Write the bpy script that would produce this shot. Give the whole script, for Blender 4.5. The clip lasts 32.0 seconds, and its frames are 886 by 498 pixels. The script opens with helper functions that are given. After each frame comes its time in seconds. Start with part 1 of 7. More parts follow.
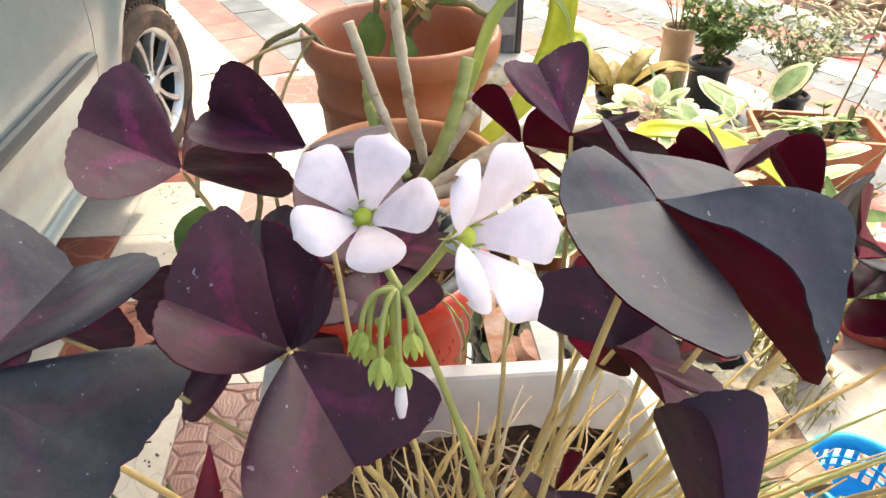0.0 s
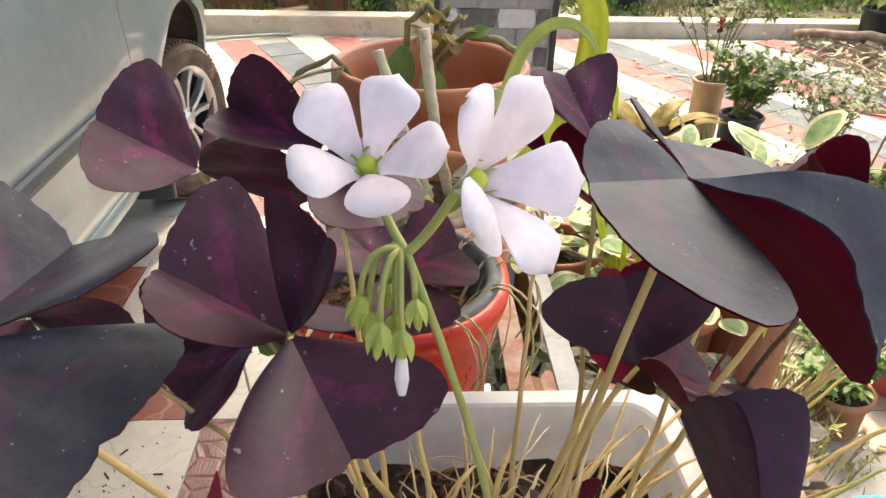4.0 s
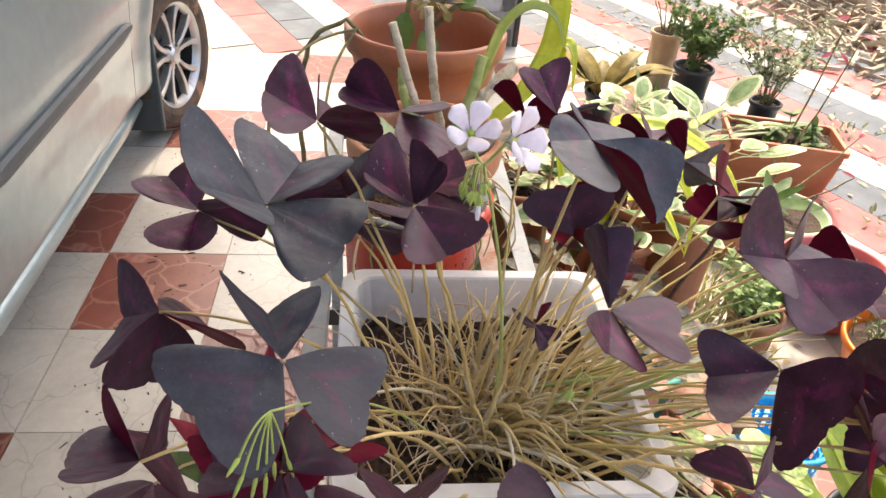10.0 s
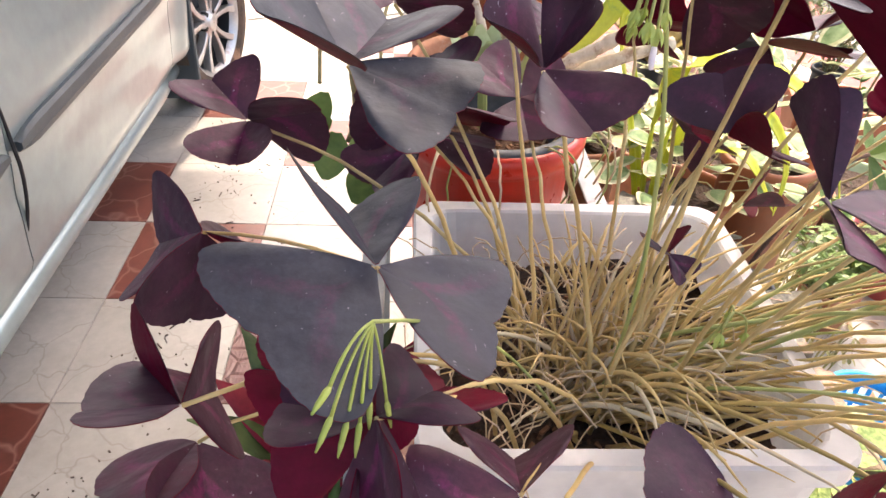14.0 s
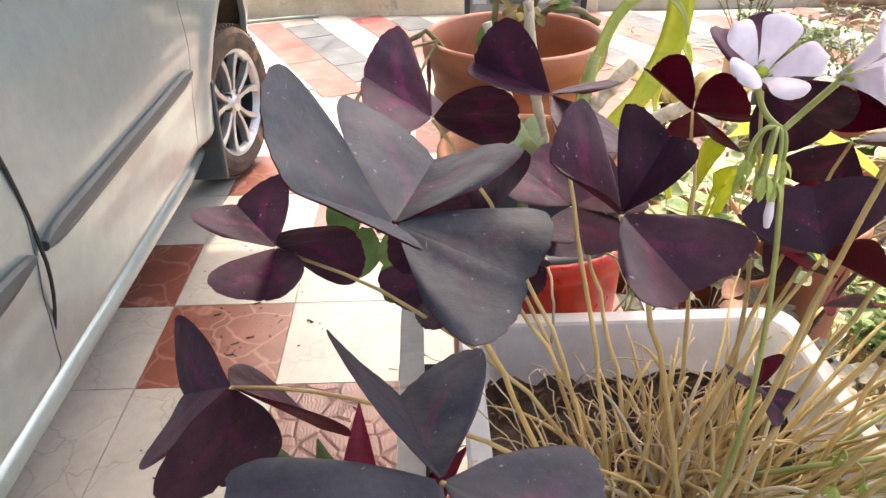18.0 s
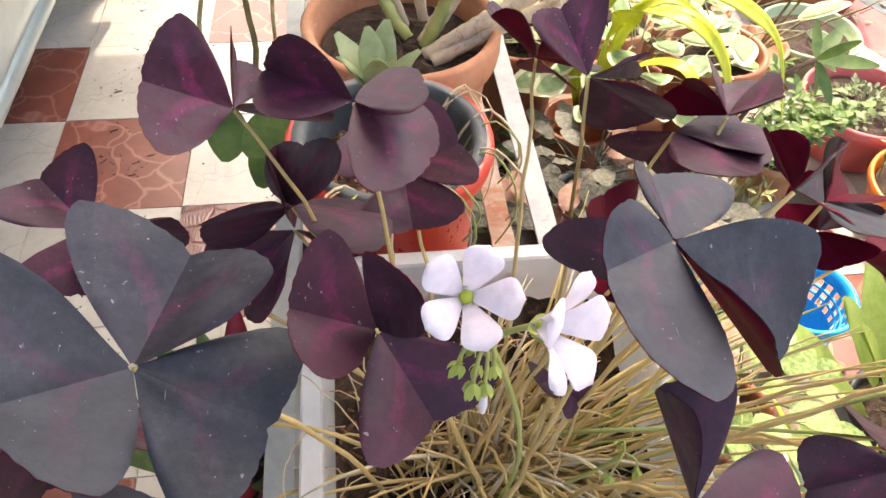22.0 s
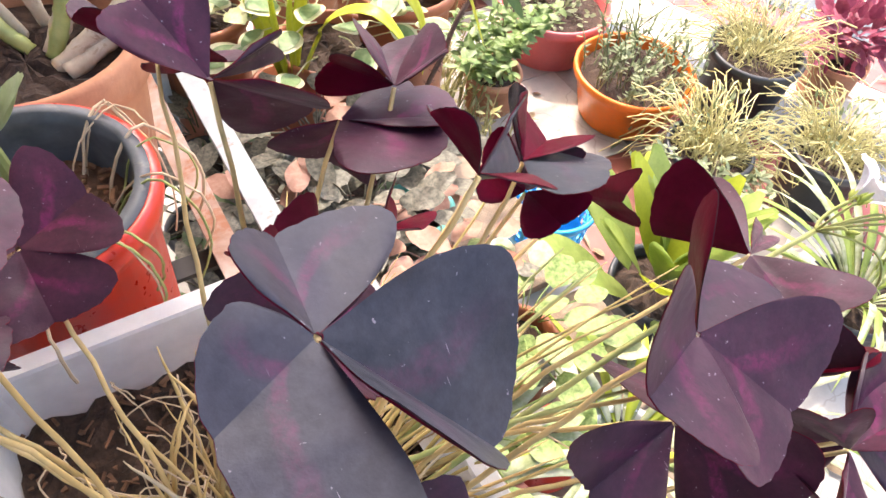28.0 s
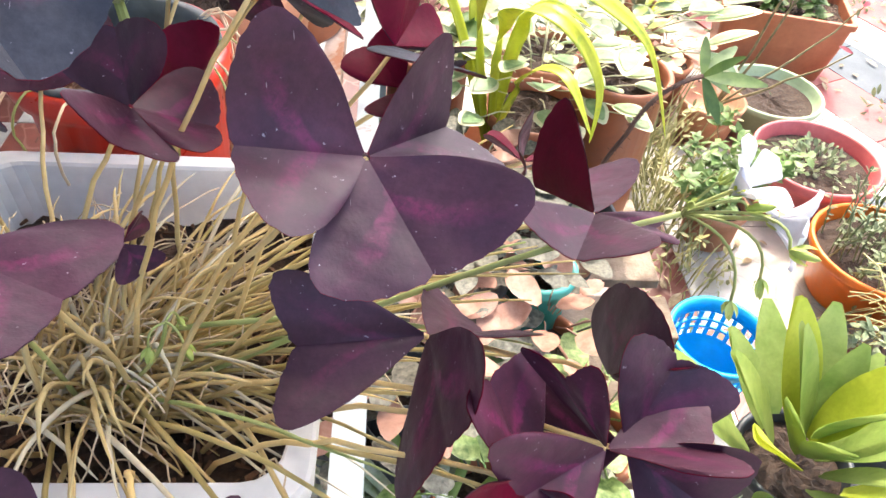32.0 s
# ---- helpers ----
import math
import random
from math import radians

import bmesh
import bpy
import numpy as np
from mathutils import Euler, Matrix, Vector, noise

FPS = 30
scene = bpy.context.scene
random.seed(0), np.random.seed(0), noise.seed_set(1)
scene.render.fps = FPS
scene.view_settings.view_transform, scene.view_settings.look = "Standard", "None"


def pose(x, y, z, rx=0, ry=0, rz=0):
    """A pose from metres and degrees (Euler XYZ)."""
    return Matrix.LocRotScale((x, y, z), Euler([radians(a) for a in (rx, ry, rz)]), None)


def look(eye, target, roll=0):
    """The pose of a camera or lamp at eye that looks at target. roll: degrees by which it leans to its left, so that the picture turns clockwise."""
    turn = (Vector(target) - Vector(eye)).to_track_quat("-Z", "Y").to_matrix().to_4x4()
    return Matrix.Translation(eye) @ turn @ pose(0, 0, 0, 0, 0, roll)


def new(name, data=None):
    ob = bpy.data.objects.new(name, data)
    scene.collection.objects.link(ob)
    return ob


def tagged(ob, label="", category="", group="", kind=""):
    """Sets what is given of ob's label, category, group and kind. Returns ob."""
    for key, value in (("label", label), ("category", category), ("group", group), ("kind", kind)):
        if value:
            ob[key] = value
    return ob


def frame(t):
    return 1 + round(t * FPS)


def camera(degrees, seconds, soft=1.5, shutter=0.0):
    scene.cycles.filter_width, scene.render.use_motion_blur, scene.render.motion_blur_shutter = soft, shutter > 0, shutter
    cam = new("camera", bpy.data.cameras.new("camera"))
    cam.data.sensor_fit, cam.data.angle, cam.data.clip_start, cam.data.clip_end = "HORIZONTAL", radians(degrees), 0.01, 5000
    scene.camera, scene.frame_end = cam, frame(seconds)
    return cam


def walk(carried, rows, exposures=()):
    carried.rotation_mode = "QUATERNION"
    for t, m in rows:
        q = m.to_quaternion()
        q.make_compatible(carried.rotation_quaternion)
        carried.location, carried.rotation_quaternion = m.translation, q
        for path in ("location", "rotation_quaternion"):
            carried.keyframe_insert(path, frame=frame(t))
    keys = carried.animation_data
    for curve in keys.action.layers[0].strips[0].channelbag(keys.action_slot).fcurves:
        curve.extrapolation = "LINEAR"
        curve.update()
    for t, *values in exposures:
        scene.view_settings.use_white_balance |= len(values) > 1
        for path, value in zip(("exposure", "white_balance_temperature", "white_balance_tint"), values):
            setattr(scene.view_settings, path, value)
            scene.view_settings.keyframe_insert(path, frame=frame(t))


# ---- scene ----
cam = camera(62.9, 32.0)
PATH = [
    (0, (-0.1886, 0.0012, 1.1914), (-0.0338, 1.6589, 0.0831), 0.54),
    (0.5, (-0.1892, -0.0078, 1.1936), (-0.0611, 1.7099, 0.1771), 0.18),
    (1, (-0.1885, -0.0127, 1.1862), (-0.0691, 1.7517, 0.2519), 0.26),
    (1.5, (-0.1833, -0.0120, 1.1801), (-0.0504, 1.7958, 0.3351), -0.59),
    (2, (-0.1782, -0.0115, 1.1826), (-0.0197, 1.8479, 0.4632), -1.25),
    (2.5, (-0.1801, -0.0175, 1.1802), (-0.0600, 1.8498, 0.4738), -0.42),
    (3, (-0.1776, -0.0171, 1.1800), (-0.0769, 1.8420, 0.4496), 0.35),
    (3.5, (-0.1804, -0.0166, 1.1788), (-0.0824, 1.8402, 0.4421), 1.56),
    (4, (-0.1854, 0.0024, 1.1718), (-0.0952, 1.7330, 0.1734), 1.36),
    (4.5, (-0.1917, 0.0061, 1.1784), (-0.1051, 1.6525, 0.0463), 2.10),
    (6.5, (-0.2033, -0.0352, 1.1980), (-0.0917, 1.6287, 0.0940), 2.43),
    (7, (-0.2015, -0.0559, 1.2109), (-0.0624, 1.6431, 0.1651), 2.55),
    (7.5, (-0.2039, -0.0864, 1.2273), (-0.0405, 1.6324, 0.2179), 3.09),
    (8, (-0.2035, -0.1162, 1.2383), (-0.0324, 1.6082, 0.2396), 3.36),
    (8.5, (-0.2137, -0.1373, 1.2501), (-0.0760, 1.5982, 0.2658), 2.83),
    (9, (-0.2233, -0.1630, 1.2633), (-0.0763, 1.5591, 0.2568), 3.24),
    (9.5, (-0.2374, -0.1732, 1.2653), (-0.0872, 1.5362, 0.2380), 3.66),
    (10, (-0.2385, -0.1879, 1.2681), (-0.0368, 1.4464, 0.1330), 4.84),
    (10.5, (-0.2280, -0.1915, 1.2839), (0.0104, 1.3461, 0.0274), 4.38),
    (11, (-0.2306, -0.1883, 1.2756), (-0.0012, 1.3149, -0.0236), 4.03),
    (11.5, (-0.2454, -0.1842, 1.2592), (-0.0626, 1.3170, -0.0497), 4.23),
    (12, (-0.2504, -0.1773, 1.2382), (-0.0931, 1.3424, -0.0524), 3.40),
    (12.5, (-0.2517, -0.1678, 1.2229), (-0.1206, 1.3446, -0.0791), 2.75),
    (13, (-0.2607, -0.1571, 1.2022), (-0.1829, 1.3882, -0.0651), 2.56),
    (13.5, (-0.2732, -0.1447, 1.1785), (-0.1540, 1.4338, -0.0438), 4.74),
    (14, (-0.2705, -0.1281, 1.1740), (-0.1561, 1.4878, 0.0010), 3.37),
    (14.5, (-0.2701, -0.1199, 1.1709), (-0.1853, 1.5358, 0.0522), 1.19),
    (15, (-0.2719, -0.1144, 1.1640), (-0.2264, 1.6119, 0.1552), 0.87),
    (15.5, (-0.2699, -0.1186, 1.1590), (-0.2494, 1.6115, 0.1558), 1.75),
    (17.5, (-0.2777, -0.0843, 1.1778), (-0.2446, 1.6376, 0.1610), -0.82),
    (18, (-0.2816, -0.0679, 1.1835), (-0.2376, 1.6367, 0.1385), -0.69),
    (18.5, (-0.2842, -0.0546, 1.1892), (-0.2341, 1.6308, 0.1136), -0.73),
    (19, (-0.2851, -0.0413, 1.2023), (-0.2196, 1.6255, 0.0988), -0.49),
    (19.5, (-0.2858, -0.0277, 1.2164), (-0.2100, 1.5989, 0.0552), -0.28),
    (20, (-0.2857, -0.0171, 1.2316), (-0.1974, 1.5517, -0.0058), 0.19),
    (20.5, (-0.2809, -0.0091, 1.2459), (-0.1835, 1.4624, -0.1051), 1.39),
    (21, (-0.2626, -0.0088, 1.2500), (-0.1531, 1.3769, -0.1880), 2.92),
    (21.5, (-0.2381, -0.0027, 1.2641), (-0.1096, 1.3055, -0.2433), 3.15),
    (22, (-0.2158, 0.0089, 1.2686), (-0.0160, 1.2901, -0.2541), 3.21),
    (22.5, (-0.2037, 0.0291, 1.2471), (0.0738, 1.2097, -0.3432), 4.31),
    (23, (-0.1928, 0.0440, 1.2234), (0.2074, 1.1459, -0.3970), 6.70),
    (24, (-0.2055, 0.0502, 1.2122), (0.2505, 1.1849, -0.3703), 8.64),
    (24.5, (-0.2003, 0.0489, 1.2136), (0.2911, 1.2041, -0.3434), 8.69),
    (26.5, (-0.1821, 0.0580, 1.2295), (0.4047, 1.1503, -0.3397), 6.69),
    (27, (-0.1735, 0.0640, 1.2331), (0.4810, 1.1148, -0.3378), 8.17),
    (27.3, (-0.1644, 0.0655, 1.2361), (0.5147, 1.1009, -0.3345), 7.97),
    (27.5, (-0.1592, 0.0664, 1.2349), (0.5471, 1.0933, -0.3293), 8.05),
    (28, (-0.1518, 0.0673, 1.2365), (0.5868, 1.0686, -0.3293), 7.63),
    (28.5, (-0.1346, 0.0663, 1.2293), (0.5883, 1.0066, -0.3810), 6.53),
    (29, (-0.1167, 0.0646, 1.2221), (0.5876, 0.9761, -0.4128), 5.29),
    (29.5, (-0.0935, 0.0579, 1.2076), (0.6059, 0.9467, -0.4420), 5.24),
    (30, (-0.0874, 0.0469, 1.1939), (0.6561, 0.9434, -0.4319), 7.22),
    (30.5, (-0.0837, 0.0317, 1.1832), (0.6469, 0.9930, -0.4113), 8.43),
    (30.6, (-0.0897, 0.0254, 1.1845), (0.6446, 1.0230, -0.3857), 10.04),
    (31, (-0.0715, 0.0002, 1.1826), (0.4958, 1.1619, -0.3434), 8.87),
    (31.5, (-0.0355, -0.0362, 1.1788), (0.2863, 1.2725, -0.2990), 7.39),
    (32, (-0.0022, -0.0536, 1.1830), (0.1520, 1.3700, -0.2134), 5.65),
]
walk(cam, [(t, look(eye, target, roll)) for t, eye, target, roll in PATH], ((0, 2.36, 7450, 5), (3, 1.96, 7500, 6), (4, 2.12, 7550, 7), (6.5, 2.11, 7350, 7), (9, 2.14, 7200, 9), (10.5, 2.13, 7250, 12), (13, 2.48, 7300, 16), (15, 2.46, 7300, 17), (18, 2.36, 7400, 13), (21, 2.25, 7250, 11), (22, 2.42, 7300, 10), (23, 2.30, 7400, 10), (24, 2.28, 7750, 10), (27, 2.60, 7100, 12), (28, 2.60, 6800, 16), (29, 2.58, 6600, 16), (31, 2.57, 6600, 13), (32, 2.60, 6450, 9)))
# ---- world and sun ----
world = bpy.data.worlds.new("sky")
scene.world = world
world.use_nodes = True
sky = world.node_tree.nodes.new("ShaderNodeTexSky")
sky.sky_type, sky.sun_disc = "NISHITA", False
sky.sun_elevation, sky.sun_rotation = radians(56), radians(12)
sky.dust_density = 6.0
background = world.node_tree.nodes["Background"]
background.inputs[1].default_value = 0.15
world.node_tree.links.new(sky.outputs[0], background.inputs[0])
sun = new("sun", bpy.data.lights.new("sun", "SUN"))
sun.data.energy, sun.data.angle, sun.data.color = 1.0, radians(0.6), (1.0, 0.95, 0.86)
sun.matrix_world = look((0, 0, 0), (-math.sin(radians(12)) * math.cos(radians(56)), -math.cos(radians(12)) * math.cos(radians(56)), -math.sin(radians(56))))
# ---- materials ----
def ramp(nt, fac, stops):
    n = nt.nodes.new("ShaderNodeValToRGB")
    while len(n.color_ramp.elements) < len(stops):
        n.color_ramp.elements.new(0.5)
    for e, (at, c) in zip(n.color_ramp.elements, stops):
        e.position, e.color = at, (*c, 1)
    nt.links.new(fac, n.inputs[0])
    return n.outputs[0]


def noise_of(nt, scale, detail=4.0, rough=0.6, coords="Object", warp=0.0):
    tc = nt.nodes.new("ShaderNodeTexCoord")
    n = nt.nodes.new("ShaderNodeTexNoise")
    n.inputs["Scale"].default_value, n.inputs["Detail"].default_value, n.inputs["Roughness"].default_value = scale, detail, rough
    n.inputs["Distortion"].default_value = warp
    nt.links.new(tc.outputs[coords], n.inputs["Vector"])
    return n.outputs[0]


def mixed(nt, fac, a, b, blend="MIX"):
    m = nt.nodes.new("ShaderNodeMix")
    m.data_type, m.blend_type = "RGBA", blend
    for value, slot in ((fac, 0), (a, 6), (b, 7)):
        if hasattr(value, "links"):
            nt.links.new(value, m.inputs[slot])
        else:
            m.inputs[slot].default_value = value if slot == 0 else (*value, 1)
    return m.outputs[2]


def math_of(nt, op, a, b=0.0, c=0.0):
    m = nt.nodes.new("ShaderNodeMath")
    m.operation = op
    for k, value in enumerate((a, b, c)):
        if hasattr(value, "links"):
            nt.links.new(value, m.inputs[k])
        else:
            m.inputs[k].default_value = value
    return m.outputs[0]


def random_of(nt):
    return nt.nodes.new("ShaderNodeObjectInfo").outputs["Random"]


def surface(name, dark, light, scale=8.0, rough=0.6, bump=0.0, fine=60.0, metal=0.0, stain=None, stain_scale=3.0, stain_at=0.6,
            vary=0.0, island=0.0, gloss=0.5, trans=0.0, coat=0.0, bump_scale=None, warp=0.3):
    """A two-scale procedural surface: a broad mottling between two colours, fine grain, and stains with edges of their own."""
    m = bpy.data.materials.new(name)
    m.use_nodes = True
    nt = m.node_tree
    b = nt.nodes["Principled BSDF"]
    broad = noise_of(nt, scale, warp=warp)
    col = ramp(nt, broad, [(0.3, dark), (0.7, light)])
    grain = noise_of(nt, fine, 3.0)
    col = mixed(nt, 0.35, col, ramp(nt, grain, [(0.25, [0.55] * 3), (0.75, [1.0] * 3)]), "MULTIPLY")
    if stain:
        spots = noise_of(nt, stain_scale, 6.0, 0.7, warp=0.6)
        col = mixed(nt, ramp(nt, spots, [(stain_at, [0] * 3), (min(stain_at + 0.1, 1), [0.85] * 3)]), col, stain)
    if vary or island:
        rnd = random_of(nt) if vary else nt.nodes.new("ShaderNodeNewGeometry").outputs["Random Per Island"]
        amount = vary or island
        col = mixed(nt, 1.0, col, ramp(nt, rnd, [(0.0, [1 - amount] * 3), (1.0, [1.0] * 3)]), "MULTIPLY")
    nt.links.new(col, b.inputs["Base Color"])
    nt.links.new(ramp(nt, grain, [(0.0, [max(rough - 0.1, 0.02)] * 3), (1.0, [min(rough + 0.12, 1)] * 3)]), b.inputs["Roughness"])
    b.inputs["Metallic"].default_value = metal
    b.inputs["Specular IOR Level"].default_value = gloss
    b.inputs["Coat Weight"].default_value = coat
    b.inputs["Coat Roughness"].default_value = 0.08
    if bump:
        bn = nt.nodes.new("ShaderNodeBump")
        bn.inputs["Strength"].default_value, bn.inputs["Distance"].default_value = 0.6, bump
        nt.links.new(noise_of(nt, bump_scale or fine, 5.0), bn.inputs["Height"])
        nt.links.new(bn.outputs[0], b.inputs["Normal"])
    if trans:
        t = nt.nodes.new("ShaderNodeBsdfTranslucent")
        nt.links.new(col, t.inputs[0])
        mx = nt.nodes.new("ShaderNodeMixShader")
        mx.inputs[0].default_value = trans
        nt.links.new(b.outputs[0], mx.inputs[1])
        nt.links.new(t.outputs[0], mx.inputs[2])
        nt.links.new(mx.outputs[0], nt.nodes["Material Output"].inputs[0])
    return m


def foliage(name, dark, light, scale=30.0, rough=0.5, trans=0.3, island=0.45, gloss=0.4):
    return surface(name, dark, light, scale, rough, 0.0005, 150.0, island=island, trans=trans, gloss=gloss)


TERRACOTTA = surface("terracotta_plastic", (0.34, 0.105, 0.045), (0.42, 0.14, 0.062), 14, 0.42, 0.0006, 90, stain=(0.50, 0.27, 0.17), stain_scale=9, stain_at=0.66)
CLAY = surface("fired_clay", (0.42, 0.17, 0.085), (0.55, 0.27, 0.15), 18, 0.75, 0.0012, 110, stain=(0.60, 0.42, 0.30), stain_scale=12, stain_at=0.58)
OLD_CLAY = surface("weathered_clay", (0.16, 0.07, 0.04), (0.30, 0.14, 0.08), 10, 0.85, 0.003, 70, stain=(0.10, 0.09, 0.07), stain_scale=7, stain_at=0.55)
BLACK_PLASTIC = surface("black_plastic", (0.018, 0.022, 0.026), (0.035, 0.042, 0.048), 10, 0.42, 0.0005, 90, stain=(0.12, 0.11, 0.09), stain_scale=9, stain_at=0.68)
RED_PLASTIC = surface("red_plastic", (0.60, 0.022, 0.008), (0.70, 0.035, 0.012), 8, 0.3, 0.0002, 80, gloss=0.6)
WHITE_PLASTIC = surface("white_plastic", (0.86, 0.855, 0.84), (0.91, 0.905, 0.89), 9, 0.33, 0.0003, 60, stain=(0.50, 0.44, 0.33), stain_scale=14, stain_at=0.68, trans=0.42)
PINK_PLASTIC = surface("pink_plastic", (0.55, 0.10, 0.10), (0.66, 0.17, 0.16), 9, 0.45, 0.0004, 80, stain=(0.5, 0.36, 0.3), stain_scale=9, stain_at=0.66)
ORANGE_PLASTIC = surface("orange_plastic", (0.72, 0.14, 0.01), (0.82, 0.21, 0.02), 9, 0.4, 0.0004, 80)
BLUE_PLASTIC = surface("blue_plastic", (0.005, 0.36, 0.70), (0.012, 0.44, 0.80), 9, 0.35, 0.0003, 80)
TEAL_PLASTIC = surface("teal_plastic", (0.04, 0.32, 0.26), (0.12, 0.48, 0.40), 9, 0.45, 0.0003, 80)
SOIL = surface("potting_soil", (0.022, 0.012, 0.007), (0.10, 0.055, 0.032), 130, 0.95, 0.004, 260, island=0.5)
CHIPS = surface("bark_chips", (0.10, 0.04, 0.018), (0.34, 0.17, 0.085), 60, 0.8, 0.002, 200, island=0.6)
GROUT = surface("grout", (0.30, 0.27, 0.23), (0.42, 0.39, 0.34), 12, 0.9, 0.001, 90)
PAVER_RED = surface("red_paver", (0.31, 0.072, 0.068), (0.43, 0.130, 0.118), 6, 0.7, 0.0012, 80, stain=(0.38, 0.29, 0.22), stain_scale=7, stain_at=0.61, vary=0.25)
PAVER_GREY = surface("grey_paver", (0.065, 0.08, 0.095), (0.12, 0.14, 0.16), 6, 0.7, 0.0012, 80, stain=(0.30, 0.27, 0.22), stain_scale=7, stain_at=0.62, vary=0.25)
PAVER_WHITE = surface("white_paver", (0.44, 0.41, 0.36), (0.56, 0.54, 0.48), 6, 0.7, 0.0012, 80, stain=(0.36, 0.31, 0.24), stain_scale=4, stain_at=0.62, vary=0.2)
CONCRETE = surface("old_concrete", (0.42, 0.37, 0.28), (0.60, 0.55, 0.45), 5, 0.9, 0.003, 60, stain=(0.20, 0.18, 0.14), stain_scale=5, stain_at=0.6)
WALL_PAINT = surface("weathered_limewash", (0.76, 0.76, 0.73), (0.86, 0.86, 0.83), 3, 0.9, 0.003, 40, stain=(0.45, 0.43, 0.38), stain_scale=2.6, stain_at=0.60)
MOULDY_PAINT = surface("mouldy_limewash", (0.58, 0.53, 0.43), (0.80, 0.76, 0.68), 4, 0.9, 0.004, 40, stain=(0.07, 0.06, 0.035), stain_scale=3.4, stain_at=0.44)
EARTH = surface("dry_earth", (0.14, 0.095, 0.055), (0.34, 0.27, 0.18), 6, 0.95, 0.008, 60, stain=(0.08, 0.09, 0.03), stain_scale=4, stain_at=0.58)
CAR_PAINT = surface("silver_car_paint", (0.26, 0.325, 0.33), (0.31, 0.38, 0.38), 2, 0.34, 0, 25, metal=0.5, coat=0.55)
for link in [k for k in CAR_PAINT.node_tree.links if k.to_socket.name == "Roughness"]:
    CAR_PAINT.node_tree.links.remove(link)
CAR_PAINT.node_tree.nodes["Principled BSDF"].inputs["Roughness"].default_value = 0.34
BLACK_RUBBER = surface("black_rubber", (0.012, 0.012, 0.013), (0.03, 0.03, 0.03), 14, 0.7, 0.0008, 120, stain=(0.20, 0.12, 0.075), stain_scale=9, stain_at=0.55)
DUSTY_RUBBER = surface("dusty_tyre_rubber", (0.035, 0.03, 0.026), (0.14, 0.09, 0.06), 12, 0.85, 0.001, 120, stain=(0.30, 0.17, 0.10), stain_scale=8, stain_at=0.56)
GREY_TRIM = surface("dark_grey_trim", (0.04, 0.055, 0.065), (0.055, 0.075, 0.085), 14, 0.5, 0.0003, 120)
ALLOY = surface("cut_alloy", (0.50, 0.50, 0.49), (0.62, 0.62, 0.61), 14, 0.32, 0.0003, 120, metal=0.75, stain=(0.34, 0.22, 0.15), stain_scale=10, stain_at=0.62)
DARK_METAL = surface("dark_wheel_well", (0.012, 0.012, 0.012), (0.035, 0.034, 0.032), 14, 0.6, 0.0005, 100)
AMBER = surface("amber_lens", (0.75, 0.16, 0.01), (0.85, 0.22, 0.02), 20, 0.2, 0, 90)
PAINTED_IRON = surface("grey_painted_iron", (0.30, 0.33, 0.33), (0.44, 0.47, 0.46), 16, 0.55, 0.0006, 120, stain=(0.26, 0.12, 0.06), stain_scale=22, stain_at=0.6)
RUSTY_IRON = surface("rusty_iron", (0.30, 0.15, 0.085), (0.52, 0.42, 0.35), 22, 0.8, 0.0008, 140, stain=(0.30, 0.11, 0.045), stain_scale=26, stain_at=0.52)
BARK = surface("rough_bark", (0.14, 0.095, 0.06), (0.34, 0.26, 0.19), 22, 0.9, 0.004, 120)
PALE_BARK = surface("pale_ringed_bark", (0.42, 0.34, 0.22), (0.66, 0.58, 0.43), 40, 0.8, 0.0015, 130, stain=(0.24, 0.15, 0.08), stain_scale=45, stain_at=0.56)
OLIVE_STEM = surface("olive_twig", (0.10, 0.085, 0.03), (0.26, 0.21, 0.09), 40, 0.7, 0.001, 190)
STRAW_STEM = surface("straw_coloured_stalk", (0.68, 0.48, 0.18), (0.90, 0.71, 0.34), 24, 0.5, 0.0003, 200, vary=0.25, trans=0.3)
OLIVE_STALK = surface("olive_yellow_stalk", (0.50, 0.37, 0.11), (0.72, 0.56, 0.22), 24, 0.5, 0.0003, 200, vary=0.3, trans=0.2)
PALE_STALK = surface("bleached_stalk", (0.70, 0.58, 0.36), (0.88, 0.80, 0.60), 24, 0.5, 0.0003, 200, vary=0.2, trans=0.2)
GREEN_STEM = surface("pale_green_stalk", (0.30, 0.36, 0.10), (0.46, 0.48, 0.17), 24, 0.5, 0.0003, 200, trans=0.15)
ROOT = surface("pale_roots", (0.52, 0.38, 0.22), (0.70, 0.56, 0.38), 30, 0.7, 0.0003, 200)
GRASS_GREEN = foliage("grass_blades", (0.16, 0.18, 0.05), (0.42, 0.40, 0.16))
LEAF_GREEN = foliage("mid_green_leaves", (0.07, 0.15, 0.03), (0.20, 0.31, 0.075))
LEAF_DARK = foliage("dark_green_leaves", (0.045, 0.09, 0.03), (0.13, 0.20, 0.07))
LEAF_YELLOW = foliage("yellow_green_leaves", (0.42, 0.50, 0.04), (0.66, 0.70, 0.09), 12, 0.4, 0.35, 0.2)
LEAF_SAGE = foliage("sage_leaves", (0.18, 0.23, 0.11), (0.36, 0.42, 0.23))
LEAF_BRONZE = foliage("bronze_leaves", (0.20, 0.13, 0.03), (0.44, 0.34, 0.09))
LEAF_RED = foliage("crimson_leaves", (0.22, 0.012, 0.03), (0.42, 0.03, 0.07))
DRY_LEAF = foliage("dry_leaves", (0.28, 0.18, 0.09), (0.58, 0.45, 0.28))
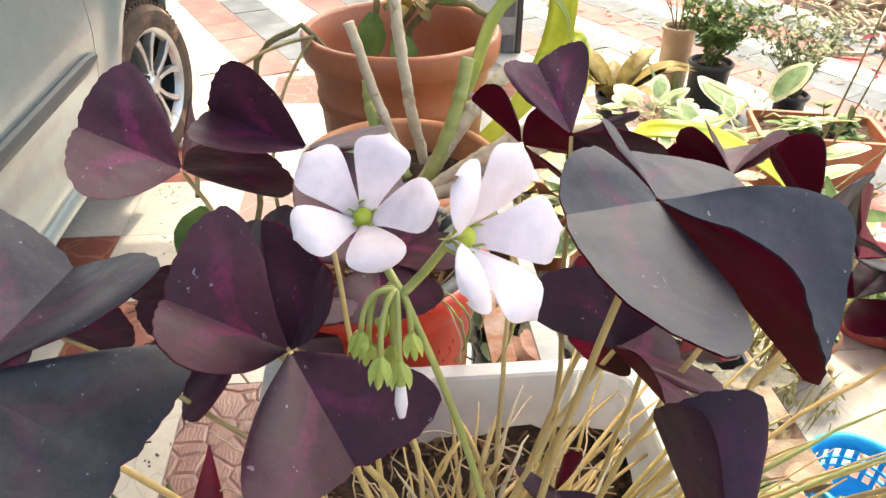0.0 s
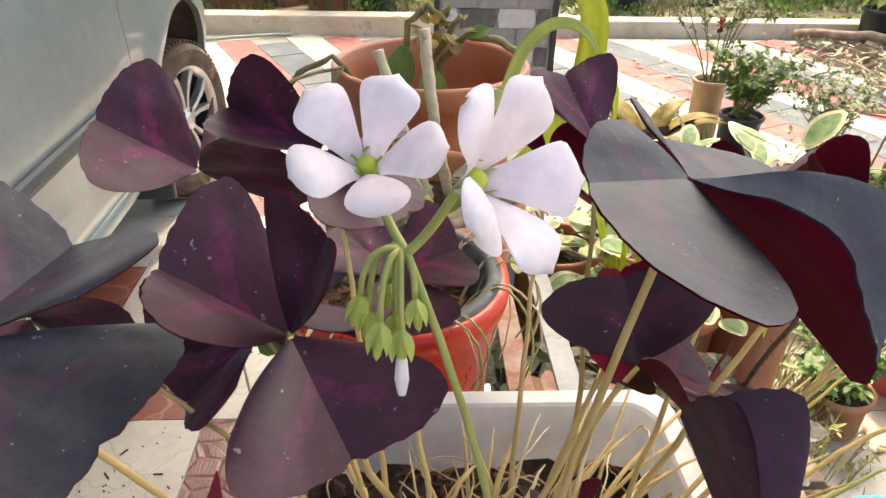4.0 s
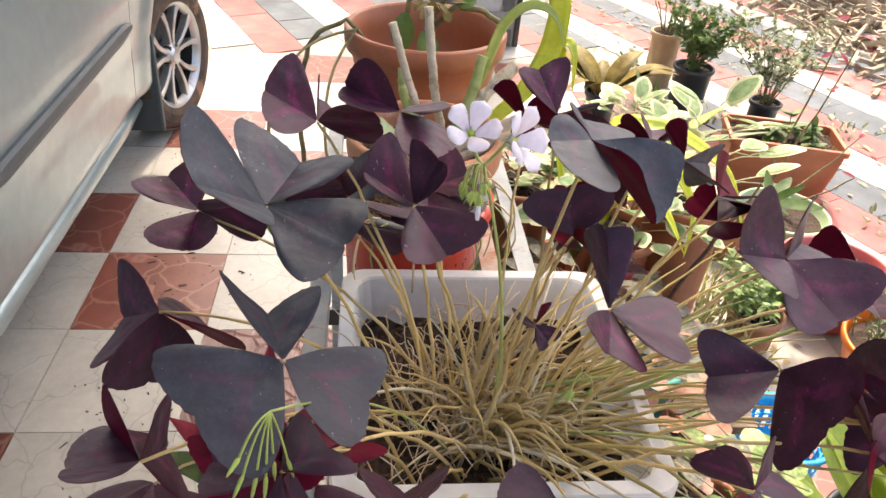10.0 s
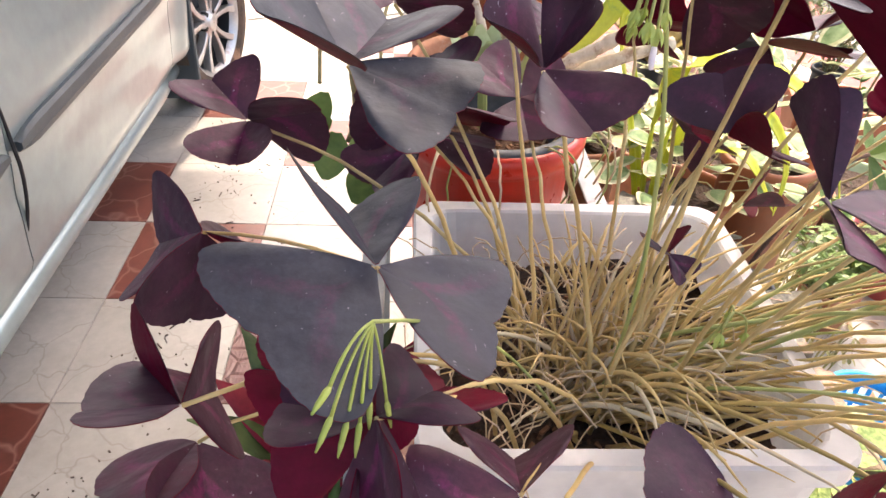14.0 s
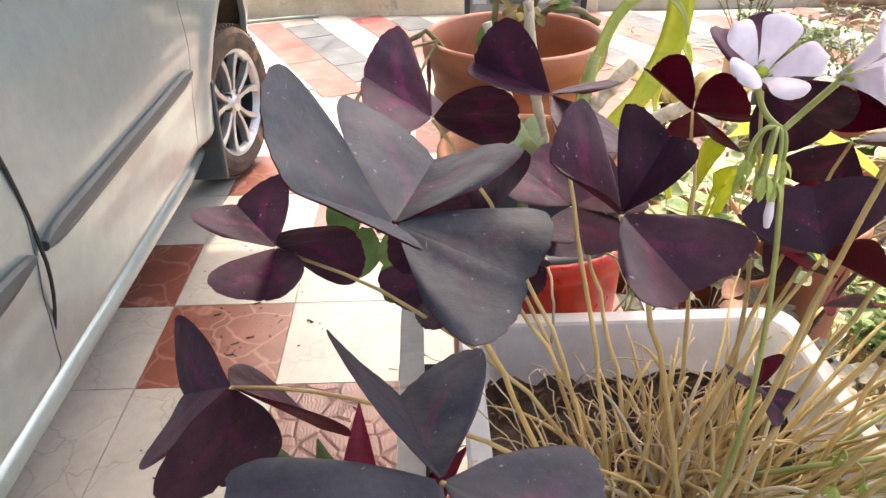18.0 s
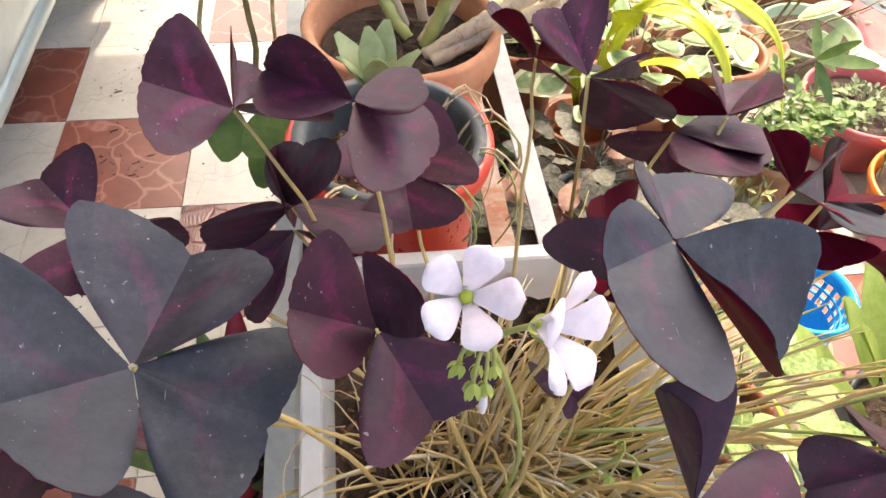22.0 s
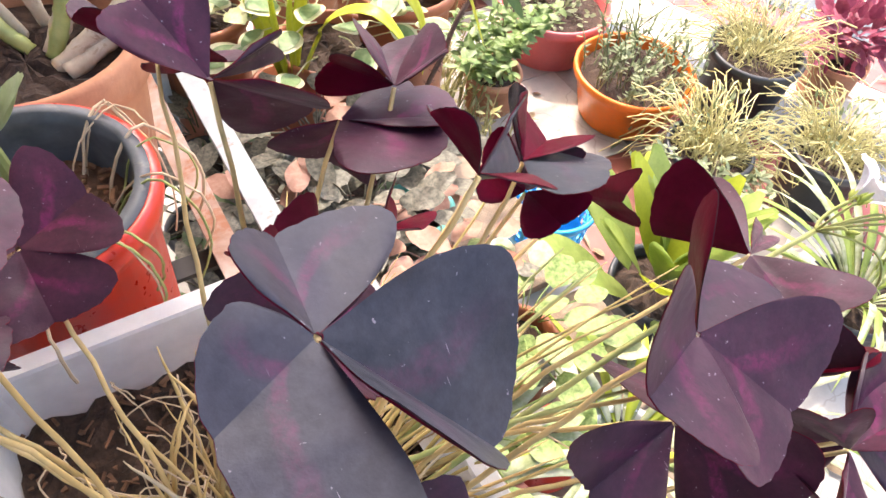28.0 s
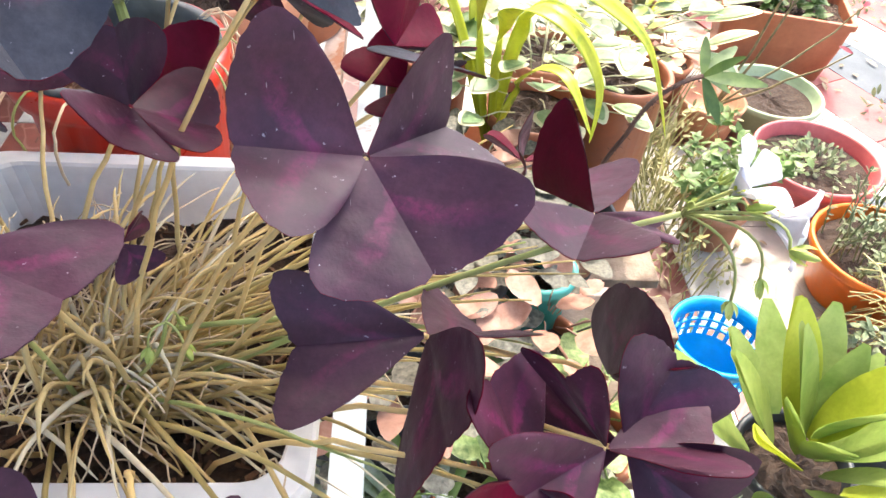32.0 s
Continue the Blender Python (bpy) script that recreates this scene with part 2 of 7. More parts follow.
STRAW = foliage("straw_strings", (0.62, 0.57, 0.23), (0.90, 0.84, 0.48), 12, 0.6, 0.3, 0.3)
PETAL = surface("pale_lilac_petal", (0.86, 0.77, 0.85), (0.93, 0.88, 0.92), 60, 0.55, 0.0002, 300, trans=0.35)
WHITE_PETAL = surface("white_petal", (0.78, 0.76, 0.78), (0.86, 0.84, 0.86), 60, 0.6, 0.0002, 300, trans=0.35)
THROAT = surface("green_flower_throat", (0.36, 0.44, 0.03), (0.52, 0.56, 0.06), 80, 0.5, 0, 300)
SEPAL = surface("green_sepal", (0.34, 0.44, 0.08), (0.50, 0.56, 0.16), 80, 0.5, 0, 300, trans=0.25)
# ---- building helpers ----
def part(name, bm, material, parent=None, label="", smooth=False):
    me = bpy.data.meshes.new(name)
    bm.to_mesh(me)
    bm.free()
    for m in material if isinstance(material, (list, tuple)) else (material,):
        me.materials.append(m)
    if smooth:
        me.polygons.foreach_set("use_smooth", [True] * len(me.polygons))
    ob = new(name, me)
    if parent:
        ob.parent = parent
    if label:
        tagged(ob, label)
    return ob


def share(name, me, parent, m=None):
    ob = new(name, me)
    ob.parent = parent
    if m:
        ob.matrix_basis = m
    return ob


def thing(name, label, category, at=(0, 0, 0), group="", kind="", turn=0.0):
    ob = new(name)
    ob.matrix_basis = pose(*at, 0, 0, turn)
    return tagged(ob, label, category, group, kind)


def box(bm, lo, hi, bevel=0.0, taper=None):
    """An axis-aligned box; taper draws in its foot by that much on each side."""
    vs = [bm.verts.new((x, y, z)) for z in (lo[2], hi[2]) for y in (lo[1], hi[1]) for x in (lo[0], hi[0])]
    if taper:
        cx, cy = (lo[0] + hi[0]) / 2, (lo[1] + hi[1]) / 2
        for v in vs[:4]:
            v.co.x += taper if v.co.x < cx else -taper
            v.co.y += taper if v.co.y < cy else -taper
    fs = [bm.faces.new([vs[i] for i in q]) for q in ((0, 2, 3, 1), (4, 5, 7, 6), (0, 1, 5, 4), (2, 6, 7, 3), (0, 4, 6, 2), (1, 3, 7, 5))]
    if bevel:
        bmesh.ops.bevel(bm, geom=list({e for f in fs for e in f.edges}), offset=bevel, segments=2, affect="EDGES", profile=0.6)
    return bm


def lathe(bm, profile, steps=32, at=(0, 0, 0), wobble=0.0, seed=0, close=False):
    """Turns a profile of (radius, height) round the z axis."""
    rnd = random.Random(seed)
    rings = []
    for r, z in profile:
        ring = []
        for k in range(steps):
            a = 2 * math.pi * k / steps
            rr = r * (1 + wobble * math.sin(3 * a + seed) + wobble * 0.5 * rnd.uniform(-1, 1))
            ring.append(bm.verts.new((at[0] + rr * math.cos(a), at[1] + rr * math.sin(a), at[2] + z)))
        rings.append(ring)
    for a, b in zip(rings, rings[1:]):
        for k in range(steps):
            bm.faces.new((a[k], a[(k + 1) % steps], b[(k + 1) % steps], b[k]))
    if close:
        bm.faces.new(rings[0][::-1])
        bm.faces.new(rings[-1])
    return bm


def tube(bm, points, radii, sides=6, cap=True):
    """A round tube along points; radii: one number or one a point."""
    pts = [Vector(p) for p in points]
    rs = radii if isinstance(radii, (list, tuple)) else [radii] * len(pts)
    rings, side = [], None
    for k, p in enumerate(pts):
        d = (pts[min(k + 1, len(pts) - 1)] - pts[max(k - 1, 0)]).normalized()
        side = d.orthogonal().normalized() if side is None else (side - d * side.dot(d)).normalized()
        up = d.cross(side)
        rings.append([bm.verts.new(p + rs[k] * (math.cos(a) * side + math.sin(a) * up)) for a in (2 * math.pi * j / sides for j in range(sides))])
    for a, b in zip(rings, rings[1:]):
        for k in range(sides):
            bm.faces.new((a[k], a[(k + 1) % sides], b[(k + 1) % sides], b[k]))
    if cap:
        bm.faces.new(rings[0][::-1])
        bm.faces.new(rings[-1])
    return bm


def bow(a, b, sag, n=8, wiggle=0.0, rnd=random):
    """Points from a to b on an arc that bulges by the vector sag."""
    a, b, sag = Vector(a), Vector(b), Vector(sag)
    return [a.lerp(b, t) + sag * (4 * t * (1 - t)) + Vector([rnd.uniform(-1, 1) * wiggle for _ in range(3)]) * (0 < t < 1) for t in (k / n for k in range(n + 1))]


def blade(bm, base, tip, width, sag, n=6, crease=0.15, shape=0.7, thick=0.0, up=None, mat=0):
    """A leaf blade: a creased strip along a bow, widest part-way, pointed at both ends. thick: a solid blade of that thickness."""
    mid = bow(base, tip, sag, n)
    rows = []
    for k, p in enumerate(mid):
        t = k / n
        d = (mid[min(k + 1, n)] - mid[max(k - 1, 0)]).normalized()
        u = Vector(up) if up else Vector((0, 0, 1))
        s = d.cross(u)
        s = s.normalized() if s.length > 1e-4 else d.orthogonal().normalized()
        nrm = s.cross(d)
        w = width * max(math.sin(math.pi * min(max(t, 0.0), 1.0) ** shape), 0.02 if 0 < k < n else 0.04) * 0.5
        rows.append([p - s * w + nrm * crease * w, p, p + s * w + nrm * crease * w, nrm])
    vs = [[bm.verts.new(q) for q in r[:3]] for r in rows]
    for a, b in zip(vs, vs[1:]):
        for j in (0, 1):
            bm.faces.new((a[j], a[j + 1], b[j + 1], b[j])).material_index = mat
    if thick:
        lo = [[bm.verts.new(q - r[3] * thick) for q in r[:3]] for r in rows]
        for a, b in zip(lo, lo[1:]):
            for j in (0, 1):
                bm.faces.new((a[j], b[j], b[j + 1], a[j + 1])).material_index = mat
        for up_, low in ((0, 0), (2, 2)):
            for k in range(n):
                q = (vs[k][up_], vs[k + 1][up_], lo[k + 1][low], lo[k][low])
                bm.faces.new(q if up_ == 0 else q[::-1]).material_index = mat
    return bm


def oval_leaf(bm, base, direction, normal, length, width, cup=0.1, n=5, mat=0):
    """A small oval leaf from its base, along direction, facing normal."""
    d = Vector(direction).normalized()
    nr = Vector(normal)
    nr = (nr - d * nr.dot(d)).normalized() if (nr - d * nr.dot(d)).length > 1e-5 else d.orthogonal().normalized()
    s = d.cross(nr)
    rows = []
    for k in range(n + 1):
        t = k / n
        w = width * 0.5 * math.sin(math.pi * (0.06 + 0.90 * t)) ** 0.8
        c = Vector(base) + d * length * t - nr * cup * length * (t * t)
        rows.append([bm.verts.new(c - s * w + nr * cup * w), bm.verts.new(c), bm.verts.new(c + s * w + nr * cup * w)])
    for a, b in zip(rows, rows[1:]):
        for j in (0, 1):
            bm.faces.new((a[j], a[j + 1], b[j + 1], b[j])).material_index = mat
    return bm


def scatter_leaves(bm, centre, spread, count, length, width, rnd, droop=0.2, mat=0, upward=0.5):
    for _ in range(count):
        d = Vector((rnd.gauss(0, 1), rnd.gauss(0, 1), rnd.gauss(0, 1)))
        d.normalize()
        p = Vector(centre) + Vector((d.x * spread[0], d.y * spread[1], d.z * spread[2])) * rnd.uniform(0.3, 1.0)
        out = (d + Vector((0, 0, upward - droop)) + Vector([rnd.uniform(-0.5, 0.5) for _ in range(3)])).normalized()
        oval_leaf(bm, p, out, (rnd.uniform(-0.6, 0.6), rnd.uniform(-0.6, 0.6), 1), length * rnd.uniform(0.6, 1.2), width * rnd.uniform(0.7, 1.2), 0.12, 3, mat)
    return bm
# ---- ground, paving and walls ----
TILE = 0.3355
bm = bmesh.new()
for x0, x1, y0, y1 in ((-60, 60, -60, 80),):
    vs = [bm.verts.new(p) for p in ((x0, y0, -0.03), (x1, y0, -0.03), (x1, y1, -0.03), (x0, y1, -0.03))]
    bm.faces.new(vs)
tagged(part("ground", bm, EARTH), "dry brown earth with sparse weeds", "ground", kind="structure")

bm = bmesh.new()
box(bm, (-4.2, -2.6, -0.028), (1.0, 3.30, -0.004))
floor = tagged(part("floor", bm, GROUT), "cream and red checkered tile floor of the porch", "floor", kind="structure")
bm = bmesh.new()
box(bm, (-4.2, 3.304, -0.028), (5.2, 4.86, -0.006))
box(bm, (1.004, -2.6, -0.028), (5.2, 3.30, -0.006))
paving = tagged(part("pavement", bm, GROUT), "outdoor paving in diagonal red, grey and white bands", "pavement", kind="structure")


def brick_red_tile():
    m = surface("red_veined_tile", (0.155, 0.045, 0.032), (0.235, 0.072, 0.050), 7, 0.36, 0.0006, 50, vary=0.25)
    nt = m.node_tree
    b = nt.nodes["Principled BSDF"]
    tc = nt.nodes.new("ShaderNodeTexCoord")
    warp = nt.nodes.new("ShaderNodeTexNoise")
    warp.inputs["Scale"].default_value = 9
    nt.links.new(tc.outputs["Object"], warp.inputs["Vector"])
    add = nt.nodes.new("ShaderNodeVectorMath")
    add.operation = "MULTIPLY_ADD"
    nt.links.new(warp.outputs["Color"], add.inputs[0])
    add.inputs[1].default_value = (0.12, 0.12, 0.12)
    nt.links.new(tc.outputs["Object"], add.inputs[2])
    vor = nt.nodes.new("ShaderNodeTexVoronoi")
    vor.feature = "DISTANCE_TO_EDGE"
    vor.inputs["Scale"].default_value = 9
    nt.links.new(add.outputs[0], vor.inputs["Vector"])
    vein = ramp(nt, vor.outputs["Distance"], [(0.0, [1.0] * 3), (0.05, [0.0] * 3)])
    old = b.inputs["Base Color"].links[0].from_socket
    nt.links.new(mixed(nt, math_of(nt, "MULTIPLY", vein, 0.35), old, (0.50, 0.30, 0.24)), b.inputs["Base Color"])
    return m


def cracked_cream_tile():
    m = surface("cream_tile", (0.41, 0.385, 0.335), (0.52, 0.49, 0.435), 5, 0.34, 0.0004, 40, stain=(0.36, 0.31, 0.245), stain_scale=6, stain_at=0.64, vary=0.10, gloss=0.5)
    nt = m.node_tree
    b = nt.nodes["Principled BSDF"]
    tc = nt.nodes.new("ShaderNodeTexCoord")
    warp = nt.nodes.new("ShaderNodeTexNoise")
    warp.inputs["Scale"].default_value = 12
    nt.links.new(tc.outputs["Object"], warp.inputs["Vector"])
    add = nt.nodes.new("ShaderNodeVectorMath")
    add.operation = "MULTIPLY_ADD"
    nt.links.new(warp.outputs["Color"], add.inputs[0])
    add.inputs[1].default_value = (0.10, 0.10, 0.10)
    nt.links.new(tc.outputs["Object"], add.inputs[2])
    vor = nt.nodes.new("ShaderNodeTexVoronoi")
    vor.feature = "DISTANCE_TO_EDGE"
    vor.inputs["Scale"].default_value = 6
    nt.links.new(add.outputs[0], vor.inputs["Vector"])
    vein = ramp(nt, vor.outputs["Distance"], [(0.0, [1.0] * 3), (0.016, [0.0] * 3)])
    old = b.inputs["Base Color"].links[0].from_socket
    nt.links.new(mixed(nt, math_of(nt, "MULTIPLY", vein, 0.6), old, (0.26, 0.23, 0.19)), b.inputs["Base Color"])
    return m


def embossed_tile():
    m = surface("mauve_embossed_tile", (0.17, 0.085, 0.075), (0.25, 0.13, 0.115), 9, 0.34, 0.0, 60)
    nt = m.node_tree
    b = nt.nodes["Principled BSDF"]
    tc = nt.nodes.new("ShaderNodeTexCoord")
    vor = nt.nodes.new("ShaderNodeTexVoronoi")
    vor.feature = "DISTANCE_TO_EDGE"
    vor.inputs["Scale"].default_value = 17
    nt.links.new(tc.outputs["Object"], vor.inputs["Vector"])
    fans = nt.nodes.new("ShaderNodeTexWave")
    fans.wave_type = "RINGS"
    fans.inputs["Scale"].default_value, fans.inputs["Distortion"].default_value, fans.inputs["Detail"].default_value = 34, 9, 2
    nt.links.new(tc.outputs["Object"], fans.inputs["Vector"])
    edge = ramp(nt, vor.outputs["Distance"], [(0.0, [0.0] * 3), (0.10, [1.0] * 3)])
    height = math_of(nt, "ADD", edge, math_of(nt, "MULTIPLY", fans.outputs["Fac"], 0.15))
    bn = nt.nodes.new("ShaderNodeBump")
    bn.inputs["Strength"].default_value, bn.inputs["Distance"].default_value = 0.9, 0.003
    nt.links.new(height, bn.inputs["Height"])
    nt.links.new(bn.outputs[0], b.inputs["Normal"])
    return m


EMBOSSED_TILE = embossed_tile()
RED_TILE, CREAM_TILE = brick_red_tile(), cracked_cream_tile()

bm = bmesh.new()
box(bm, (-4.2, 4.86, -0.02), (0.9, 5.02, 0.12), 0.012)
box(bm, (0.9, 4.90, -0.02), (3.0, 5.06, 0.10), 0.012)
tagged(part("kerb", bm, CONCRETE), "low weathered concrete kerb along the planting bed", "kerb", kind="structure")
bm = bmesh.new()
box(bm, (0.88, 6.15, -0.02), (6.0, 6.40, 0.71), 0.01)
box(bm, (0.86, 6.10, 0.71), (6.0, 6.44, 0.75), 0.008)
tagged(part("wall_low", bm, MOULDY_PAINT), "low limewashed retaining wall with black mould stains", "wall", kind="structure")
bm = bmesh.new()
box(bm, (-8.0, 6.35, -0.02), (0.88, 6.55, 1.55), 0.01)
box(bm, (0.30, 6.28, -0.02), (0.46, 6.349, 1.55), 0.01)
tagged(part("wall_north", bm, WALL_PAINT), "white weathered garden wall behind the planting bed", "wall", kind="structure")
bm = bmesh.new()
box(bm, (0.882, 8.6, 0.0), (9.0, 8.8, 3.0), 0.01)
box(bm, (0.882, 6.441, 0.0), (9.0, 8.599, 0.64))
tagged(part("wall_upper", bm, WALL_PAINT), "white wall behind the raised terrace", "wall", kind="structure")
bm = bmesh.new()
box(bm, (-6.0, -0.45, 2.75), (0.36, 3.70, 2.90))
tagged(part("ceiling", bm, WALL_PAINT), "plain white underside of the porch roof", "ceiling", kind="structure")
# planting bed behind the kerb
bm = bmesh.new()
rnd = random.Random(5)
nx, ny = 60, 10
grid = [[bm.verts.new((-4.2 + 9.5 * i / nx, 5.02 + 1.13 * j / ny, 0.03 + 0.05 * noise.noise((i * 0.31, j * 0.4, 2)) + (0.03 if j else 0))) for i in range(nx + 1)] for j in range(ny + 1)]
for j in range(ny):
    for i in range(nx):
        bm.faces.new((grid[j][i], grid[j][i + 1], grid[j + 1][i + 1], grid[j + 1][i]))
tagged(part("planting_bed", bm, EARTH, smooth=True), "brown soil bed behind the kerb", "soil", kind="structure")


# ---- tiled pillar with black edge strips ----
def pillar():
    post = thing("pillar", "square porch pillar clad in grey and white hexagon tiles", "pillar", (0.225, 3.78, 0), kind="structure")
    bm = bmesh.new()
    box(bm, (-0.27, -0.25, 0), (0.27, 0.27, 2.75))
    part("core", bm, GROUT, post)
    for sx in (-1, 1):
        bm = bmesh.new()
        box(bm, (sx * 0.283 - 0.013, -0.266, 0), (sx * 0.283 + 0.013, -0.24, 2.74), 0.003)
        part("edge_strip", bm, BLACK_PLASTIC, post, "black metal corner strip")
    shades = [surface("tile_" + n, a, b, 30, 0.4, 0.0004, 160, vary=0.12) for n, a, b in
              (("white", (0.52, 0.53, 0.52), (0.66, 0.67, 0.66)), ("grey", (0.26, 0.26, 0.26), (0.38, 0.38, 0.37)), ("dark", (0.09, 0.09, 0.095), (0.15, 0.15, 0.155)))]
    w, h, edge = 0.186, 0.0905, 0.256

    def hexagon(x, shade):
        bm = bmesh.new()
        outline = [(-w * 0.5 + 0.001, 0), (-w * 0.44, -h * 0.485), (w * 0.44, -h * 0.485), (w * 0.5 - 0.001, 0), (w * 0.44, h * 0.485), (-w * 0.44, h * 0.485)]
        outline = [(min(max(px, -edge - x), edge - x), pz) for px, pz in outline]
        front = [bm.verts.new((px, -0.260, pz)) for px, pz in outline]
        back = [bm.verts.new((px, -0.249, pz)) for px, pz in outline]
        bm.faces.new(front)
        for k in range(6):
            bm.faces.new((front[k], back[k], back[(k + 1) % 6], front[(k + 1) % 6]))
        me = bpy.data.meshes.new("tile")
        bm.to_mesh(me)
        bm.free()
        me.materials.append(shade)
        return me

    white, grey, dark = shades
    plain = [(c * w + 0.005, hexagon(c * w + 0.005, grey)) for c in (-1, 0, 1)]
    mixed_row = [((c - 0.5) * w + 0.005, hexagon((c - 0.5) * w + 0.005, (white, dark)[(c + 1) % 2])) for c in (-1, 0, 1, 2)]
    for r in range(30):
        for x, me in plain if r % 2 else mixed_row:
            share("tile", me, post, pose(x, 0, 0.045 + r * h))
    return post


pillar()
# ---- silver car ----
SIDE = -0.935


def body_x(y, z):
    """How far the car's side stands out at y along it and height z."""
    heights = [(0.22, -0.065), (0.27, -0.045), (0.33, -0.020), (0.45, -0.012), (0.55, 0.0), (0.62, 0.006), (0.78, -0.002), (0.92, -0.022), (1.02, -0.05), (1.14, -0.10), (1.7, -0.32)]
    for (z0, a), (z1, b) in zip(heights, heights[1:]):
        if z <= z1:
            t = (z - z0) / (z1 - z0)
            t = t * t * (3 - 2 * t)
            out = a + (b - a) * t
            break
    nose = max(y - 2.45, 0)
    flare = 0.016 * math.exp(-((math.hypot(y - 2.44, z - 0.36) - 0.36) / 0.06) ** 2)
    return SIDE + out + flare - 0.16 * nose ** 2 - 2.2 * max(y - 2.76, 0) ** 1.5


def skin(name, y0, y1, z0, z1, car, top=None, arch=False, label="", steps=0.02):
    """A panel of the car's side between two heights and two places along it, with a returned edge."""
    bm = bmesh.new()
    ny, nz = max(int((y1 - y0) / steps), 4), max(int((z1 - z0) / steps), 4)
    vs = {}
    for i in range(ny + 1):
        for j in range(nz + 1):
            y = y0 + (y1 - y0) * i / ny
            hi = top(y) if top else z1
            z = z0 + (hi - z0) * j / nz
            vs[i, j] = bm.verts.new((body_x(y, z), y, z))
    faces = [bm.faces.new((vs[i, j], vs[i + 1, j], vs[i + 1, j + 1], vs[i, j + 1])) for i in range(ny) for j in range(nz)]
    if arch:
        cy, cz, r = 2.44, 0.36, 0.325
        inside = lambda v: math.hypot(v.co.y - cy, v.co.z - cz) < r or (v.co.z < cz and abs(v.co.y - cy) < r)
        gone = [f for f in faces if all(inside(v) for v in f.verts)]
        bmesh.ops.delete(bm, geom=gone, context="FACES")
        for v in bm.verts:
            if inside(v) and v.co.z > cz - 0.02:
                d = math.hypot(v.co.y - cy, v.co.z - cz)
                v.co.y, v.co.z = cy + (v.co.y - cy) * r / d, cz + (v.co.z - cz) * r / d
                v.co.x = body_x(v.co.y, v.co.z)
    edge = [e for e in bm.edges if e.is_boundary]
    for e in edge:
        e.smooth = False
    ext = bmesh.ops.extrude_edge_only(bm, edges=edge)["geom"]
    for v in (g for g in ext if isinstance(g, bmesh.types.BMVert)):
        v.co.x -= 0.022
    return part(name, bm, CAR_PAINT, car, label, smooth=True)


def fender_top(y):
    line = ((1.9, 1.14), (2.35, 1.13), (2.58, 1.10), (2.70, 1.05), (2.79, 0.93), (2.86, 0.76), (2.95, 0.58))
    for (y0, a), (y1, b) in zip(line, line[1:]):
        if y <= y1:
            return a + (b - a) * (y - y0) / (y1 - y0)
    return 0.5


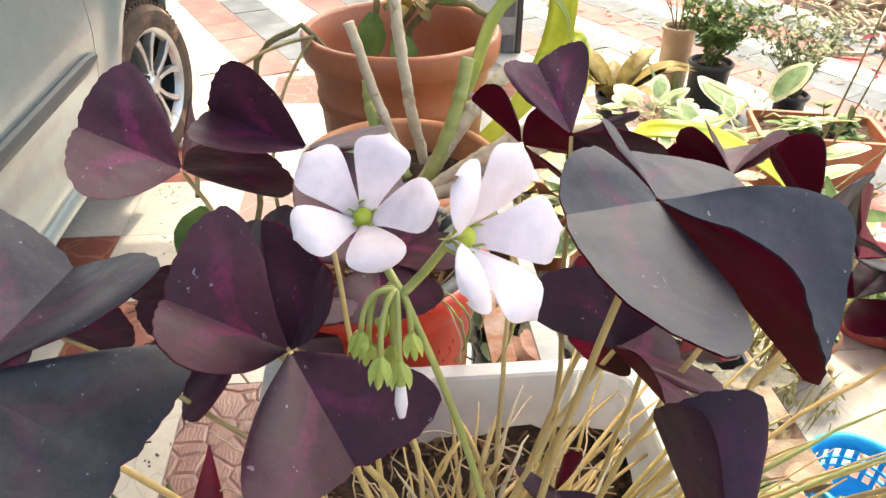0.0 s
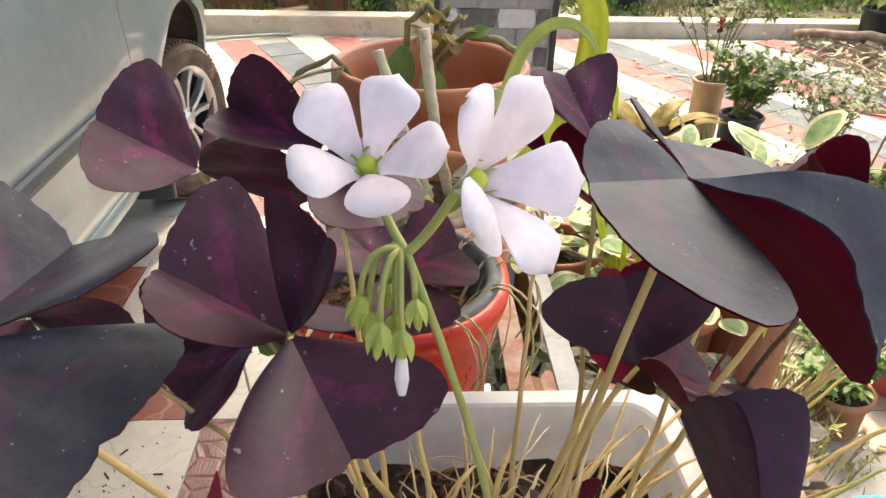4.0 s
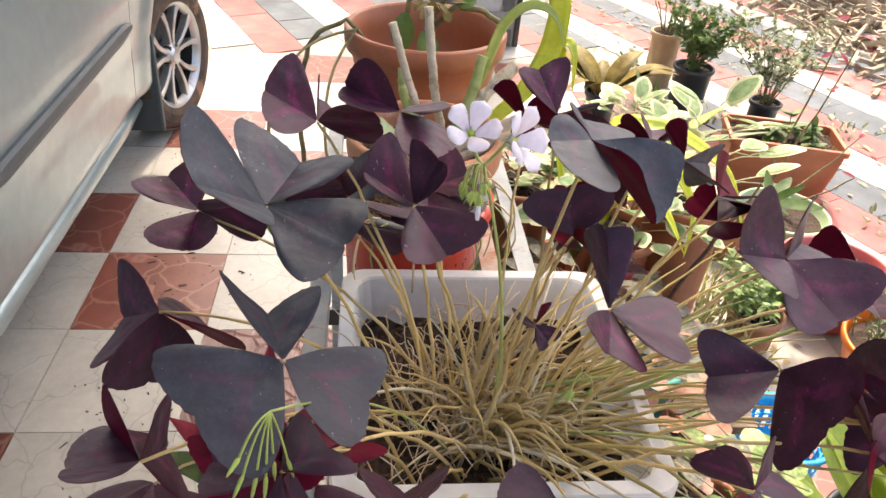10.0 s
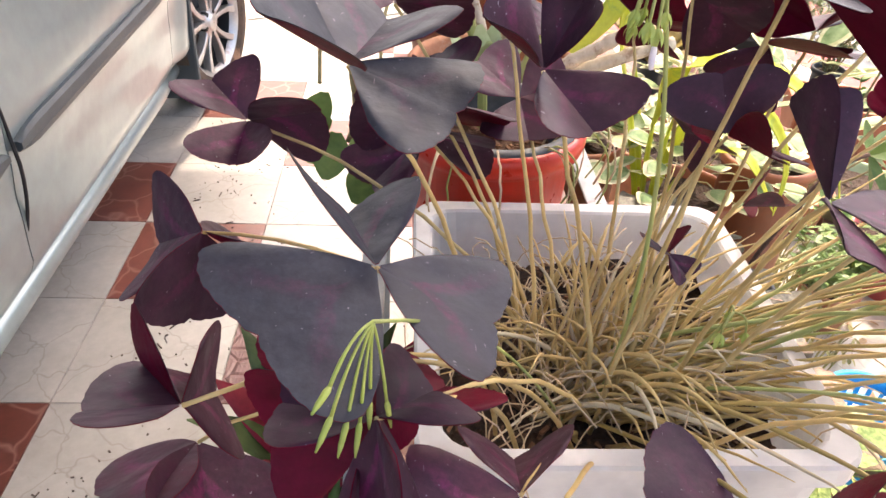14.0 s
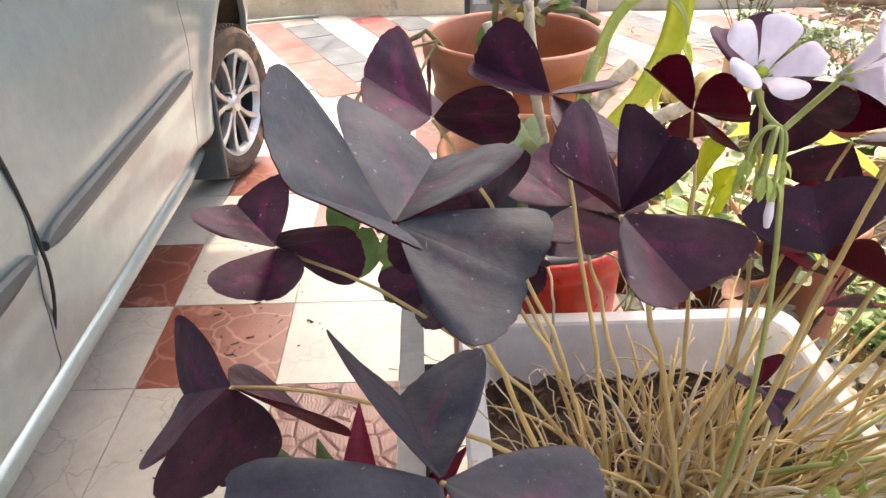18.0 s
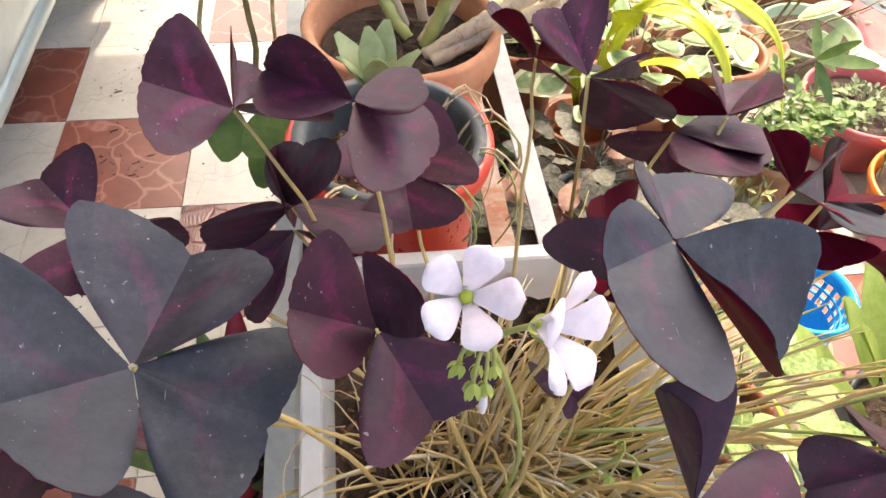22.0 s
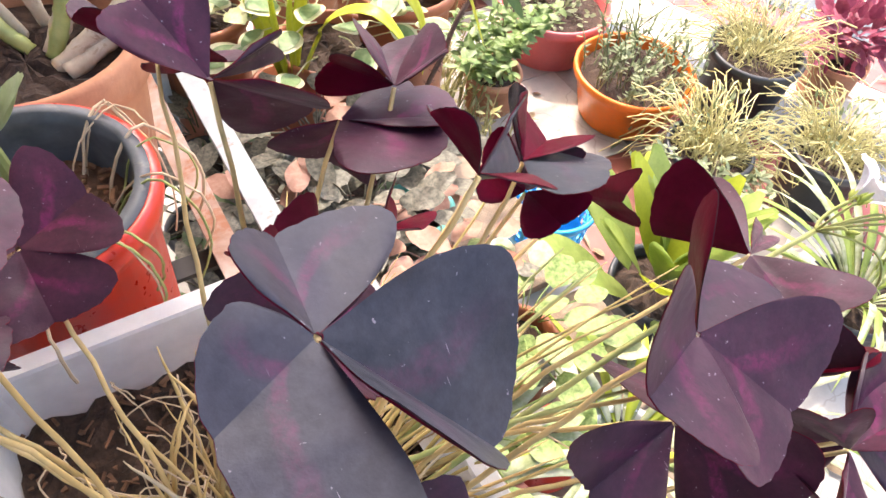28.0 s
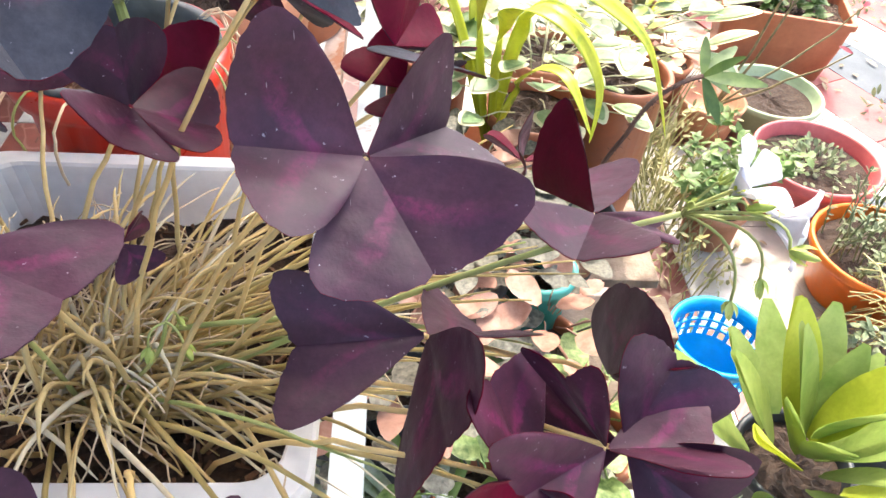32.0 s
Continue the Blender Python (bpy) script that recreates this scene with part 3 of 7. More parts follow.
def wheel(car):
    hub = part("wheel", bmesh.new(), DARK_METAL, car)
    bm = bmesh.new()
    prof = [(0.190, -0.085), (0.215, -0.092), (0.245, -0.09), (0.262, -0.075), (0.270, -0.05), (0.272, 0.0), (0.270, 0.05), (0.262, 0.075), (0.245, 0.09), (0.215, 0.092), (0.190, 0.085), (0.185, 0.0), (0.190, -0.085)]
    lathe(bm, prof, 64)
    for k in range(72):
        a = 2 * math.pi * k / 72
        for zz in (-0.055, -0.018, 0.018, 0.055):
            m = pose(0, 0, 0, 0, 0, math.degrees(a)) @ pose(0.271, 0, zz, 0, 0, 0) @ pose(0, 0, 0, 18 if zz > 0 else -18, 0, 0)
            n0 = len(bm.verts)
            box(bm, (-0.003, -0.0085, -0.015), (0.0045, 0.0085, 0.015))
            bm.verts.ensure_lookup_table()
            for v in bm.verts[n0:]:
                v.co = m @ v.co
    bmesh.ops.rotate(bm, verts=bm.verts, cent=(0, 0, 0), matrix=Matrix.Rotation(radians(90), 3, "Y"))
    part("tyre", bm, DUSTY_RUBBER, hub, "dusty black tyre with brown mud", smooth=False)
    bm = bmesh.new()
    lathe(bm, [(0.168, 0.058), (0.174, 0.072), (0.188, 0.083), (0.194, 0.086), (0.194, 0.078), (0.180, 0.056), (0.168, 0.058)], 56)
    bmesh.ops.rotate(bm, verts=bm.verts, cent=(0, 0, 0), matrix=Matrix.Rotation(radians(90), 3, "Y"))
    part("rim", bm, ALLOY, hub, "silver alloy rim with brown rust stains", smooth=True)
    bm = bmesh.new()
    lathe(bm, [(0.170, 0.056), (0.168, 0.01), (0.165, -0.01), (0.06, -0.015), (0.001, -0.015)], 40)
    lathe(bm, [(0.14, 0.0), (0.13, 0.012), (0.05, 0.014), (0.02, 0.01)], 40)
    bmesh.ops.rotate(bm, verts=bm.verts, cent=(0, 0, 0), matrix=Matrix.Rotation(radians(90), 3, "Y"))
    part("brake_disc", bm, BLACK_PLASTIC, hub, "dark brake disc behind the spokes")
    for k in range(5):
        for side in (-1, 1):
            bm = bmesh.new()
            a0 = radians(90 + 72 * k)
            pts = [(0.036, side * 0.24), (0.085, side * 0.20), (0.130, side * 0.25), (0.176, side * 0.33)]
            rows = []
            for (r, da), wdt in zip(pts, (0.008, 0.008, 0.0095, 0.013)):
                a = a0 + da
                c = Vector((0, r * math.cos(a), r * math.sin(a)))
                s = Vector((0, -math.sin(a), math.cos(a)))
                x = 0.066 + 0.012 * (r / 0.176)
                rows.append([bm.verts.new(c + s * e * wdt + Vector((x - dx, 0, 0))) for e, dx in ((-1, 0.0), (1, 0.0), (1, 0.03), (-1, 0.03))])
            for a, b in zip(rows, rows[1:]):
                for j in range(4):
                    bm.faces.new((a[j], a[(j + 1) % 4], b[(j + 1) % 4], b[j]))
            bm.faces.new(rows[-1])
            bm.faces.new(rows[0][::-1])
            bmesh.ops.recalc_face_normals(bm, faces=bm.faces)
            bmesh.ops.bevel(bm, geom=[e for e in bm.edges if e.calc_length() > 0.03], offset=0.002, segments=1, affect="EDGES")
            part("spoke", bm, ALLOY, hub)
    bm = bmesh.new()
    lathe(bm, [(0.05, 0.03), (0.05, 0.064), (0.046, 0.070), (0.030, 0.070), (0.028, 0.076), (0.022, 0.079), (0.001, 0.080)], 32)
    bmesh.ops.rotate(bm, verts=bm.verts, cent=(0, 0, 0), matrix=Matrix.Rotation(radians(90), 3, "Y"))
    part("hub_cap", bm, ALLOY, hub, "silver hub cap", smooth=True)
    for k in range(5):
        bm = bmesh.new()
        a = radians(54 + 72 * k)
        lathe(bm, [(0.011, 0.05), (0.011, 0.066), (0.008, 0.071), (0.001, 0.072)], 10, (0, 0, 0))
        bmesh.ops.rotate(bm, verts=bm.verts, cent=(0, 0, 0), matrix=Matrix.Rotation(radians(90), 3, "Y"))
        bmesh.ops.translate(bm, verts=bm.verts, vec=(0, 0.040 * math.cos(a), 0.040 * math.sin(a)))
        part("wheel_nut", bm, DARK_METAL, hub)
    return hub


def car():
    c = thing("car", "parked silver car with dark rub strips and alloy wheels", "car")
    skin("front_door", 0.980, 1.956, 0.285, 1.14, c, label="silver front door")
    skin("rear_door", -0.355, 0.976, 0.285, 1.14, c, label="silver rear door")
    skin("rear_panel", -1.55, -0.36, 0.24, 1.14, c)
    skin("fender", 1.960, 2.94, 0.30, 1.12, c, fender_top, True, "silver front fender with a wheel arch")
    bm = bmesh.new()
    box(bm, (-2.45, -1.5, 0.24), (-1.065, 2.02, 1.10))
    # two dark strips behind the door gaps, standing in for the shade inside them
    box(bm, (-1.064, 1.93, 0.32), (-0.985, 1.985, 1.02))
    box(bm, (-1.064, 0.95, 0.32), (-0.985, 1.005, 1.02))
    box(bm, (-2.45, 2.05, 0.40), (-1.30, 2.86, 0.80))
    part("underbody", bm, DARK_METAL, c, "dark inner body with strips that darken the door gaps")
    bm = bmesh.new()
    box(bm, (-2.30, -1.2, 1.12), (-1.30, 1.3, 1.56), 0.10)
    part("cabin", bm, BLACK_PLASTIC, c, "dark tinted cabin glass")
    bm = bmesh.new()
    n = 8
    prof = [(1.98, 1.13), (2.35, 1.12), (2.58, 1.09), (2.70, 1.04), (2.79, 0.92), (2.86, 0.75), (2.94, 0.56), (2.95, 0.30)]
    rows = [[bm.verts.new((-1.02 - 1.5 * k / n - 0.06 * (y > 2.6), y + 0.22 * math.sin(math.pi * k / n) * (y - 1.9), z + 0.04 * math.sin(math.pi * k / n))) for k in range(n + 1)] for y, z in prof]
    for a, b in zip(rows, rows[1:]):
        for k in range(n):
            bm.faces.new((a[k], a[k + 1], b[k + 1], b[k]))
    part("bonnet", bm, CAR_PAINT, c, "silver bonnet and nose", smooth=True)
    bm = bmesh.new()
    pts = [(-1.005, y, 0.245) for y in (-1.2, 0.0, 1.0, 1.9, 2.10)]
    tube(bm, pts, [0.03, 0.032, 0.032, 0.032, 0.02], 10)
    part("sill", bm, CAR_PAINT, c, "dusty silver door sill", smooth=True)
    for y0, y1, n in ((1.0, 1.925, "rub_strip"), (-0.30, 0.955, "rub_strip")):
        bm = bmesh.new()
        rows = []
        for k in range(25):
            y = y0 + (y1 - y0) * k / 24
            e = min(k, 24 - k) / 1.5
            hgt = 0.022 * min(1, 0.45 + 0.55 * e)
            zc = 0.555
            rows.append([bm.verts.new((body_x(y, zc + dz * hgt) + out, y, zc + dz * hgt)) for dz, out in ((-1, -0.002), (-1, 0.010), (-0.3, 0.016), (0.7, 0.016), (1, 0.008), (1, -0.002))])
        for a, b in zip(rows, rows[1:]):
            for j in range(5):
                bm.faces.new((a[j], b[j], b[j + 1], a[j + 1]))
        bm.faces.new(rows[0])
        bm.faces.new(rows[-1][::-1])
        part(n, bm, GREY_TRIM, c, "dark grey plastic rub strip")
    w = wheel(c)
    w.matrix_basis = pose(-1.030, 2.485, 0.272, 0, 0, -13)
    bm = bmesh.new()
    lathe(bm, [(0.345, -0.24), (0.345, 0.045)], 40)
    bmesh.ops.delete(bm, geom=[v for v in bm.verts if v.co.x > 0.12], context="VERTS")
    bmesh.ops.rotate(bm, verts=bm.verts, cent=(0, 0, 0), matrix=Matrix.Rotation(radians(90), 3, "Y"))
    bmesh.ops.translate(bm, verts=bm.verts, vec=(-1.0, 2.44, 0.36))
    part("wheel_arch_liner", bm, DUSTY_RUBBER, c, "black wheel arch liner")
    bm = bmesh.new()
    box(bm, (-1.12, 2.105, 0.13), (-0.925, 2.130, 0.47), 0.008)
    for v in bm.verts:
        if v.co.z < 0.3:
            v.co.y += 0.02
            v.co.x -= 0.01
    part("mud_flap", bm, GREY_TRIM, c, "dark grey rubber mud flap")
    bm = bmesh.new()
    bmesh.ops.create_icosphere(bm, subdivisions=3, radius=1)
    bmesh.ops.scale(bm, verts=bm.verts, vec=(0.012, 0.026, 0.018))
    bmesh.ops.translate(bm, verts=bm.verts, vec=(body_x(2.30, 0.92) + 0.004, 2.30, 0.92))
    part("indicator_lamp", bm, AMBER, c, "amber side indicator lamp", smooth=True)
    bm = bmesh.new()
    box(bm, (-1.03, 1.79, 1.065), (-0.80, 1.93, 1.27), 0.03)
    for v in bm.verts:
        if v.co.z < 1.15:
            v.co.x = -0.90 + (v.co.x + 0.90) * 0.6
    part("wing_mirror", bm, CAR_PAINT, c, "silver wing mirror housing", smooth=True)
    bm = bmesh.new()
    box(bm, (-1.04, 1.81, 1.03), (-0.93, 1.90, 1.075), 0.012)
    part("mirror_foot", bm, BLACK_PLASTIC, c, "black mirror foot")
    bm = bmesh.new()
    tube(bm, bow((-0.985, 0.93, 1.0), (-0.93, 0.99, 0.585), (0.02, 0.0, 0.0), 10) + bow((-0.925, 0.985, 0.56), (-0.985, 0.975, 0.30), (0.012, 0.012, 0), 8)[1:], 0.0035, 6)
    part("cable", bm, BLACK_RUBBER, c, "thin black cable hanging from the door")
    return c


car()
# ---- white planter with the purple oxalis ----
def tray(name, label, category, lo, hi, material, taper=0.02, wall=0.004, rim=0.012, at=(0, 0, 0), turn=0.0, soil=0.03, soil_mat=None, ribs=0):
    """A hollow tapered planter with a rolled rim; returns the thing. lo and hi: corners about its middle."""
    t = thing(name, label, category, at, turn=turn)
    bm = bmesh.new()
    n = 5

    def ring(x0, x1, y0, y1, z, r):
        pts = []
        for cx, cy, a0 in ((x1 - r, y1 - r, 0), (x0 + r, y1 - r, 90), (x0 + r, y0 + r, 180), (x1 - r, y0 + r, 270)):
            for k in range(n):
                a = radians(a0 + 90 * k / (n - 1))
                pts.append(bm.verts.new((cx + r * math.cos(a), cy + r * math.sin(a), z)))
        return pts

    def inset(d, z, r=0.018):
        return ring(lo[0] + d, hi[0] - d, lo[1] + d, hi[1] - d, z, r)

    h = hi[2]
    rings = [inset(taper, lo[2]), inset(taper * 0.5, (lo[2] + h) / 2), inset(rim * 0.55, h - rim * 1.3), inset(rim * 0.4, h - rim * 1.25), inset(0, h - rim * 1.2), inset(0, h - 0.002), inset(0.0015, h), inset(rim * 0.9, h), inset(rim, h - 0.002), inset(rim + 0.002, h - 0.03), inset(taper + wall, lo[2] + wall)]
    for a, b in zip(rings, rings[1:]):
        for k in range(len(a)):
            bm.faces.new((a[k], a[(k + 1) % len(a)], b[(k + 1) % len(a)], b[k]))
    bm.faces.new(rings[0][::-1])
    bm.faces.new(rings[-1])
    part("body", bm, material, t, smooth=False)
    if soil_mat:
        bm = bmesh.new()
        rnd = random.Random(7)
        m, zz = 26, h - soil
        d = rim + 0.004
        g = [[bm.verts.new((lo[0] + d + (hi[0] - lo[0] - 2 * d) * i / m, lo[1] + d + (hi[1] - lo[1] - 2 * d) * j / m, zz + 0.008 * noise.noise((i * 0.4, j * 0.4, 1)) + 0.003 * rnd.uniform(-1, 1))) for i in range(m + 1)] for j in range(m + 1)]
        for j in range(m):
            for i in range(m):
                bm.faces.new((g[j][i], g[j][i + 1], g[j + 1][i + 1], g[j + 1][i]))
        part("soil", bm, soil_mat, t, "dark crumbly potting soil")
        bm = bmesh.new()
        for k in range(500):
            c = Vector((rnd.uniform(lo[0] + 0.02, hi[0] - 0.02), rnd.uniform(lo[1] + 0.02, hi[1] - 0.02), zz + rnd.uniform(0.001, 0.006)))
            d = Vector((rnd.uniform(-1, 1), rnd.uniform(-1, 1), rnd.uniform(-0.4, 0.4))) * rnd.uniform(0.001, 0.005)
            tube(bm, [c - d, c + d], [rnd.uniform(0.0005, 0.002), rnd.uniform(0.0005, 0.002)], 4)
        tagged(part("soil_crumb", bm, CHIPS, t, "brown bits of bark on the soil"), kind="stuff")
    return t


PX0, PX1, PY0, PY1, RIM_Z = -0.262, -0.033, 0.090, 0.331, 0.886
planter = tray("planter", "white plastic square planter filled with dark soil, roots over its rim", "planter", (PX0, PY0, 0.705), (PX1, PY1, RIM_Z), WHITE_PLASTIC, 0.022, 0.003, 0.013, soil=0.045, soil_mat=SOIL)


def oxalis_top(name, dark, light, dark2, light2, mark):
    top = bpy.data.materials.new(name)
    top.use_nodes = True
    nt = top.node_tree
    b = nt.nodes["Principled BSDF"]
    uv = nt.nodes.new("ShaderNodeUVMap")
    sep = nt.nodes.new("ShaderNodeSeparateXYZ")
    nt.links.new(uv.outputs[0], sep.inputs[0])
    rnd = random_of(nt)
    one = ramp(nt, noise_of(nt, 45, 5, 0.65), [(0.3, dark), (0.7, light)])
    two = ramp(nt, noise_of(nt, 45, 5, 0.65), [(0.3, dark2), (0.7, light2)])
    base = mixed(nt, rnd, one, two)
    base = mixed(nt, 1.0, base, ramp(nt, noise_of(nt, 16, 6, 0.7), [(0.25, [0.78] * 3), (0.75, [1.0] * 3)]), "MULTIPLY")
    base = mixed(nt, 1.0, base, ramp(nt, noise_of(nt, 330, 4, 0.7), [(0.3, [0.84] * 3), (0.7, [1.22] * 3)]), "MULTIPLY")
    # magenta chevron along the midrib
    reach = math_of(nt, "ADD", sep.outputs[0], math_of(nt, "MULTIPLY", sep.outputs[1], -0.75))
    reach = math_of(nt, "ADD", reach, math_of(nt, "MULTIPLY", noise_of(nt, 120, 4), 0.30))
    along = ramp(nt, reach, [(0.33, [0.0] * 3), (0.40, [1.0] * 3), (0.54, [0.9] * 3), (0.64, [0.0] * 3)])
    across = ramp(nt, sep.outputs[1], [(0.0, [0.9] * 3), (0.40, [0.8] * 3), (0.72, [0.0] * 3)])
    blotch = math_of(nt, "MULTIPLY", along, across)
    blotch = math_of(nt, "MULTIPLY", blotch, ramp(nt, noise_of(nt, 240, 4, 0.7, warp=0.5), [(0.36, [0.15] * 3), (0.62, [1.0] * 3)]))
    blotch = math_of(nt, "MULTIPLY", blotch, ramp(nt, rnd, [(0.1, [0.35 * mark] * 3), (0.8, [mark] * 3)]))
    col = mixed(nt, blotch, base, (0.19, 0.016, 0.085))
    specks = noise_of(nt, 420, 2)
    col = mixed(nt, ramp(nt, specks, [(0.71, [0.0] * 3), (0.75, [0.6] * 3)]), col, (0.30, 0.26, 0.30))
    # short pale scratches
    where = nt.nodes.new("ShaderNodeMapping")
    where.inputs["Scale"].default_value, where.inputs["Rotation"].default_value = (1400, 110, 160), (0.4, 0.7, 0.9)
    nt.links.new(nt.nodes.new("ShaderNodeTexCoord").outputs["Object"], where.inputs[0])
    nick = nt.nodes.new("ShaderNodeTexNoise")
    nick.inputs["Scale"].default_value, nick.inputs["Detail"].default_value = 1.0, 1.0
    nt.links.new(where.outputs[0], nick.inputs["Vector"])
    col = mixed(nt, ramp(nt, nick.outputs[0], [(0.79, [0.0] * 3), (0.83, [0.5] * 3)]), col, (0.34, 0.28, 0.32))
    nt.links.new(col, b.inputs["Base Color"])
    nt.links.new(ramp(nt, noise_of(nt, 90, 4), [(0.2, [0.44] * 3), (0.8, [0.60] * 3)]), b.inputs["Roughness"])
    b.inputs["Specular IOR Level"].default_value = 0.30
    b.inputs["Specular Tint"].default_value = (0.86, 0.93, 1.0, 1)
    b.inputs["Sheen Weight"].default_value = 0.04
    b.inputs["Sheen Roughness"].default_value = 0.4
    b.inputs["Sheen Tint"].default_value = (0.8, 0.9, 1.0, 1)
    bn = nt.nodes.new("ShaderNodeBump")
    bn.inputs["Strength"].default_value, bn.inputs["Distance"].default_value = 0.4, 0.0010
    nt.links.new(noise_of(nt, 110, 6, 0.6), bn.inputs["Height"])
    pucker = nt.nodes.new("ShaderNodeBump")
    pucker.inputs["Strength"].default_value, pucker.inputs["Distance"].default_value = 0.5, 0.007
    nt.links.new(noise_of(nt, 40, 2, 0.4), pucker.inputs["Height"])
    nt.links.new(bn.outputs[0], pucker.inputs["Normal"])
    nt.links.new(pucker.outputs[0], b.inputs["Normal"])
    return top


OX_TOP = oxalis_top("plum_oxalis_leaf", (0.028, 0.009, 0.018), (0.056, 0.019, 0.036), (0.042, 0.008, 0.019), (0.084, 0.016, 0.036), 0.9)
# the plum leaf again, with the sky's grey-blue sheen put into its base colour
OX_SKY_SHEEN = oxalis_top("sky_sheen_oxalis_leaf", (0.021, 0.022, 0.029), (0.044, 0.047, 0.060), (0.025, 0.020, 0.028), (0.052, 0.043, 0.058), 0.45)
OX_UNDER = surface("oxalis_leaf_underside", (0.105, 0.003, 0.016), (0.19, 0.006, 0.030), 50, 0.42, 0.0004, 260, trans=0.35, gloss=0.12)
oxalis = thing("oxalis_plant", "dark purple three-leaved oxalis with lilac flowers growing in the white planter", "plant", (0, 0, 0))
CROWN = Vector((-0.155, 0.182, 0.848))
stem_random = random.Random(11)


def leaflet(c, az, el, tw, corner, fold, length, notch, skew, parent, seed, flip=0, top=None, even=False):
    """One leaflet: a broad triangle from its joint c, folded along the midrib. corner: the angle from the midrib to each rounded outer corner;
    fold: how far the halves bend down (+) or up (-); notch: the midrib's length as a share of the corners' reach;
    skew: how much further the one corner reaches."""
    rnd = random.Random(seed)
    a, e = radians(az), radians(el)
    u = Vector((math.cos(a) * math.cos(e), math.sin(a) * math.cos(e), math.sin(e)))
    h = Vector((-math.sin(a), math.cos(a), 0))
    w = h * math.cos(radians(tw)) + u.cross(h) * math.sin(radians(tw))
    n = u.cross(w)
    f, peak = radians(fold), 0.76
    spread = min(radians(corner) / peak, radians(74))
    bm = bmesh.new()
    uvs = bm.loops.layers.uv.new("leaf")
    na, nr = 22, 9
    curl, wave, ph = rnd.uniform(0.0, 0.06), rnd.uniform(0.012, 0.028), rnd.uniform(0, 6)

    def place(s, ia, ir, low):
        t, rho = ia / na, 0.03 + 0.97 * ir / nr
        lobe = min(t / peak, 1.0)
        fall = max(t - peak, 0) / (1 - peak)
        reach = notch + (1.015 - notch) * (lobe * lobe * (3 - 2 * lobe)) - 0.40 * fall ** 2.3
        reach -= 0.035 * math.exp(-(t / 0.05) ** 2)
        if ir == nr and 0 < ia:
            reach *= 1 + 0.006 * math.sin(ia * 2.1 + ph + s) + 0.003 * math.sin(ia * 5.3 + 2 * ph)
        reach *= 1 + skew * s * lobe
        bulge = 0.07 * math.sin(math.pi * rho) * max(t - 0.5, 0)
        ang = t * spread * (1 + bulge)
        r = length * reach * rho
        x, y = r * math.cos(ang), r * math.sin(ang)
        turn = f * (0.86 + 0.22 * abs(y) / length)
        side = s * math.cos(turn) * w - math.sin(turn) * n
        bend = -curl * length * rho * rho * (0.4 + 0.6 * t) + wave * length * math.sin(5 * t + 4 * rho + ph + s) * rho * min(3 * t, 1)
        return c + x * u + y * side + n * bend - n * (0.0005 if low else 0.0)

    for low in (False, True):
        for s in (1, -1):
            g = [[bm.verts.new(place(s, ia, ir, low)) for ir in range(nr + 1)] for ia in range(na + 1)]
            for ia in range(na):
                for ir in range(nr):
                    q = [(ia, ir), (ia, ir + 1), (ia + 1, ir + 1), (ia + 1, ir)]
                    if (s < 0) != low:
                        q = q[::-1]
                    fc = bm.faces.new([g[i][j] for i, j in q])
                    fc.material_index = 1 if low else 0
                    for lp, (i, j) in zip(fc.loops, q):
                        lp[uvs].uv = (j / nr, i / na)
    bmesh.ops.remove_doubles(bm, verts=bm.verts, dist=0.00012)
    if abs(fold) > 6:
        for ed in bm.edges:
            if all(abs((v.co - c).dot(w)) < 0.0003 for v in ed.verts):
                ed.smooth = False
    return part("leaflet", bm, (OX_UNDER, top) if flip else (top, top if even else OX_UNDER), parent, smooth=True)


def oxalis_leaf(c, leaflets, root=None, green=False, sky_sheen=False, even=False):
    c = Vector(c)
    base = root or CROWN + Vector((stem_random.uniform(-0.03, 0.03) + 0.25 * (c.x - CROWN.x), stem_random.uniform(-0.03, 0.03) + 0.25 * (c.y - CROWN.y), 0))
    base = Vector(base)
    base.x, base.y = min(max(base.x, PX0 + 0.03), PX1 - 0.03), min(max(base.y, PY0 + 0.03), PY1 - 0.03)
    flat = Vector((c.x - base.x, c.y - base.y, 0))
    bm = bmesh.new()
    pts = bow(base, c - Vector((0, 0, 0.001)), flat * -0.10 + Vector((0, 0, 0.12 * flat.length)), 12, 0.0012, stem_random)
    tube(bm, pts, [0.0015 - 0.0005 * k / 12 for k in range(13)], 7)
    stalk = part("leaf", bm, GREEN_STEM if green else STRAW_STEM, oxalis, smooth=True)
    for k, (az, el, tw, corner, fold, length, notch, skew, *crimson) in enumerate(leaflets):
        # leaves that catch the sky take the copy with the sheen in its colour
        leaflet(c, az, el, tw, corner, fold, length, notch, skew, stalk, (round(c.x * 1000) * 7 + round(c.y * 1000) * 3 + k) % 9999, bool(crimson), OX_SKY_SHEEN if sky_sheen else OX_TOP, even)
    return stalk


oxalis_leaf((-0.277, 0.296, 1.042), [(-159, 38, -42, 40, -23, 0.052, 0.9, 0.04), (-9, 3, 134, 47, -5, 0.05, 0.93, -0.01), (92, 1, 72, 23, -22, 0.048, 0.85, -0.05)])
oxalis_leaf((-0.219, 0.273, 1.062), [(173, 22, -51, 38, -56, 0.047, 0.89, 0.03), (12, 8, -19, 50, -1, 0.039, 0.86, 0.09), (-32, -24, -14, 50, 5, 0.048, 0.92, -0.03)])
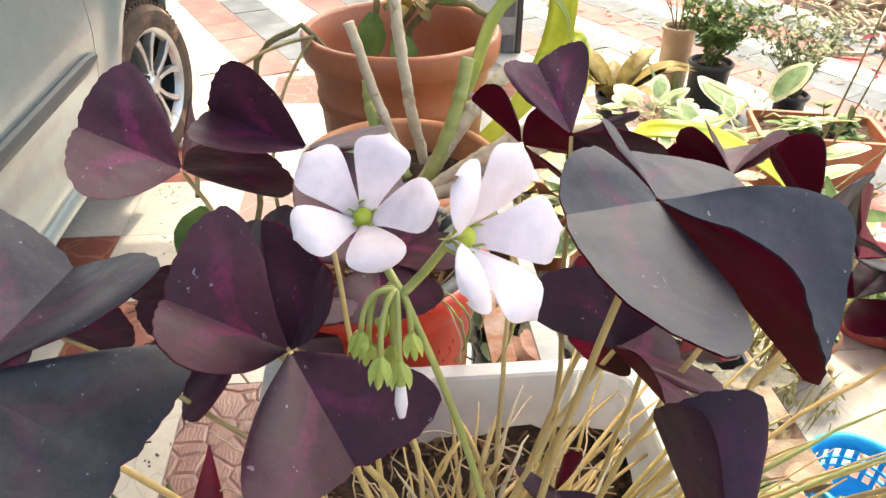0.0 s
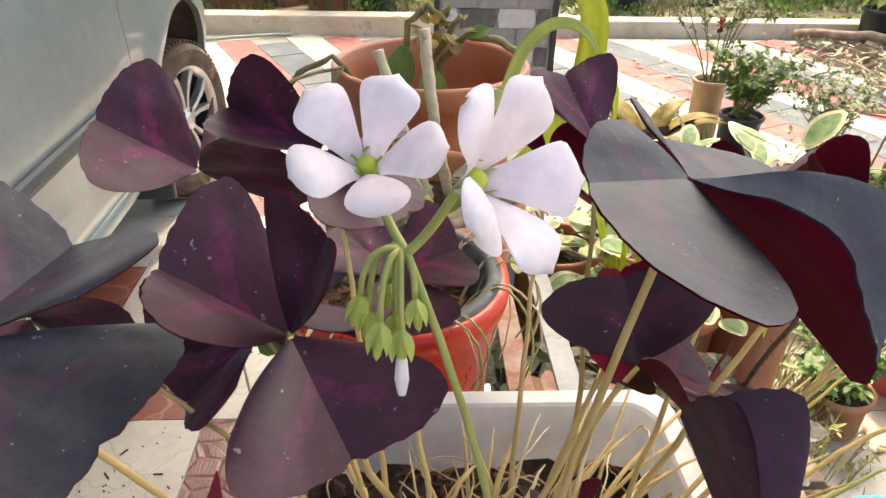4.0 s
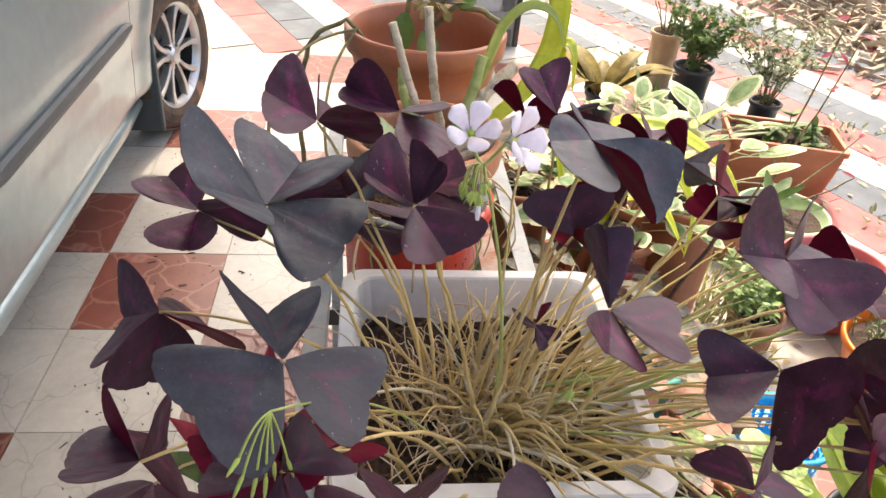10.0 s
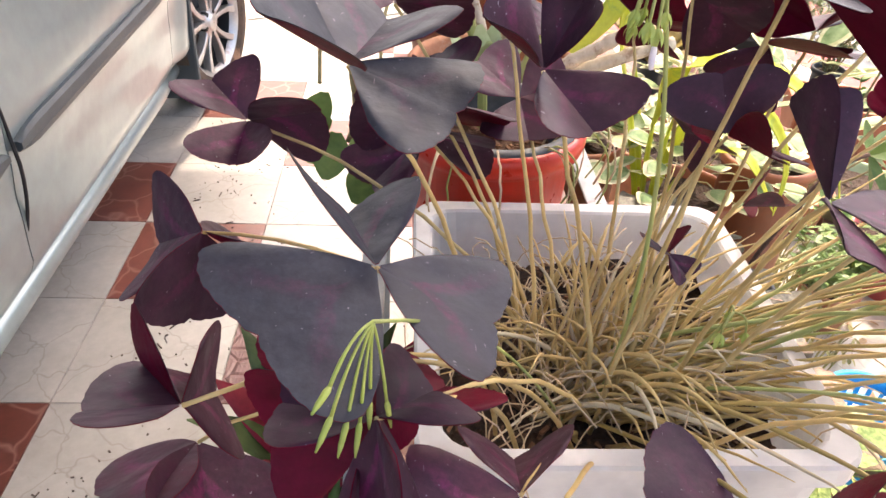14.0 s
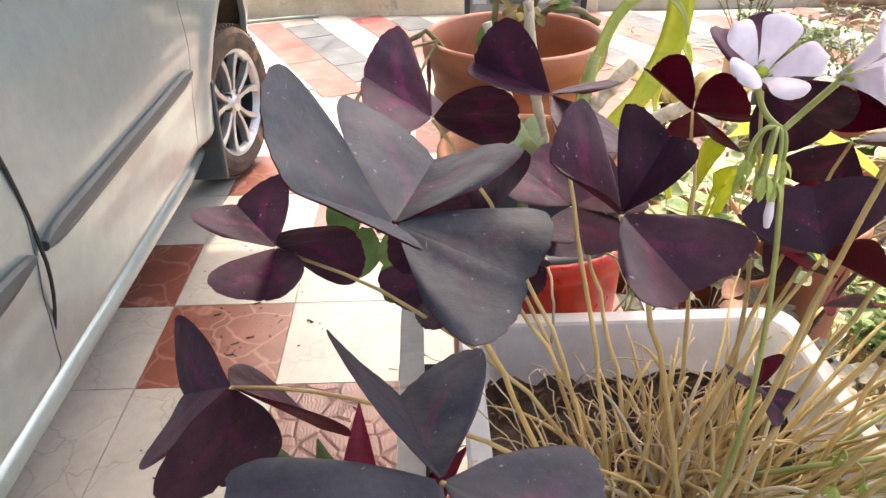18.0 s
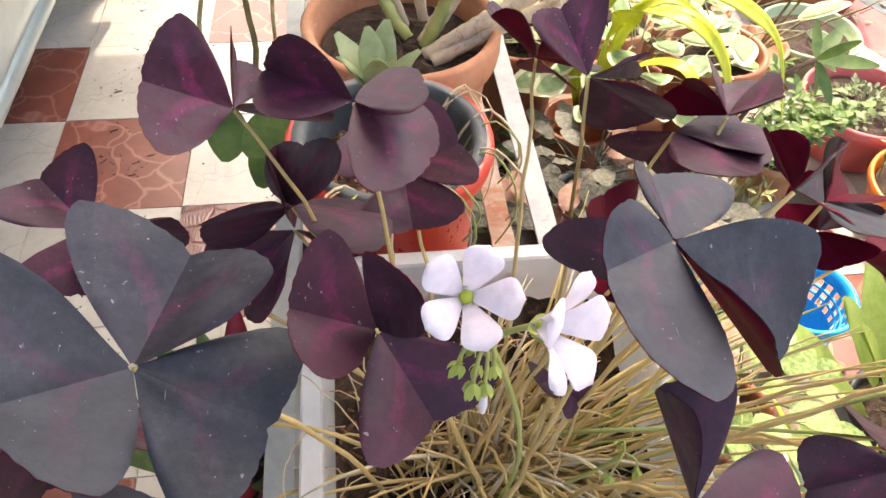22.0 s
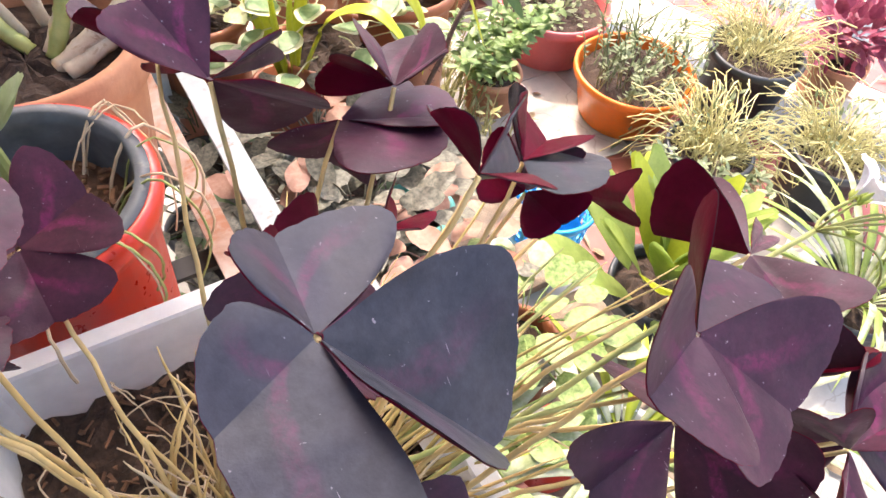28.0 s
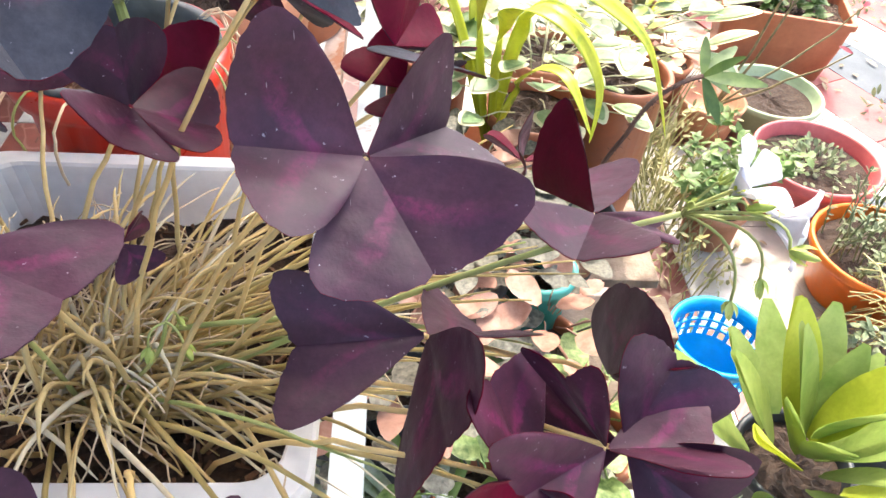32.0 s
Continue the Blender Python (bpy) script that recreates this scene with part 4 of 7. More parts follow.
oxalis_leaf((-0.255, 0.279, 0.99), [(-163, 4, -120, 50, -10, 0.055, 0.87, 0.0), (74, 38, -46, 68, 0, 0.047, 0.72, 0.0), (-2, -11, -31, 53, 6, 0.058, 0.91, 0.0)])
oxalis_leaf((-0.215, 0.147, 1.064), [(-170, 40, -21, 39, -32, 0.042, 0.86, 0.02), (-60, -20, 8, 37, -30, 0.045, 0.82, -0.03), (-20, 69, 56, 25, -32, 0.039, 0.84, -0.02)])
oxalis_leaf((-0.292, 0.137, 1.068), [(-135, 36, -22, 43, -22, 0.058, 0.84, -0.04), (72, 4, 9, 42, -28, 0.055, 0.85, 0.05), (-26, -11, 9, 36, -7, 0.054, 0.89, -0.03)], sky_sheen=True)
oxalis_leaf((-0.279, 0.072, 1.021), [(-138, -3, -14, 41, -2, 0.059, 0.84, 0.0), (-16, -18, -8, 39, -6, 0.056, 0.84, -0.01), (107, -6, 13, 37, -43, 0.055, 0.83, 0.07)], sky_sheen=True)
oxalis_leaf((-0.377, 0.196, 0.948), [(147, -31, -45, 43, -25, 0.059, 0.84, 0.02), (16, -45, -28, 64, -11, 0.062, 0.93, -0.02), (-105, -58, -78, 46, -3, 0.058, 0.86, -0.0)])
oxalis_leaf((-0.369, 0.295, 0.965), [(136, 24, -9, 41, -25, 0.049, 0.84, 0.03), (-94, -17, 5, 39, -34, 0.048, 0.82, -0.02), (-6, 10, 123, 50, -18, 0.053, 0.93, -0.02)])
oxalis_leaf((-0.118, 0.086, 1.042), [(111, 40, 26, 32, -55, 0.044, 0.92, 0.03), (-20, -9, -9, 41, -7, 0.045, 0.82, -0.04), (-105, 3, -33, 28, -22, 0.042, 0.85, -0.04)], even=True)
oxalis_leaf((-0.351, 0.059, 0.965), [(-169, 6, 28, 58, -11, 0.042, 0.83, -0.02), (130, -10, 68, 41, -27, 0.045, 0.86, -0.03), (83, -40, 72, 40, -19, 0.045, 0.85, -0.0)])
oxalis_leaf((-0.375, 0.123, 0.865), [(-144, -4, 34, 57, 0, 0.061, 0.86, 0.01), (-72, -19, -39, 48, -26, 0.068, 0.92, 0.09)])
oxalis_leaf((-0.277, 0.056, 0.962), [(179, -13, -73, 36, -16, 0.052, 0.85, 0, 1), (-93, -29, -64, 36, -16, 0.052, 0.85, 0), (48, -19, -7, 36, -16, 0.051, 0.85, 0, 1)])
oxalis_leaf((-0.28, 0.082, 0.965), [(-153, 7, 7, 36, -16, 0.048, 0.85, 0, 1), (-84, -55, -68, 39, -16, 0.046, 0.85, 0, 1)])
oxalis_leaf((-0.237, -0.011, 0.927), [(95, 6, -43, 36, -16, 0.036, 0.85, 0)])
oxalis_leaf((0.089, 0.117, 0.945), [(77, 52, -74, 59, 1, 0.042, 0.92, -0.05), (-20, 27, 112, 39, -16, 0.046, 0.85, 0)])
oxalis_leaf((0.084, 0.077, 0.957), [(50, 42, 45, 36, -16, 0.045, 0.85, 0), (-28, -21, 40, 40, -35, 0.044, 0.85, 0), (144, -27, -65, 36, -16, 0.045, 0.85, 0)])
oxalis_leaf((0.049, 0.063, 0.957), [(-128, 0, 93, 42, -16, 0.045, 0.85, 0), (-49, 14, 98, 36, -16, 0.047, 0.85, 0), (120, 39, 33, 36, -16, 0.047, 0.85, 0)])
oxalis_leaf((-0.126, 0.141, 1.109), [(-151, 11, -21, 54, -13, 0.036, 0.85, 0.46), (84, -3, 35, 40, -19, 0.036, 0.85, -0.3), (-42, -38, -18, 47, -36, 0.047, 1.15, 0.14)], sky_sheen=True)
oxalis_leaf((-0.104, 0.293, 1.055), [(124, 47, -9, 32, -22, 0.043, 0.85, 0.01), (27, -6, 114, 15, -22, 0.041, 0.85, -0.11), (-17, -28, 125, 51, -14, 0.046, 0.95, 0.02)])
oxalis_leaf((-0.111, 0.364, 1.017), [(162, 39, 33, 40, -19, 0.045, 0.85, 0.01), (-37, 8, -42, 51, -14, 0.042, 0.85, -0.02), (40, -44, 177, 36, -16, 0.044, 0.85, 0, 1)])
oxalis_leaf((-0.059, 0.276, 1.032), [(-46, 8, -16, 54, -7, 0.054, 0.88, -0.06), (-11, -6, -16, 36, -16, 0.044, 0.85, 0), (107, -69, -125, 36, -16, 0.042, 0.85, 0)])
oxalis_leaf((-0.034, 0.276, 1.041), [(150, 21, -116, 36, -16, 0.034, 0.85, 0, 1), (74, 0, 21, 40, -35, 0.033, 0.85, 0), (-15, 38, -19, 42, -16, 0.032, 0.85, 0)])
oxalis_leaf((-0.048, 0.194, 1.071), [(114, 37, 62, 44, -17, 0.03, 0.85, -0.1), (38, -20, 78, 17, -22, 0.047, 0.85, 0.02), (21, -38, 154, 21, -20, 0.04, 0.85, 0.03)], sky_sheen=True)
oxalis_leaf((-0.001, 0.225, 1.029), [(-42, 8, -28, 69, 3, 0.04, 0.89, 0.07), (29, -19, 1, 40, -35, 0.035, 0.85, 0, 1), (68, 60, -100, 42, -16, 0.034, 0.85, 0)], sky_sheen=True)
oxalis_leaf((-0.009, 0.122, 1.049), [(-160, 18, -39, 44, -32, 0.048, 0.86, -0.06), (-57, -25, 11, 44, -16, 0.049, 0.88, 0.05), (47, -11, 46, 42, -39, 0.048, 0.84, -0.03)])
oxalis_leaf((0.079, 0.156, 0.999), [(-114, 16, 4, 32, -32, 0.052, 0.83, 0.02), (22, -28, 23, 9, -21, 0.05, 0.85, 0.0), (113, -23, 47, 50, -53, 0.053, 0.87, -0.04)])
oxalis_leaf((0.014, 0.118, 0.969), [(-173, 0, -39, 28, -29, 0.062, 0.82, 0.01), (-85, 2, 71, 41, -5, 0.059, 0.85, -0.01), (45, -38, -15, 32, -21, 0.057, 0.85, 0.03)])
oxalis_leaf((0.075, 0.074, 0.963), [(148, 50, -104, 22, 7, 0.042, 0.8, 0.07), (-2, 6, -17, 37, -25, 0.045, 0.84, -0.05), (-150, 0, -41, 32, -34, 0.044, 0.83, -0.25)])
oxalis_leaf((-0.123, 0.19, 0.943), [(-158, 30, 2, 36, -16, 0.02, 0.85, 0), (61, 25, 113, 42, -16, 0.019, 0.85, 0), (-45, -31, 6, 36, -16, 0.02, 0.85, 0)])
oxalis_leaf((-0.218, 0.058, 0.911), [(-162, 2, -4, 36, -16, 0.051, 0.85, 0), (-55, -14, -45, 37, -16, 0.05, 0.85, 0), (85, -30, -3, 40, -35, 0.049, 0.85, 0)])
oxalis_leaf((-0.113, 0.025, 0.896), [(155, 20, 12, 36, -16, 0.077, 0.85, 0), (47, -17, 96, 36, -16, 0.072, 0.85, 0)])
oxalis_leaf((0.068, 0.248, 0.953), [(-107, 43, -80, 13, -21, 0.062, 0.85, -0.08), (7, 2, -27, 36, -16, 0.029, 0.85, 0, 1), (152, 18, 32, 42, -16, 0.028, 0.85, 0, 1)])
oxalis_leaf((-0.02, 0.314, 0.897), [(49, 3, 91, 36, -16, 0.038, 0.85, 0, 1), (-45, 25, -32, 36, -16, 0.037, 0.85, 0, 1)])
oxalis_leaf((-0.106, 0.198, 1.012), [(107, 58, -43, 49, -12, 0.039, 0.82, 0.0), (12, -21, 0, 48, -16, 0.041, 0.85, 0.01), (-79, 12, -41, 31, -22, 0.044, 0.85, -0.09)])
oxalis_leaf((-0.278, 0.034, 0.987), [(175, 8, 0, 36, -16, 0.038, 0.85, 0), (-84, -31, 66, 37, -16, 0.037, 0.85, 0), (46, -17, 6, 36, -16, 0.037, 0.85, 0)])
oxalis_leaf((-0.056, 0.015, 0.991), [(141, 26, -104, 36, -16, 0.031, 0.85, 0), (41, -13, 39, 40, -35, 0.03, 0.85, 0), (-91, 7, -30, 36, -16, 0.031, 0.85, 0)])
oxalis_leaf((-0.001, 0.019, 0.905), [(163, -8, 25, 36, -16, 0.071, 0.85, 0, 1), (50, -24, -20, 40, -35, 0.068, 0.85, 0, 1)])
oxalis_leaf((0.004, 0.224, 1.009), [(29, 18, -17, 36, -16, 0.03, 0.85, 0), (-87, 6, 10, 36, -16, 0.029, 0.85, 0, 1), (145, 34, -18, 36, -16, 0.03, 0.85, 0, 1)])
oxalis_leaf((-0.096, 0.226, 0.995), [(108, 56, 26, 36, -16, 0.04, 0.85, 0, 1), (-146, 24, -37, 40, -35, 0.038, 0.85, 0, 1), (105, -20, -115, 36, -16, 0.039, 0.85, 0)])
oxalis_leaf((-0.257, 0.287, 0.963), [(-146, -31, 5, 36, -16, 0.057, 0.85, 0), (-15, -6, 129, 42, -16, 0.053, 0.85, 0), (117, 56, 63, 42, -16, 0.053, 0.85, 0)])
oxalis_leaf((-0.194, 0.317, 0.976), [(150, 30, -10, 42, -10, 0.045, 0.85, 0), (20, 12, 20, 42, -20, 0.045, 0.85, 0), (-85, -20, 5, 42, -15, 0.045, 0.85, 0)])


def loose_stalks():
    rnd = random.Random(21)
    for k in range(165):
        a = rnd.uniform(0, 2 * math.pi)
        if rnd.random() < 0.6:
            a = rnd.gauss(0.0, 0.75)
        reach = rnd.uniform(0.05, 0.15) * (1.25 if abs(a) < 0.9 else 0.8)
        base = CROWN + Vector((rnd.gauss(0, 0.016), rnd.gauss(0, 0.016), -0.004))
        tip = base + Vector((reach * math.cos(a), reach * math.sin(a) * 0.9, rnd.uniform(0.0, 0.055)))
        if abs(math.sin(a)) > 0.8:
            tip.z = max(tip.z, 0.905)
        bm = bmesh.new()
        r = rnd.uniform(0.0008, 0.0016)
        tube(bm, bow(base, tip, (0, 0, rnd.uniform(0.004, 0.028)), 12, 0.0005, rnd), [r * (1 - 0.8 * (j / 12) ** 4) for j in range(13)], 6)
        part("stalk", bm, PALE_STALK if k % 5 == 0 else STRAW_STEM, oxalis, smooth=True)
    for k in range(30):
        a = rnd.gauss(0.0, 0.45)
        base = CROWN + Vector((rnd.gauss(0.01, 0.016), rnd.gauss(0, 0.016), -0.004))
        tip = base + Vector((rnd.uniform(0.15, 0.25) * math.cos(a), 0.2 * math.sin(a), rnd.uniform(0.045, 0.10)))
        bm = bmesh.new()
        r = rnd.uniform(0.0010, 0.0016)
        tube(bm, bow(base, tip, (0, 0, rnd.uniform(0.006, 0.022)), 12, 0.0005, rnd), [r * (1 - 0.7 * (j / 12) ** 4) for j in range(13)], 6)
        part("stalk", bm, OLIVE_STALK if k % 7 else GREEN_STEM, oxalis, smooth=True)
    for k in range(110):
        a = rnd.uniform(0, 2 * math.pi)
        base = CROWN + Vector((rnd.gauss(0, 0.045), rnd.gauss(0, 0.045), -0.002))
        tip = base + Vector((rnd.uniform(-0.07, 0.07), rnd.uniform(-0.07, 0.07), rnd.uniform(-0.004, 0.06)))
        bm = bmesh.new()
        tube(bm, bow(base, tip, (rnd.uniform(-0.02, 0.02), rnd.uniform(-0.02, 0.02), 0.02), 14, 0.0011, rnd), 0.00045, 5)
        part("root", bm, ROOT, oxalis)


loose_stalks()


def oxalis_flower(c, facing, size, parent, roll=0.0, petal=None, tube_to=None):
    """A five-petalled funnel flower at c that looks along facing."""
    f = Vector(facing).normalized()
    s = f.orthogonal().normalized()
    t = f.cross(s)
    c = Vector(c)
    stalk = tube(bmesh.new(), bow(tube_to or c - Vector((0.0, 0.0, 0.04)), c - f * size * 0.45, (0, 0.003, -0.003), 8), [0.0009] * 9, 6)
    head = part("flower", stalk, GREEN_STEM, parent, "lilac five-petalled flower", smooth=True)
    for k in range(5):
        a = radians(roll + 72 * k)
        d = s * math.cos(a) + t * math.sin(a)
        q = f.cross(d)
        bm = bmesh.new()
        for low in (0, 1):
            g = []
            for i in range(13):
                x = (0, 0.14, 0.28, 0.42, 0.55, 0.66, 0.76, 0.85, 0.92, 0.97, 1.0, 1.02, 1.03)[i]
                wd = size * (0.05 + 0.170 * math.sin(x ** 1.15 * math.pi * 0.60) ** 1.4) * math.sqrt(max(1 - (max(x - 0.70, 0) / 0.333) ** 2.4, 0.004))
                fwd = -0.42 * max(1 - x, 0) ** 1.7 + 0.05 * math.sin(3 * x)
                mid = c + d * size * 0.5 * (0.05 + x * 0.98) + f * size * (fwd - (0.0 if not low else 0.012))
                g.append([bm.verts.new(mid + q * wd * e - f * size * 0.05 * e * e + d * size * 0.02 * (1 - abs(e)) * (i >= 11)) for e in (-1, -0.6, 0, 0.6, 1)])
            for a_, b_ in zip(g, g[1:]):
                for j in range(4):
                    qd = (a_[j], a_[j + 1], b_[j + 1], b_[j])
                    bm.faces.new(qd if low else qd[::-1])
        part("petal", bm, petal or PETAL, head, smooth=True)
    bm = bmesh.new()
    bmesh.ops.create_icosphere(bm, subdivisions=2, radius=size * 0.075)
    bmesh.ops.translate(bm, verts=bm.verts, vec=c - f * size * 0.36)
    part("throat", bm, THROAT, head, "yellow-green flower throat", smooth=True)
    bm = bmesh.new()
    for k in range(5):
        a = radians(36 + 72 * k)
        d = s * math.cos(a) + t * math.sin(a)
        blade(bm, c - f * size * 0.50 + d * size * 0.03, c - f * size * 0.26 + d * size * 0.10, size * 0.11, d * size * 0.03, 4)
    part("calyx", bm, SEPAL, head, "green sepals")
    return head


FLO = Vector((-0.1925, 0.110, 1.1297))
fork = Vector((-0.186, 0.110, 1.109))
bm = bmesh.new()
tube(bm, bow(CROWN + Vector((0.0, -0.02, 0)), fork, (0.012, 0.0, 0.0), 12), [0.0014 - 0.0006 * k / 12 for k in range(13)], 7)
scape = part("flower_stalk", bm, GREEN_STEM, oxalis, smooth=True)
oxalis_flower(FLO, (0.02, -0.62, 0.78), 0.0245, scape, 15, tube_to=fork)
oxalis_flower((-0.1685, 0.0966, 1.130), (0.72, -0.58, 0.40), 0.0280, scape, 0, tube_to=fork)


def drooping_bud(start, tip, size, parent, pale=False, name="bud"):
    """A green bud or pod on a thin bowed stalk that hangs from start."""
    start, tip = Vector(start), Vector(tip)
    out = tip - start
    bm = bmesh.new()
    tube(bm, bow(start, tip, (0.2 * out.x, 0.2 * out.y, 0.30 * out.length), 8), 0.0006, 6)
    stalk = part("bud_stalk", bm, GREEN_STEM, parent, smooth=True)
    d = (Vector((out.x * 0.4, out.y * 0.4, -out.length)) if out.z < 0 else out).normalized()
    bm = bmesh.new()
    prof = [(0.0006, 0.0), (0.10, 0.08), (0.17, 0.3), (0.15, 0.55), (0.09, 0.85), (0.01, 1.0)]
    lathe(bm, [(r * size if r > 0.001 else r, z * size) for r, z in prof], 10)
    bmesh.ops.transform(bm, matrix=Matrix.Translation(tip) @ Vector((0, 0, 1)).rotation_difference(d).to_matrix().to_4x4(), verts=bm.verts)
    part(name, bm, SEPAL, stalk, "green drooping " + name, smooth=True)
    for k in range(4):
        bm = bmesh.new()
        a = radians(90 * k)
        e = d.orthogonal().normalized()
        e = e * math.cos(a) + d.cross(e) * math.sin(a)
        blade(bm, tip + e * size * 0.06, tip + d * size * 0.75 + e * size * 0.30, size * 0.26, e * size * 0.08, 4)
        part("sepal", bm, SEPAL, stalk)
    if pale:
        bm = bmesh.new()
        lathe(bm, [(0.03 * size, 0.4 * size), (0.13 * size, 0.8 * size), (0.17 * size, 1.3 * size), (0.10 * size, 1.7 * size), (0.01 * size, 1.75 * size)], 10)
        bmesh.ops.transform(bm, matrix=Matrix.Translation(tip) @ Vector((0, 0, 1)).rotation_difference(d).to_matrix().to_4x4(), verts=bm.verts)
        part("furled_petals", bm, PETAL, stalk, "faded lilac furled petals", smooth=True)


def bud_cluster(node, spots, parent):
    for dx, dy, dz, size, pale in spots:
        drooping_bud(node, Vector(node) + Vector((dx, dy, dz)) * 1.2, size, parent, pale)


bud_cluster(fork + Vector((-0.001, 0.001, 0.0)), [(-0.006, -0.001, -0.007, 0.0072, False), (-0.003, -0.005, -0.009, 0.0078, False), (0.0, -0.004, -0.011, 0.0080, True), (0.002, -0.002, -0.007, 0.0070, False), (-0.002, 0.004, -0.008, 0.0072, False), (-0.005, 0.002, -0.012, 0.0072, False), (-0.001, 0.001, -0.012, 0.0070, False)], scape)


def seed_pods(node, tips, root):
    node = Vector(node)
    bm = bmesh.new()
    tube(bm, bow(root, node, (0.0, 0.02, 0.005), 12), [0.0009 - 0.0003 * k / 12 for k in range(13)], 7)
    stem = part("pod_stalk", bm, GREEN_STEM, oxalis, smooth=True)
    for k, tip in enumerate(tips):
        tip = Vector(tip)
        bm = bmesh.new()
        d = tip - node
        tube(bm, bow(node, node + d * 0.72, (0, 0, 0.004), 8), [0.00045] * 5 + [0.0005, 0.0006, 0.0006, 0.0006], 6)
        tube(bm, [node + d * 0.70, node + d * 0.76, node + d * 0.9, node + d * 1.0], [0.0005, 0.0011, 0.0009, 0.0003], 7)
        part("seed_pod", bm, SEPAL, stem, "thin pale green drooping seed pod", smooth=True)


seed_pods((-0.278, 0.022, 1.040), [(-0.293, -0.001, 1.028), (-0.289, 0.016, 0.989), (-0.273, 0.038, 0.977), (-0.284, 0.020, 0.984), (-0.294, 0.006, 1.004), (-0.280, 0.028, 0.988)], CROWN + Vector((-0.02, -0.03, 0)))

# lilac flowers on long stalks that lean out over the planter's edge
NODE = Vector((0.110, 0.150, 1.005))
bm = bmesh.new()
tube(bm, bow(CROWN + Vector((0.03, -0.01, 0)), NODE, (0.02, 0.0, 0.02), 14), [0.0018 - 0.0006 * k / 14 for k in range(15)], 7)
far_scape = part("flower_stalk", bm, GREEN_STEM, oxalis, smooth=True)
oxalis_flower((0.134, 0.146, 1.028), (0.55, -0.30, 0.78), 0.031, far_scape, 10, WHITE_PETAL, tube_to=NODE)
oxalis_flower((0.146, 0.128, 1.018), (0.80, -0.55, 0.10), 0.029, far_scape, 40, WHITE_PETAL, tube_to=NODE)
bud_cluster(NODE, [(0.012, -0.013, 0.014, 0.011, False), (0.020, -0.028, 0.012, 0.011, False), (-0.004, -0.010, 0.012, 0.008, False), (0.006, -0.004, 0.016, 0.008, False), (0.022, -0.020, -0.008, 0.010, False), (0.012, -0.026, -0.012, 0.009, False)], far_scape)
bm = bmesh.new()
near = CROWN + Vector((0.058, -0.03, 0.085))
tube(bm, bow(CROWN + Vector((0.0, -0.02, 0)), near, (0.01, 0.0, 0.0), 10), [0.0013 - 0.0004 * k / 10 for k in range(11)], 7)
low_scape = part("flower_stalk", bm, GREEN_STEM, oxalis, smooth=True)
bud_cluster(near, [(0.006, -0.004, -0.008, 0.010, False), (-0.006, -0.006, -0.007, 0.010, False), (0.002, 0.007, -0.006, 0.009, False)], low_scape)
def flower_pot(name, label, at, r, h, material, rim=0.015, taper=0.76, fill=0.03, soil=None, steps=40, category="flower pot", lip=0.006, rings=(), group="", turn=0.0):
    """A round pot with a rolled rim and soil; at: the middle of its foot."""
    t = thing(name, label, category, at, group)
    bm = bmesh.new()
    prof = [(0.001, 0.0), (r * taper, 0.0), (r * taper + 0.004, 0.006)]
    for f in rings:
        rr = r * (taper + (1 - taper) * f) - lip
        prof += [(rr, h * f - 0.002), (rr + 0.003, h * f), (rr, h * f + 0.004)]
    prof += [(r - lip - 0.004, h - rim * 1.8), (r - 0.002, h - rim * 1.6), (r, h - rim), (r, h - 0.003), (r - 0.003, h), (r - 0.008, h), (r - 0.011, h - 0.004), (r - 0.014, h - rim * 1.8), (r * (taper + (1 - taper) * 0.5) - 0.012, h * 0.5), (0.001, h * 0.48)]
    lathe(bm, prof, steps)
    part("pot", bm, material, t, smooth=True)
    if soil:
        bm = bmesh.new()
        rnd = random.Random(int(r * 1e4))
        zz = h - fill
        rs = r * (taper + (1 - taper) * zz / h) - 0.013
        rings_ = [[bm.verts.new((rs * k / 7 * math.cos(a), rs * k / 7 * math.sin(a), zz + rnd.uniform(-0.004, 0.005) * (k < 7))) for a in (2 * math.pi * j / 28 for j in range(28))] for k in range(1, 8)]
        mid = bm.verts.new((0, 0, zz))
        for j in range(28):
            bm.faces.new((mid, rings_[0][j], rings_[0][(j + 1) % 28]))
            for a, b in zip(rings_, rings_[1:]):
                bm.faces.new((a[j], b[j], b[(j + 1) % 28], a[(j + 1) % 28]))
        part("soil", bm, soil, t, "dark soil")
    return t


# ---- iron stand ----
STAND_Z = 0.70
stand = thing("plant_stand", "iron angle plant stand with flaking grey paint and rust", "stand")
for x, y0, y1, mat in ((-0.077, 0.02, 1.05, RUSTY_IRON), (-0.028, 0.02, 1.05, PAINTED_IRON), (-0.30, 0.02, 1.05, PAINTED_IRON)):
    bm = bmesh.new()
    box(bm, (x - 0.0125, y0, STAND_Z - 0.004), (x + 0.0125, y1, STAND_Z), 0.0008)
    box(bm, (x + 0.0085, y0, STAND_Z - 0.028), (x + 0.0125, y1, STAND_Z - 0.0045), 0.0008)
    part("rail", bm, mat, stand)
for y in (0.03, 0.52, 1.04):
    bm = bmesh.new()
    box(bm, (-0.315, y - 0.012, STAND_Z - 0.034), (-0.012, y + 0.012, STAND_Z - 0.0285), 0.0008)
    part("crossbar", bm, DARK_METAL, stand)
for x in (-0.305, -0.022):
    for y in (0.03, 1.04):
        bm = bmesh.new()
        box(bm, (x - 0.012, y - 0.012, -0.001), (x + 0.012, y + 0.012, STAND_Z - 0.034), 0.001)
        part("leg", bm, PAINTED_IRON, stand)

